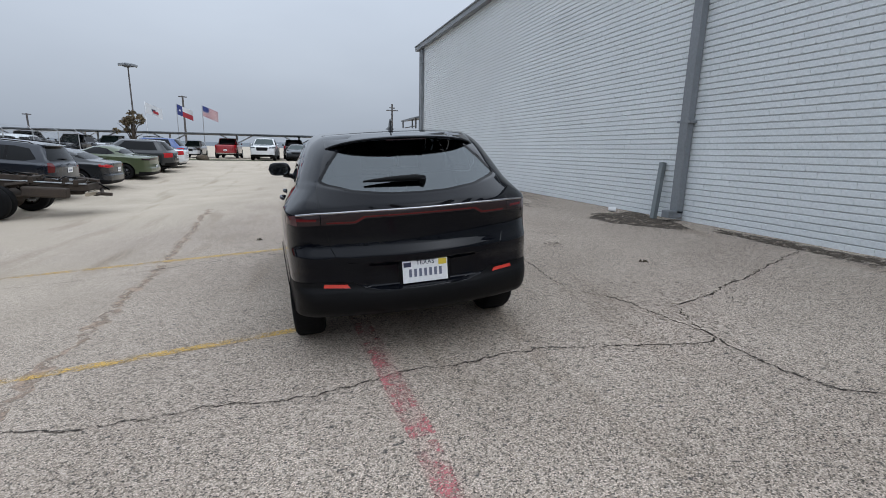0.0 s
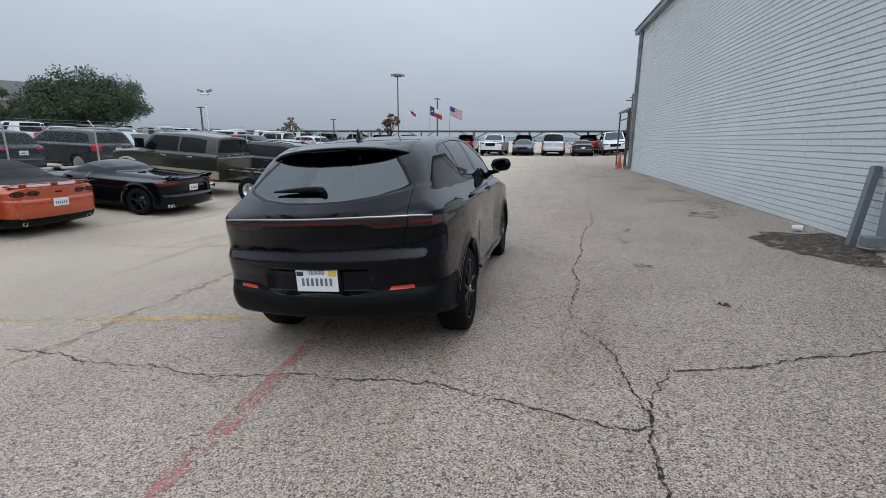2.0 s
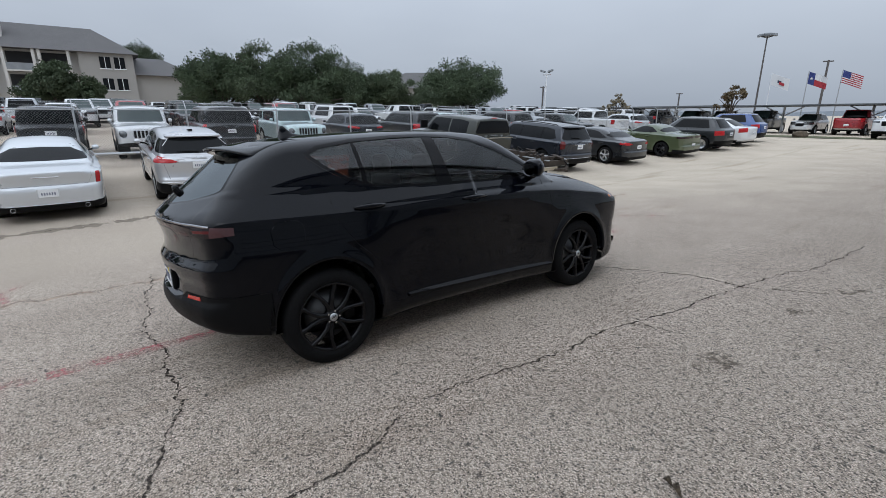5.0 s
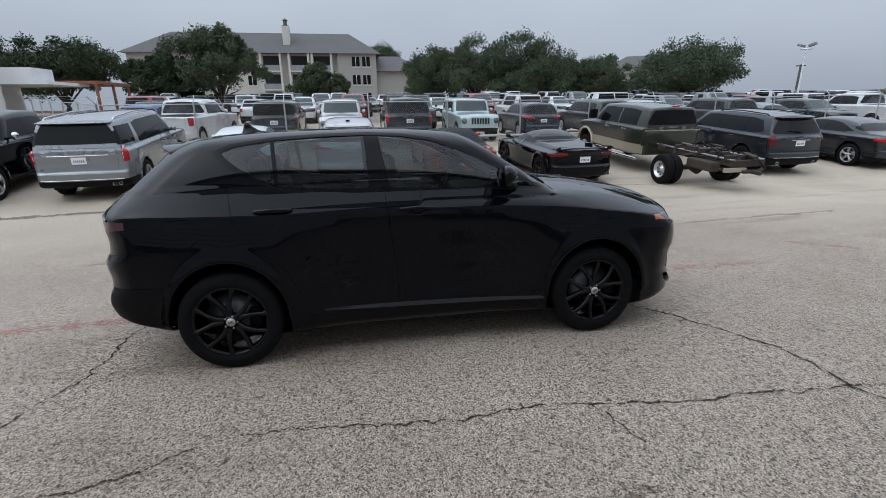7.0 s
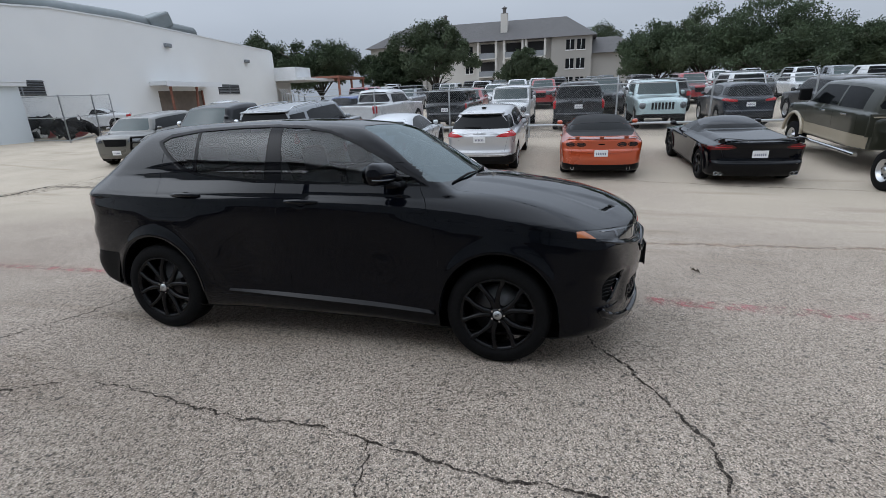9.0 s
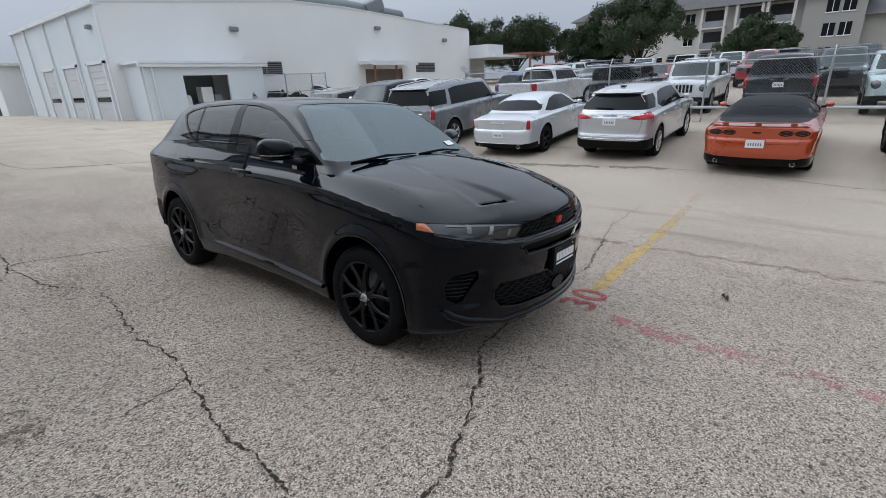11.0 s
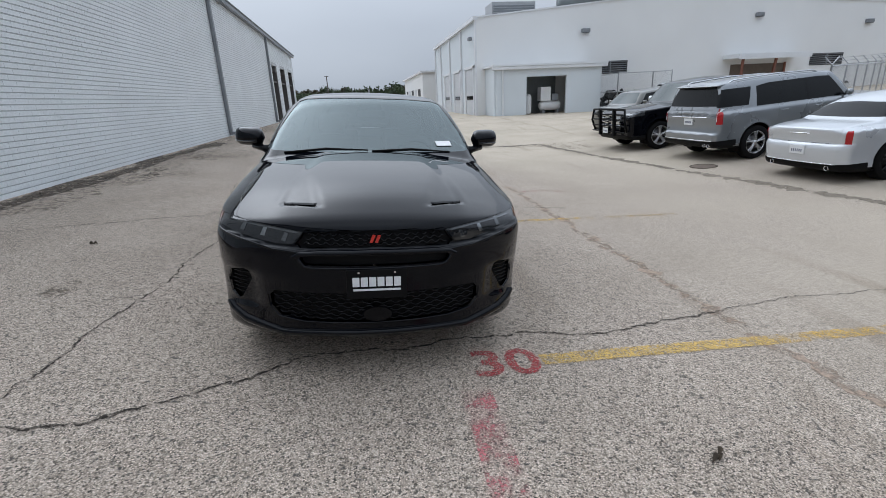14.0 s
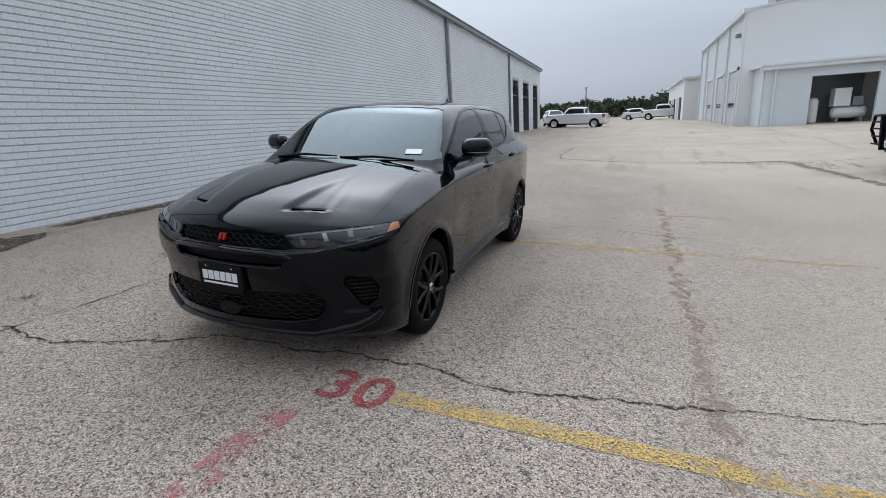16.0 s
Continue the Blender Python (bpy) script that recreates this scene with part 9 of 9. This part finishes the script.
def flag(deg, kind):
    x, y = at_bearing(deg, 58, 2.8, -3.8)
    z = ground_z(x, y)
    label = {"lone": "blue, white and red state flag with one star on a pole", "stripes": "striped red and white national flag with blue canton", "plain": "white flag with a dark emblem on a pole"}[kind]
    f = thing("flag", label, "flag", "flags over the lot", pose(x, y, z))
    top = 5.45
    part("flagpole", tube((0, 0, 0), (0, 0, top), 0.05, 0.03, 8), TRIM_WHITE if kind == "plain" else GALV, f)
    at = flag_cloth(1.45, 1.05, deg)

    def piece(name, mat_, *uv, lift=0.0):
        b = cloth_cells(at, *uv)
        o = part(name, b, mat_, f, shade=True)
        o.matrix_local = pose(0.05, -lift, top - 0.05, 0, 0, 8)
        return o

    if kind == "stripes":
        for k in range(13):
            piece("stripe", CLOTH_W if k % 2 else CLOTH_R, 0.4 if k < 7 else 0.0, 1.0, k / 13, (k + 1) / 13)
        piece("canton", CLOTH_B, 0.0, 0.4, 0.0, 7 / 13)
    elif kind == "lone":
        piece("hoist_band", CLOTH_B, 0.0, 0.34, 0.0, 1.0)
        piece("upper_band", CLOTH_W, 0.34, 1.0, 0.0, 0.5)
        piece("lower_band", CLOTH_R, 0.34, 1.0, 0.5, 1.0)
        for sg in (-0.03, 0.03):
            st = [(0.25 + 0.15 * (1 if k % 2 == 0 else 0.42) * math.sin(k * math.pi / 5), -0.62 + 0.15 * (1 if k % 2 == 0 else 0.42) * math.cos(k * math.pi / 5)) for k in range(10)]
            o = part("star", slab(st, sg * 1.2, sg * 1.2 + 0.004, "y"), CLOTH_W, f)
            o.matrix_local = pose(0.05, 0, top - 0.05, 0, 0, 8)
    else:
        piece("cloth", CLOTH_W, 0.0, 1.0, 0.0, 1.0)
        piece("emblem", INK, 0.36, 0.60, 0.40, 0.62, lift=0.03)
        piece("emblem", CLOTH_R, 0.46, 0.78, 0.50, 0.74, lift=0.035)


flag(18.9, "plain")
flag(16.1, "lone")
flag(13.7, "stripes")


def carport(x0, x1, y, z_roof, depth, n):
    c = thing("carport_canopy", "long low dark carport roof on white branching posts", "carport", "carports north of the lot", None)
    part("canopy_roof", box((x0, y - depth / 2, z_roof), (x1, y + depth / 2, z_roof + 0.11), None, 0.02), surface("dark_canopy_sheet", (0.10, 0.11, 0.12), 0.6, vary=0.2, size=1.0), c)
    for k in range(n):
        x = x0 + (k + 0.5) * (x1 - x0) / n
        g = ground_z(x, y)
        part("post", tube((x, y, g), (x, y, z_roof), 0.09, None, 8), TRIM_WHITE, c)
        for s in (-1, 1):
            part("brace", tube((x, y, z_roof - 0.8), (x + s * 1.5, y, z_roof), 0.05, None, 6), TRIM_WHITE, c)


carport(-52, 14, 47, 2.55, 5.5, 11)
carport(-60, -24, 66, 3.0, 5.5, 6)

# kerb and verge at the north end of the lane
vg = ground_patch("verge_grass", -9.5, 38.5, 6.5, 1.8, GRASS, 0.03, 2.0, "dry grass verge with a kerb at the lane end", "grass")
rk = bmesh.new()
bmesh.ops.create_icosphere(rk, subdivisions=3, radius=0.5)
for v in rk.verts:
    v.co *= 1 + 0.3 * noise.noise(v.co * 3)
    v.co.z *= 0.6
tagged(part("boulder", rk, MUD, None, "", True), "dark boulder on the grass verge", "rock").matrix_world = pose(-8.5, 37.5, ground_z(-8.5, 37.5) + 0.15)

# ---- trees ----
LEAF_A = surface("dark_oak_leaves", (0.058, 0.088, 0.042), 0.8, vary=0.4, size=0.45, fine=0.35, grain=9)
LEAF_B = surface("grey_green_oak_leaves", (0.078, 0.108, 0.056), 0.8, vary=0.4, size=0.45, fine=0.35, grain=9)
LEAF_T = surface("pale_tan_leaves", (0.26, 0.22, 0.15), 0.8, vary=0.4, size=0.4, fine=0.3, grain=9)
LEAF_F = surface("drab_scrub_leaves", (0.105, 0.095, 0.060), 0.9, vary=0.5, size=3.0, fine=0.3, grain=6)
LEAF_C = surface("rusty_autumn_leaves", (0.15, 0.110, 0.058), 0.7, vary=0.5, size=0.8, fine=0.35, grain=9)


def tree(x, y, h, spread, material, seed, label, leaf=0.30, clumps=44, per=60, trunk_f=0.13, name="oak_tree", z=None):
    """A tapered trunk, forked limbs and a crown of many small leaf cards in uneven clumps."""
    rs = random.Random(seed)
    z = ground_z(x, y) if z is None else z
    t = thing(name, label, "tree", "trees", pose(x, y, z))
    th = h * trunk_f
    bm = bmesh.new()
    sweep([(0, 0, 0), (0.05 * h * rs.uniform(-1, 1), 0.02 * h, th * 0.6), (0, 0, th), (0, 0, h * 0.7)], [h * 0.032, h * 0.025, h * 0.022, h * 0.008], 9, bm)
    ends = []
    for k in range(11):
        a = k * 2.4 + rs.random()
        r = spread * rs.uniform(0.35, 0.8)
        e = (r * math.cos(a), r * math.sin(a), th + (h - th) * rs.uniform(0.15, 0.75))
        mid = (e[0] * 0.5, e[1] * 0.5, th + (e[2] - th) * 0.7)
        sweep([(0, 0, th * rs.uniform(0.75, 1.1)), mid, e], [h * 0.013, h * 0.009, h * 0.003], 6, bm)
        ends.append(e)
    part("trunk", bm, BARK, t, shade=True)
    verts, faces = [], []
    lobes = []
    for k in range(3 + clumps // 18):
        a = k * 2.4 + rs.uniform(-0.5, 0.5)
        r = spread * rs.uniform(0.25, 0.66) * (0.3 if k == 0 else 1)
        top_ = h * (0.92 if k == 0 else rs.uniform(0.62, 0.95) - 0.22 * r / spread)
        size = spread * rs.uniform(0.32, 0.48) * (1.15 if k == 0 else 1)
        tall_ = min(size * rs.uniform(0.55, 0.85), (top_ - th * 0.8) / 2)
        lobes.append((r * math.cos(a), r * math.sin(a), top_ - tall_, size, tall_))
    for k in range(clumps):
        lx, ly, lz, size, tall_ = lobes[k % len(lobes)]
        a, v = rs.uniform(0, math.tau), rs.uniform(-0.75, 1)
        u = math.sqrt(max(0.0, 1 - v * v)) * rs.uniform(0.75, 1.02)
        cx, cy, cz = lx + size * u * math.cos(a), ly + size * u * math.sin(a), lz + tall_ * v * rs.uniform(0.8, 1.0)
        cr = spread * rs.uniform(0.10, 0.20)
        for q in range(per):
            d = Vector((rs.gauss(0, 1), rs.gauss(0, 1), rs.gauss(0, 0.6))).normalized() * cr * rs.uniform(0.1, 1.0) ** 0.6
            c = Vector((cx, cy, cz)) + d
            s = leaf * rs.uniform(0.55, 1.5)
            p1 = Vector((rs.gauss(0, 1), rs.gauss(0, 1), rs.gauss(0, 1))).normalized()
            p2 = p1.orthogonal().normalized()
            p2 = (p2 + p1.cross(p2) * rs.uniform(-1, 1)).normalized()
            n0 = len(verts)
            verts += [tuple(c - p1 * s), tuple(c + p2 * s * 0.55), tuple(c + p1 * s), tuple(c - p2 * s * 0.55)]
            faces.append((n0, n0 + 1, n0 + 2, n0 + 3))
    me = bpy.data.meshes.new("crown")
    me.from_pydata(verts, [], faces)
    me.materials.append(material)
    cr_ = new("crown", me)
    cr_.parent = t
    return t


OAK = "broad dark green live oak behind the car lot"
for k, (deg, dist, h, sp, mat_, cx_, cy_) in enumerate((
    (51.0, 78, 8.6, 7.6, LEAF_A, 2.8, -3.8), (59.5, 82, 7.2, 5.5, LEAF_B, 2.8, -3.8), (63.5, 80, 8.0, 6.0, LEAF_A, 2.8, -3.8), (68.0, 72, 9.6, 6.5, LEAF_A, 2.8, -3.8),
    (72.5, 74, 9.8, 6.5, LEAF_B, 2.8, -3.8), (77.0, 74, 8.6, 5.8, LEAF_A, 2.8, -3.8), (80.5, 80, 7.6, 4.5, LEAF_B, 3.9, -0.4), (93.5, 70, 5.8, 3.6, LEAF_B, 3.9, -0.4),
    (103.6, 66, 9.6, 5.8, LEAF_B, 3.9, -0.4), (108.6, 68, 6.4, 4.3, LEAF_A, 3.9, -0.4), (117.0, 70, 8.6, 6.0, LEAF_A, 3.9, -0.4), (122.5, 74, 9.0, 5.5, LEAF_B, 3.9, -0.4),
    (127.5, 78, 8.8, 5.5, LEAF_A, 3.9, -0.4), (133, 80, 8.6, 6.0, LEAF_A, 3.9, -0.4), (90.0, 120, 15.0, 7.0, LEAF_B, 3.9, -0.4), (86.5, 122, 14.5, 7.0, LEAF_B, 3.9, -0.4), (94.5, 125, 16.5, 5.0, LEAF_C, 3.9, -0.4))):
    x, y = at_bearing(deg, dist, cx_, cy_)
    tree(x, y, h * 1.04, sp * (1.24 if cy_ < -1 else 1.12), mat_, 20 + k, OAK if mat_ is not LEAF_C else "rust-coloured tree behind the apartment roof", 0.12, 150, 320, 0.08)
for deg, dist, h, sp, mat_, k in ((21.4, 44, 3.9, 1.2, LEAF_C, 70), (32.5, 52, 3.6, 1.4, LEAF_T, 71)):
    x, y = at_bearing(deg, dist, 2.8, -3.8)
    tree(x, y, h, sp, mat_, k, "slender young tree with thin brownish leaves by the fence", 0.075, 36, 44, 0.35, "young_tree")
# distant woods to the south and a low far ridge to the north
for k in range(16):
    x, y = at_bearing(-171 - k * 1.35, 150 + 12 * (k % 3), -2, 4)
    tree(x, y, 4.4 + 0.6 * ((k * 7) % 4), 8.5, LEAF_F if k % 3 else LEAF_B, 100 + k, "scrubby brownish green roadside tree far to the south", 0.34, 44, 90, 0.10, "roadside_tree")
bm = bmesh.new()
prev = None
for k in range(61):
    a = radians(-30 + k * 2.0)
    x, y = -900 * math.sin(a), 900 * math.cos(a)
    h = 9 + 5 * noise.noise((k * 0.22, 1, 1))
    cur = (bm.verts.new((x, y, -5)), bm.verts.new((x * 1.05, y * 1.05, h)))
    if prev:
        bm.faces.new((prev[0], cur[0], cur[1], prev[1]))
    prev = cur
tagged(part("backdrop_ridge", bm, surface("hazy_far_ridge", (0.16, 0.18, 0.20), 1.0)), "low hazy ridge on the far horizon", "hills", "", "structure")


# ---- apartment house ----
def apartments():
    x0, zg = -96.0, 1.7
    a = thing("apartment_house", "three-storey taupe apartment house with grey shingle roof and balconies", "building", "", pose(x0, 0, zg) @ Matrix.Diagonal((1, 1, 1.12, 1)))
    y0, y1 = -40.0, 5.0
    part("wall", box((-14, y0, -0.5), (0, y0 + 12, 9.0)), APT_WALL, a)
    part("wall", box((-14, y0 + 12, -0.5), (-1.5, -2.5, 9.0)), APT_LIGHT, a)
    part("wall", box((-14, -2.5, -0.5), (0.2, y1, 9.2)), APT_WALL, a)
    part("wing_wall", box((-14, y1, -0.5), (-1.0, y1 + 9.5, 6.2)), APT_WALL, a)
    bm = bmesh.new()
    e = 0.9
    v = [bm.verts.new(c) for c in ((e, y0 - e, 9.0), (e, y1 + e, 9.0), (-14 - e, y1 + e, 9.0), (-14 - e, y0 - e, 9.0), (-7, y0 + 6, 13.0), (-7, y1 - 5, 13.0))]
    for f in ((0, 1, 5, 4), (1, 2, 5), (2, 3, 4, 5), (3, 0, 4), (3, 2, 1, 0)):
        bm.faces.new([v[k] for k in f])
    part("roof", bm, ROOF_SHINGLE, a)
    bm = bmesh.new()
    v = [bm.verts.new(c) for c in ((0, y1, 6.2), (0, y1 + 10.5, 6.2), (-15, y1 + 10.5, 6.2), (-15, y1, 6.2), (-7, y1, 9.2), (-7, y1 + 5, 9.2))]
    for f in ((0, 1, 5, 4), (1, 2, 5), (2, 3, 4, 5), (3, 2, 1, 0)):
        bm.faces.new([v[k] for k in f])
    part("wing_roof", bm, ROOF_SHINGLE, a)
    for y, xx, zt in ((-12.0, -3.0, 13.6), (-24.9, -6.0, 13.4)):
        c = part("chimney", box((xx - 0.9, y - 0.65, 9.5), (xx + 0.9, y + 0.65, zt)), APT_LIGHT if y > -23 else APT_WALL, a)
        part("chimney_cap", lathe([(0.7, zt), (0.75, zt + 0.1), (0.35, zt + 0.2), (0.35, zt + 0.9), (0.6, zt + 0.95), (0.0, zt + 1.3)], 8, "z"), ROOF_SHINGLE, c).location = (xx, y, 0)
    for fl in range(3):
        z = 0.9 + fl * 3.0
        for y, xf in ((-36, 0), (-31, 0), (-26.5, -1.5), (-19.0, -1.5), (1.0, 0.2), (-1.0 + 4.0, 0.2)):
            w = part("window", box((xf - 0.02, y - 0.75, z), (xf + 0.06, y + 0.75, z + 1.6)), GLASS_FAR, a)
            part("window_frame", box((xf, y - 0.04, z), (xf + 0.1, y + 0.04, z + 1.6)), TRIM_WHITE, w)
            part("window_sill", box((xf, y - 0.85, z - 0.12), (xf + 0.12, y + 0.85, z)), TRIM_WHITE, w)
        for yb in (-15.0, -9.8, -5.5):
            b = part("balcony", box((-1.6, yb - 1.9, z - 0.9), (0.6, yb + 1.9, z - 0.7)), APT_LIGHT, a)
            # flat dark sheet on the wall, painted as the balcony's shade
            part("recess_shade_sheet", box((-1.52, yb - 1.6, z - 0.7), (-1.44, yb + 1.6, z + 1.8)), DARK_HOLE, b)
            for s in (-1, 1):
                part("balcony_post", box((0.3, yb + s * 1.8 - 0.2, z - 0.7), (0.6, yb + s * 1.8 + 0.2, z + 2.1)), APT_LIGHT, b)
            part("balcony_rail", box((0.45, yb - 1.8, z - 0.7), (0.55, yb + 1.8, z + 0.2)), APT_LIGHT if fl == 0 else TRIM_GREY, b)
    far = thing("apartment_house", "distant taupe house roof behind the oaks", "building", "", pose(*at_bearing(55.5, 120, 2.8, -3.8), 1.7, 0, 0, 55))
    part("wall", box((-9, -7, -0.5), (9, 7, 6.2)), APT_WALL, far)
    bm = bmesh.new()
    v = [bm.verts.new(c) for c in ((-10, -8, 6.2), (10, -8, 6.2), (10, 8, 6.2), (-10, 8, 6.2), (-4, 0, 10.2), (4, 0, 10.2))]
    for f in ((0, 1, 5, 4), (1, 2, 5), (2, 3, 4, 5), (3, 0, 4), (3, 2, 1, 0)):
        bm.faces.new([v[k] for k in f])
    part("roof", bm, ROOF_SHINGLE, far)


apartments()

# ---- vehicles on the lot ----
main_car = crossover()
main_car.matrix_world = pose(0.012, 0, 0, 0, -3.72, 0)
nearest_row()
stripped_truck()


def storage_rows():
    """Stock cars behind the fence, at the north end and to the south, as copies of a few kinds."""
    kinds = {}
    specs = dict(suv=(SUV, "parked_suv", "suv"), mid=(MID, "parked_suv", "large suv"), big=(BIG, "parked_suv", "full-size suv"), sedan=(SEDAN, "parked_sedan", "sedan"), pickup=(PICKUP, "pickup_truck", "pickup truck"), jeep=(JEEP, "off_road_car", "boxy off-road car"), van=(VAN, "parked_van", "van"))
    words = dict(white=WHITE, black=CHARCOAL, silver=SILVER, grey=GREY, red=RED_CAR, navy=NAVY, ice=ICE, blue=BLUE)
    names = dict(ice="pale blue", navy="dark navy", grey="steel grey")

    def stand(kind, colour, x, y, heading, where, near=False):
        key = kind, colour, near
        m = on_ground(x, y, heading)
        if key not in kinds:
            s, nm, word = specs[kind]
            said = nm, f"{names.get(colour, colour)} {word} {where}", "car", s, words[colour], RIM_SILVER, "stock cars in the lot"
            kinds[key] = street_car(*said, 14, 36, "far")[0] if near else plain_car(*said)
            kinds[key].matrix_world = m
            return kinds[key]
        c = copy_thing(kinds[key], m)
        c["label"] = f"{names.get(colour, colour)} {specs[kind][2]} {where}"
        return c

    back = "parked behind the chain-link fence"
    first = (("pickup", "white", -7.2, 84), ("jeep", "black", -3.6, 90), ("jeep", "white", -0.9, -90), ("big", "black", 2.0, 90), ("jeep", "ice", 5.1, -90), ("suv", "navy", 8.2, 90), ("mid", "black", 11.6, 90), ("suv", "ice", 15.0, -90), ("mid", "black", 18.4, 90), ("sedan", "grey", 21.4, 90), ("suv", "black", 24.6, -90), ("pickup", "white", 28.0, 90), ("suv", "silver", 31.4, 90))
    for k, (kind, col, y, hd) in enumerate(first):
        stand(kind, col, -18.9 - 0.3 * (k % 2), y, hd, back, True)
    rs = random.Random(5)
    pool = ("suv", "pickup", "mid", "sedan", "big", "suv", "jeep", "pickup")
    cols_ = ("white", "white", "black", "silver", "grey", "white", "navy", "red", "black", "white")
    for r, x in enumerate((-26.5, -33.0, -40.5, -47.5, -55.0)):
        y = -12.0 - 2 * r
        while y < 46 + 3 * r:
            if rs.random() < 0.93:
                stand(rs.choice(pool), rs.choice(cols_), x + rs.uniform(-0.4, 0.4), y, rs.choice((90, -90)) + rs.uniform(-2, 2), back)
            y += 3.1 + rs.uniform(0, 0.4) + (4.5 if rs.random() < 0.06 else 0)
    for kind, col, x, y, hd in (("sedan", "white", -21.4, -29.2, -131), ("suv", "blue", -22.0, -9.8, 80), ("sedan", "silver", -27.0, -22.5, 80)):
        stand(kind, col, x, y, hd, "parked near the shop yard", True)
    north = "parked at the north end of the lane"
    for kind, col, x, y, hd in (("pickup", "white", -3.9, 40.6, 178), ("sedan", "black", -1.2, 41.0, 180), ("van", "silver", 1.45, 41.5, 2), ("sedan", "black", 4.15, 41.5, 0), ("van", "white", 6.8, 41.0, 180)):
        stand(kind, col, x, y, hd, north, True)
    x = -40.0
    while x < 12:
        stand(rs.choice(("pickup", "suv", "big", "pickup")), rs.choice(cols_), x, 47 + rs.uniform(-0.5, 0.5), rs.choice((0, 180)), "parked under the carport canopy")
        x += 3.0 + rs.uniform(0, 0.5)
    south = "parked on the far south lot"
    for kind, col, x, y, hd in (("pickup", "white", 3.2, -43.5, -97), ("suv", "silver", 5.9, -47.5, 20), ("pickup", "white", -5.6, -66, 80), ("sedan", "black", -9.5, -64.0, 85), ("suv", "white", -2.5, -72, 80)):
        stand(kind, col, x, y, hd, south, True)


storage_rows()

# the bricks of the wall that are nearest to the camera's way
for y, z0 in near_bricks:
    o = new("brick", brick_me)
    o.parent = wall_brick
    o.matrix_local = Matrix.Translation((wall_x(y), y, z0))
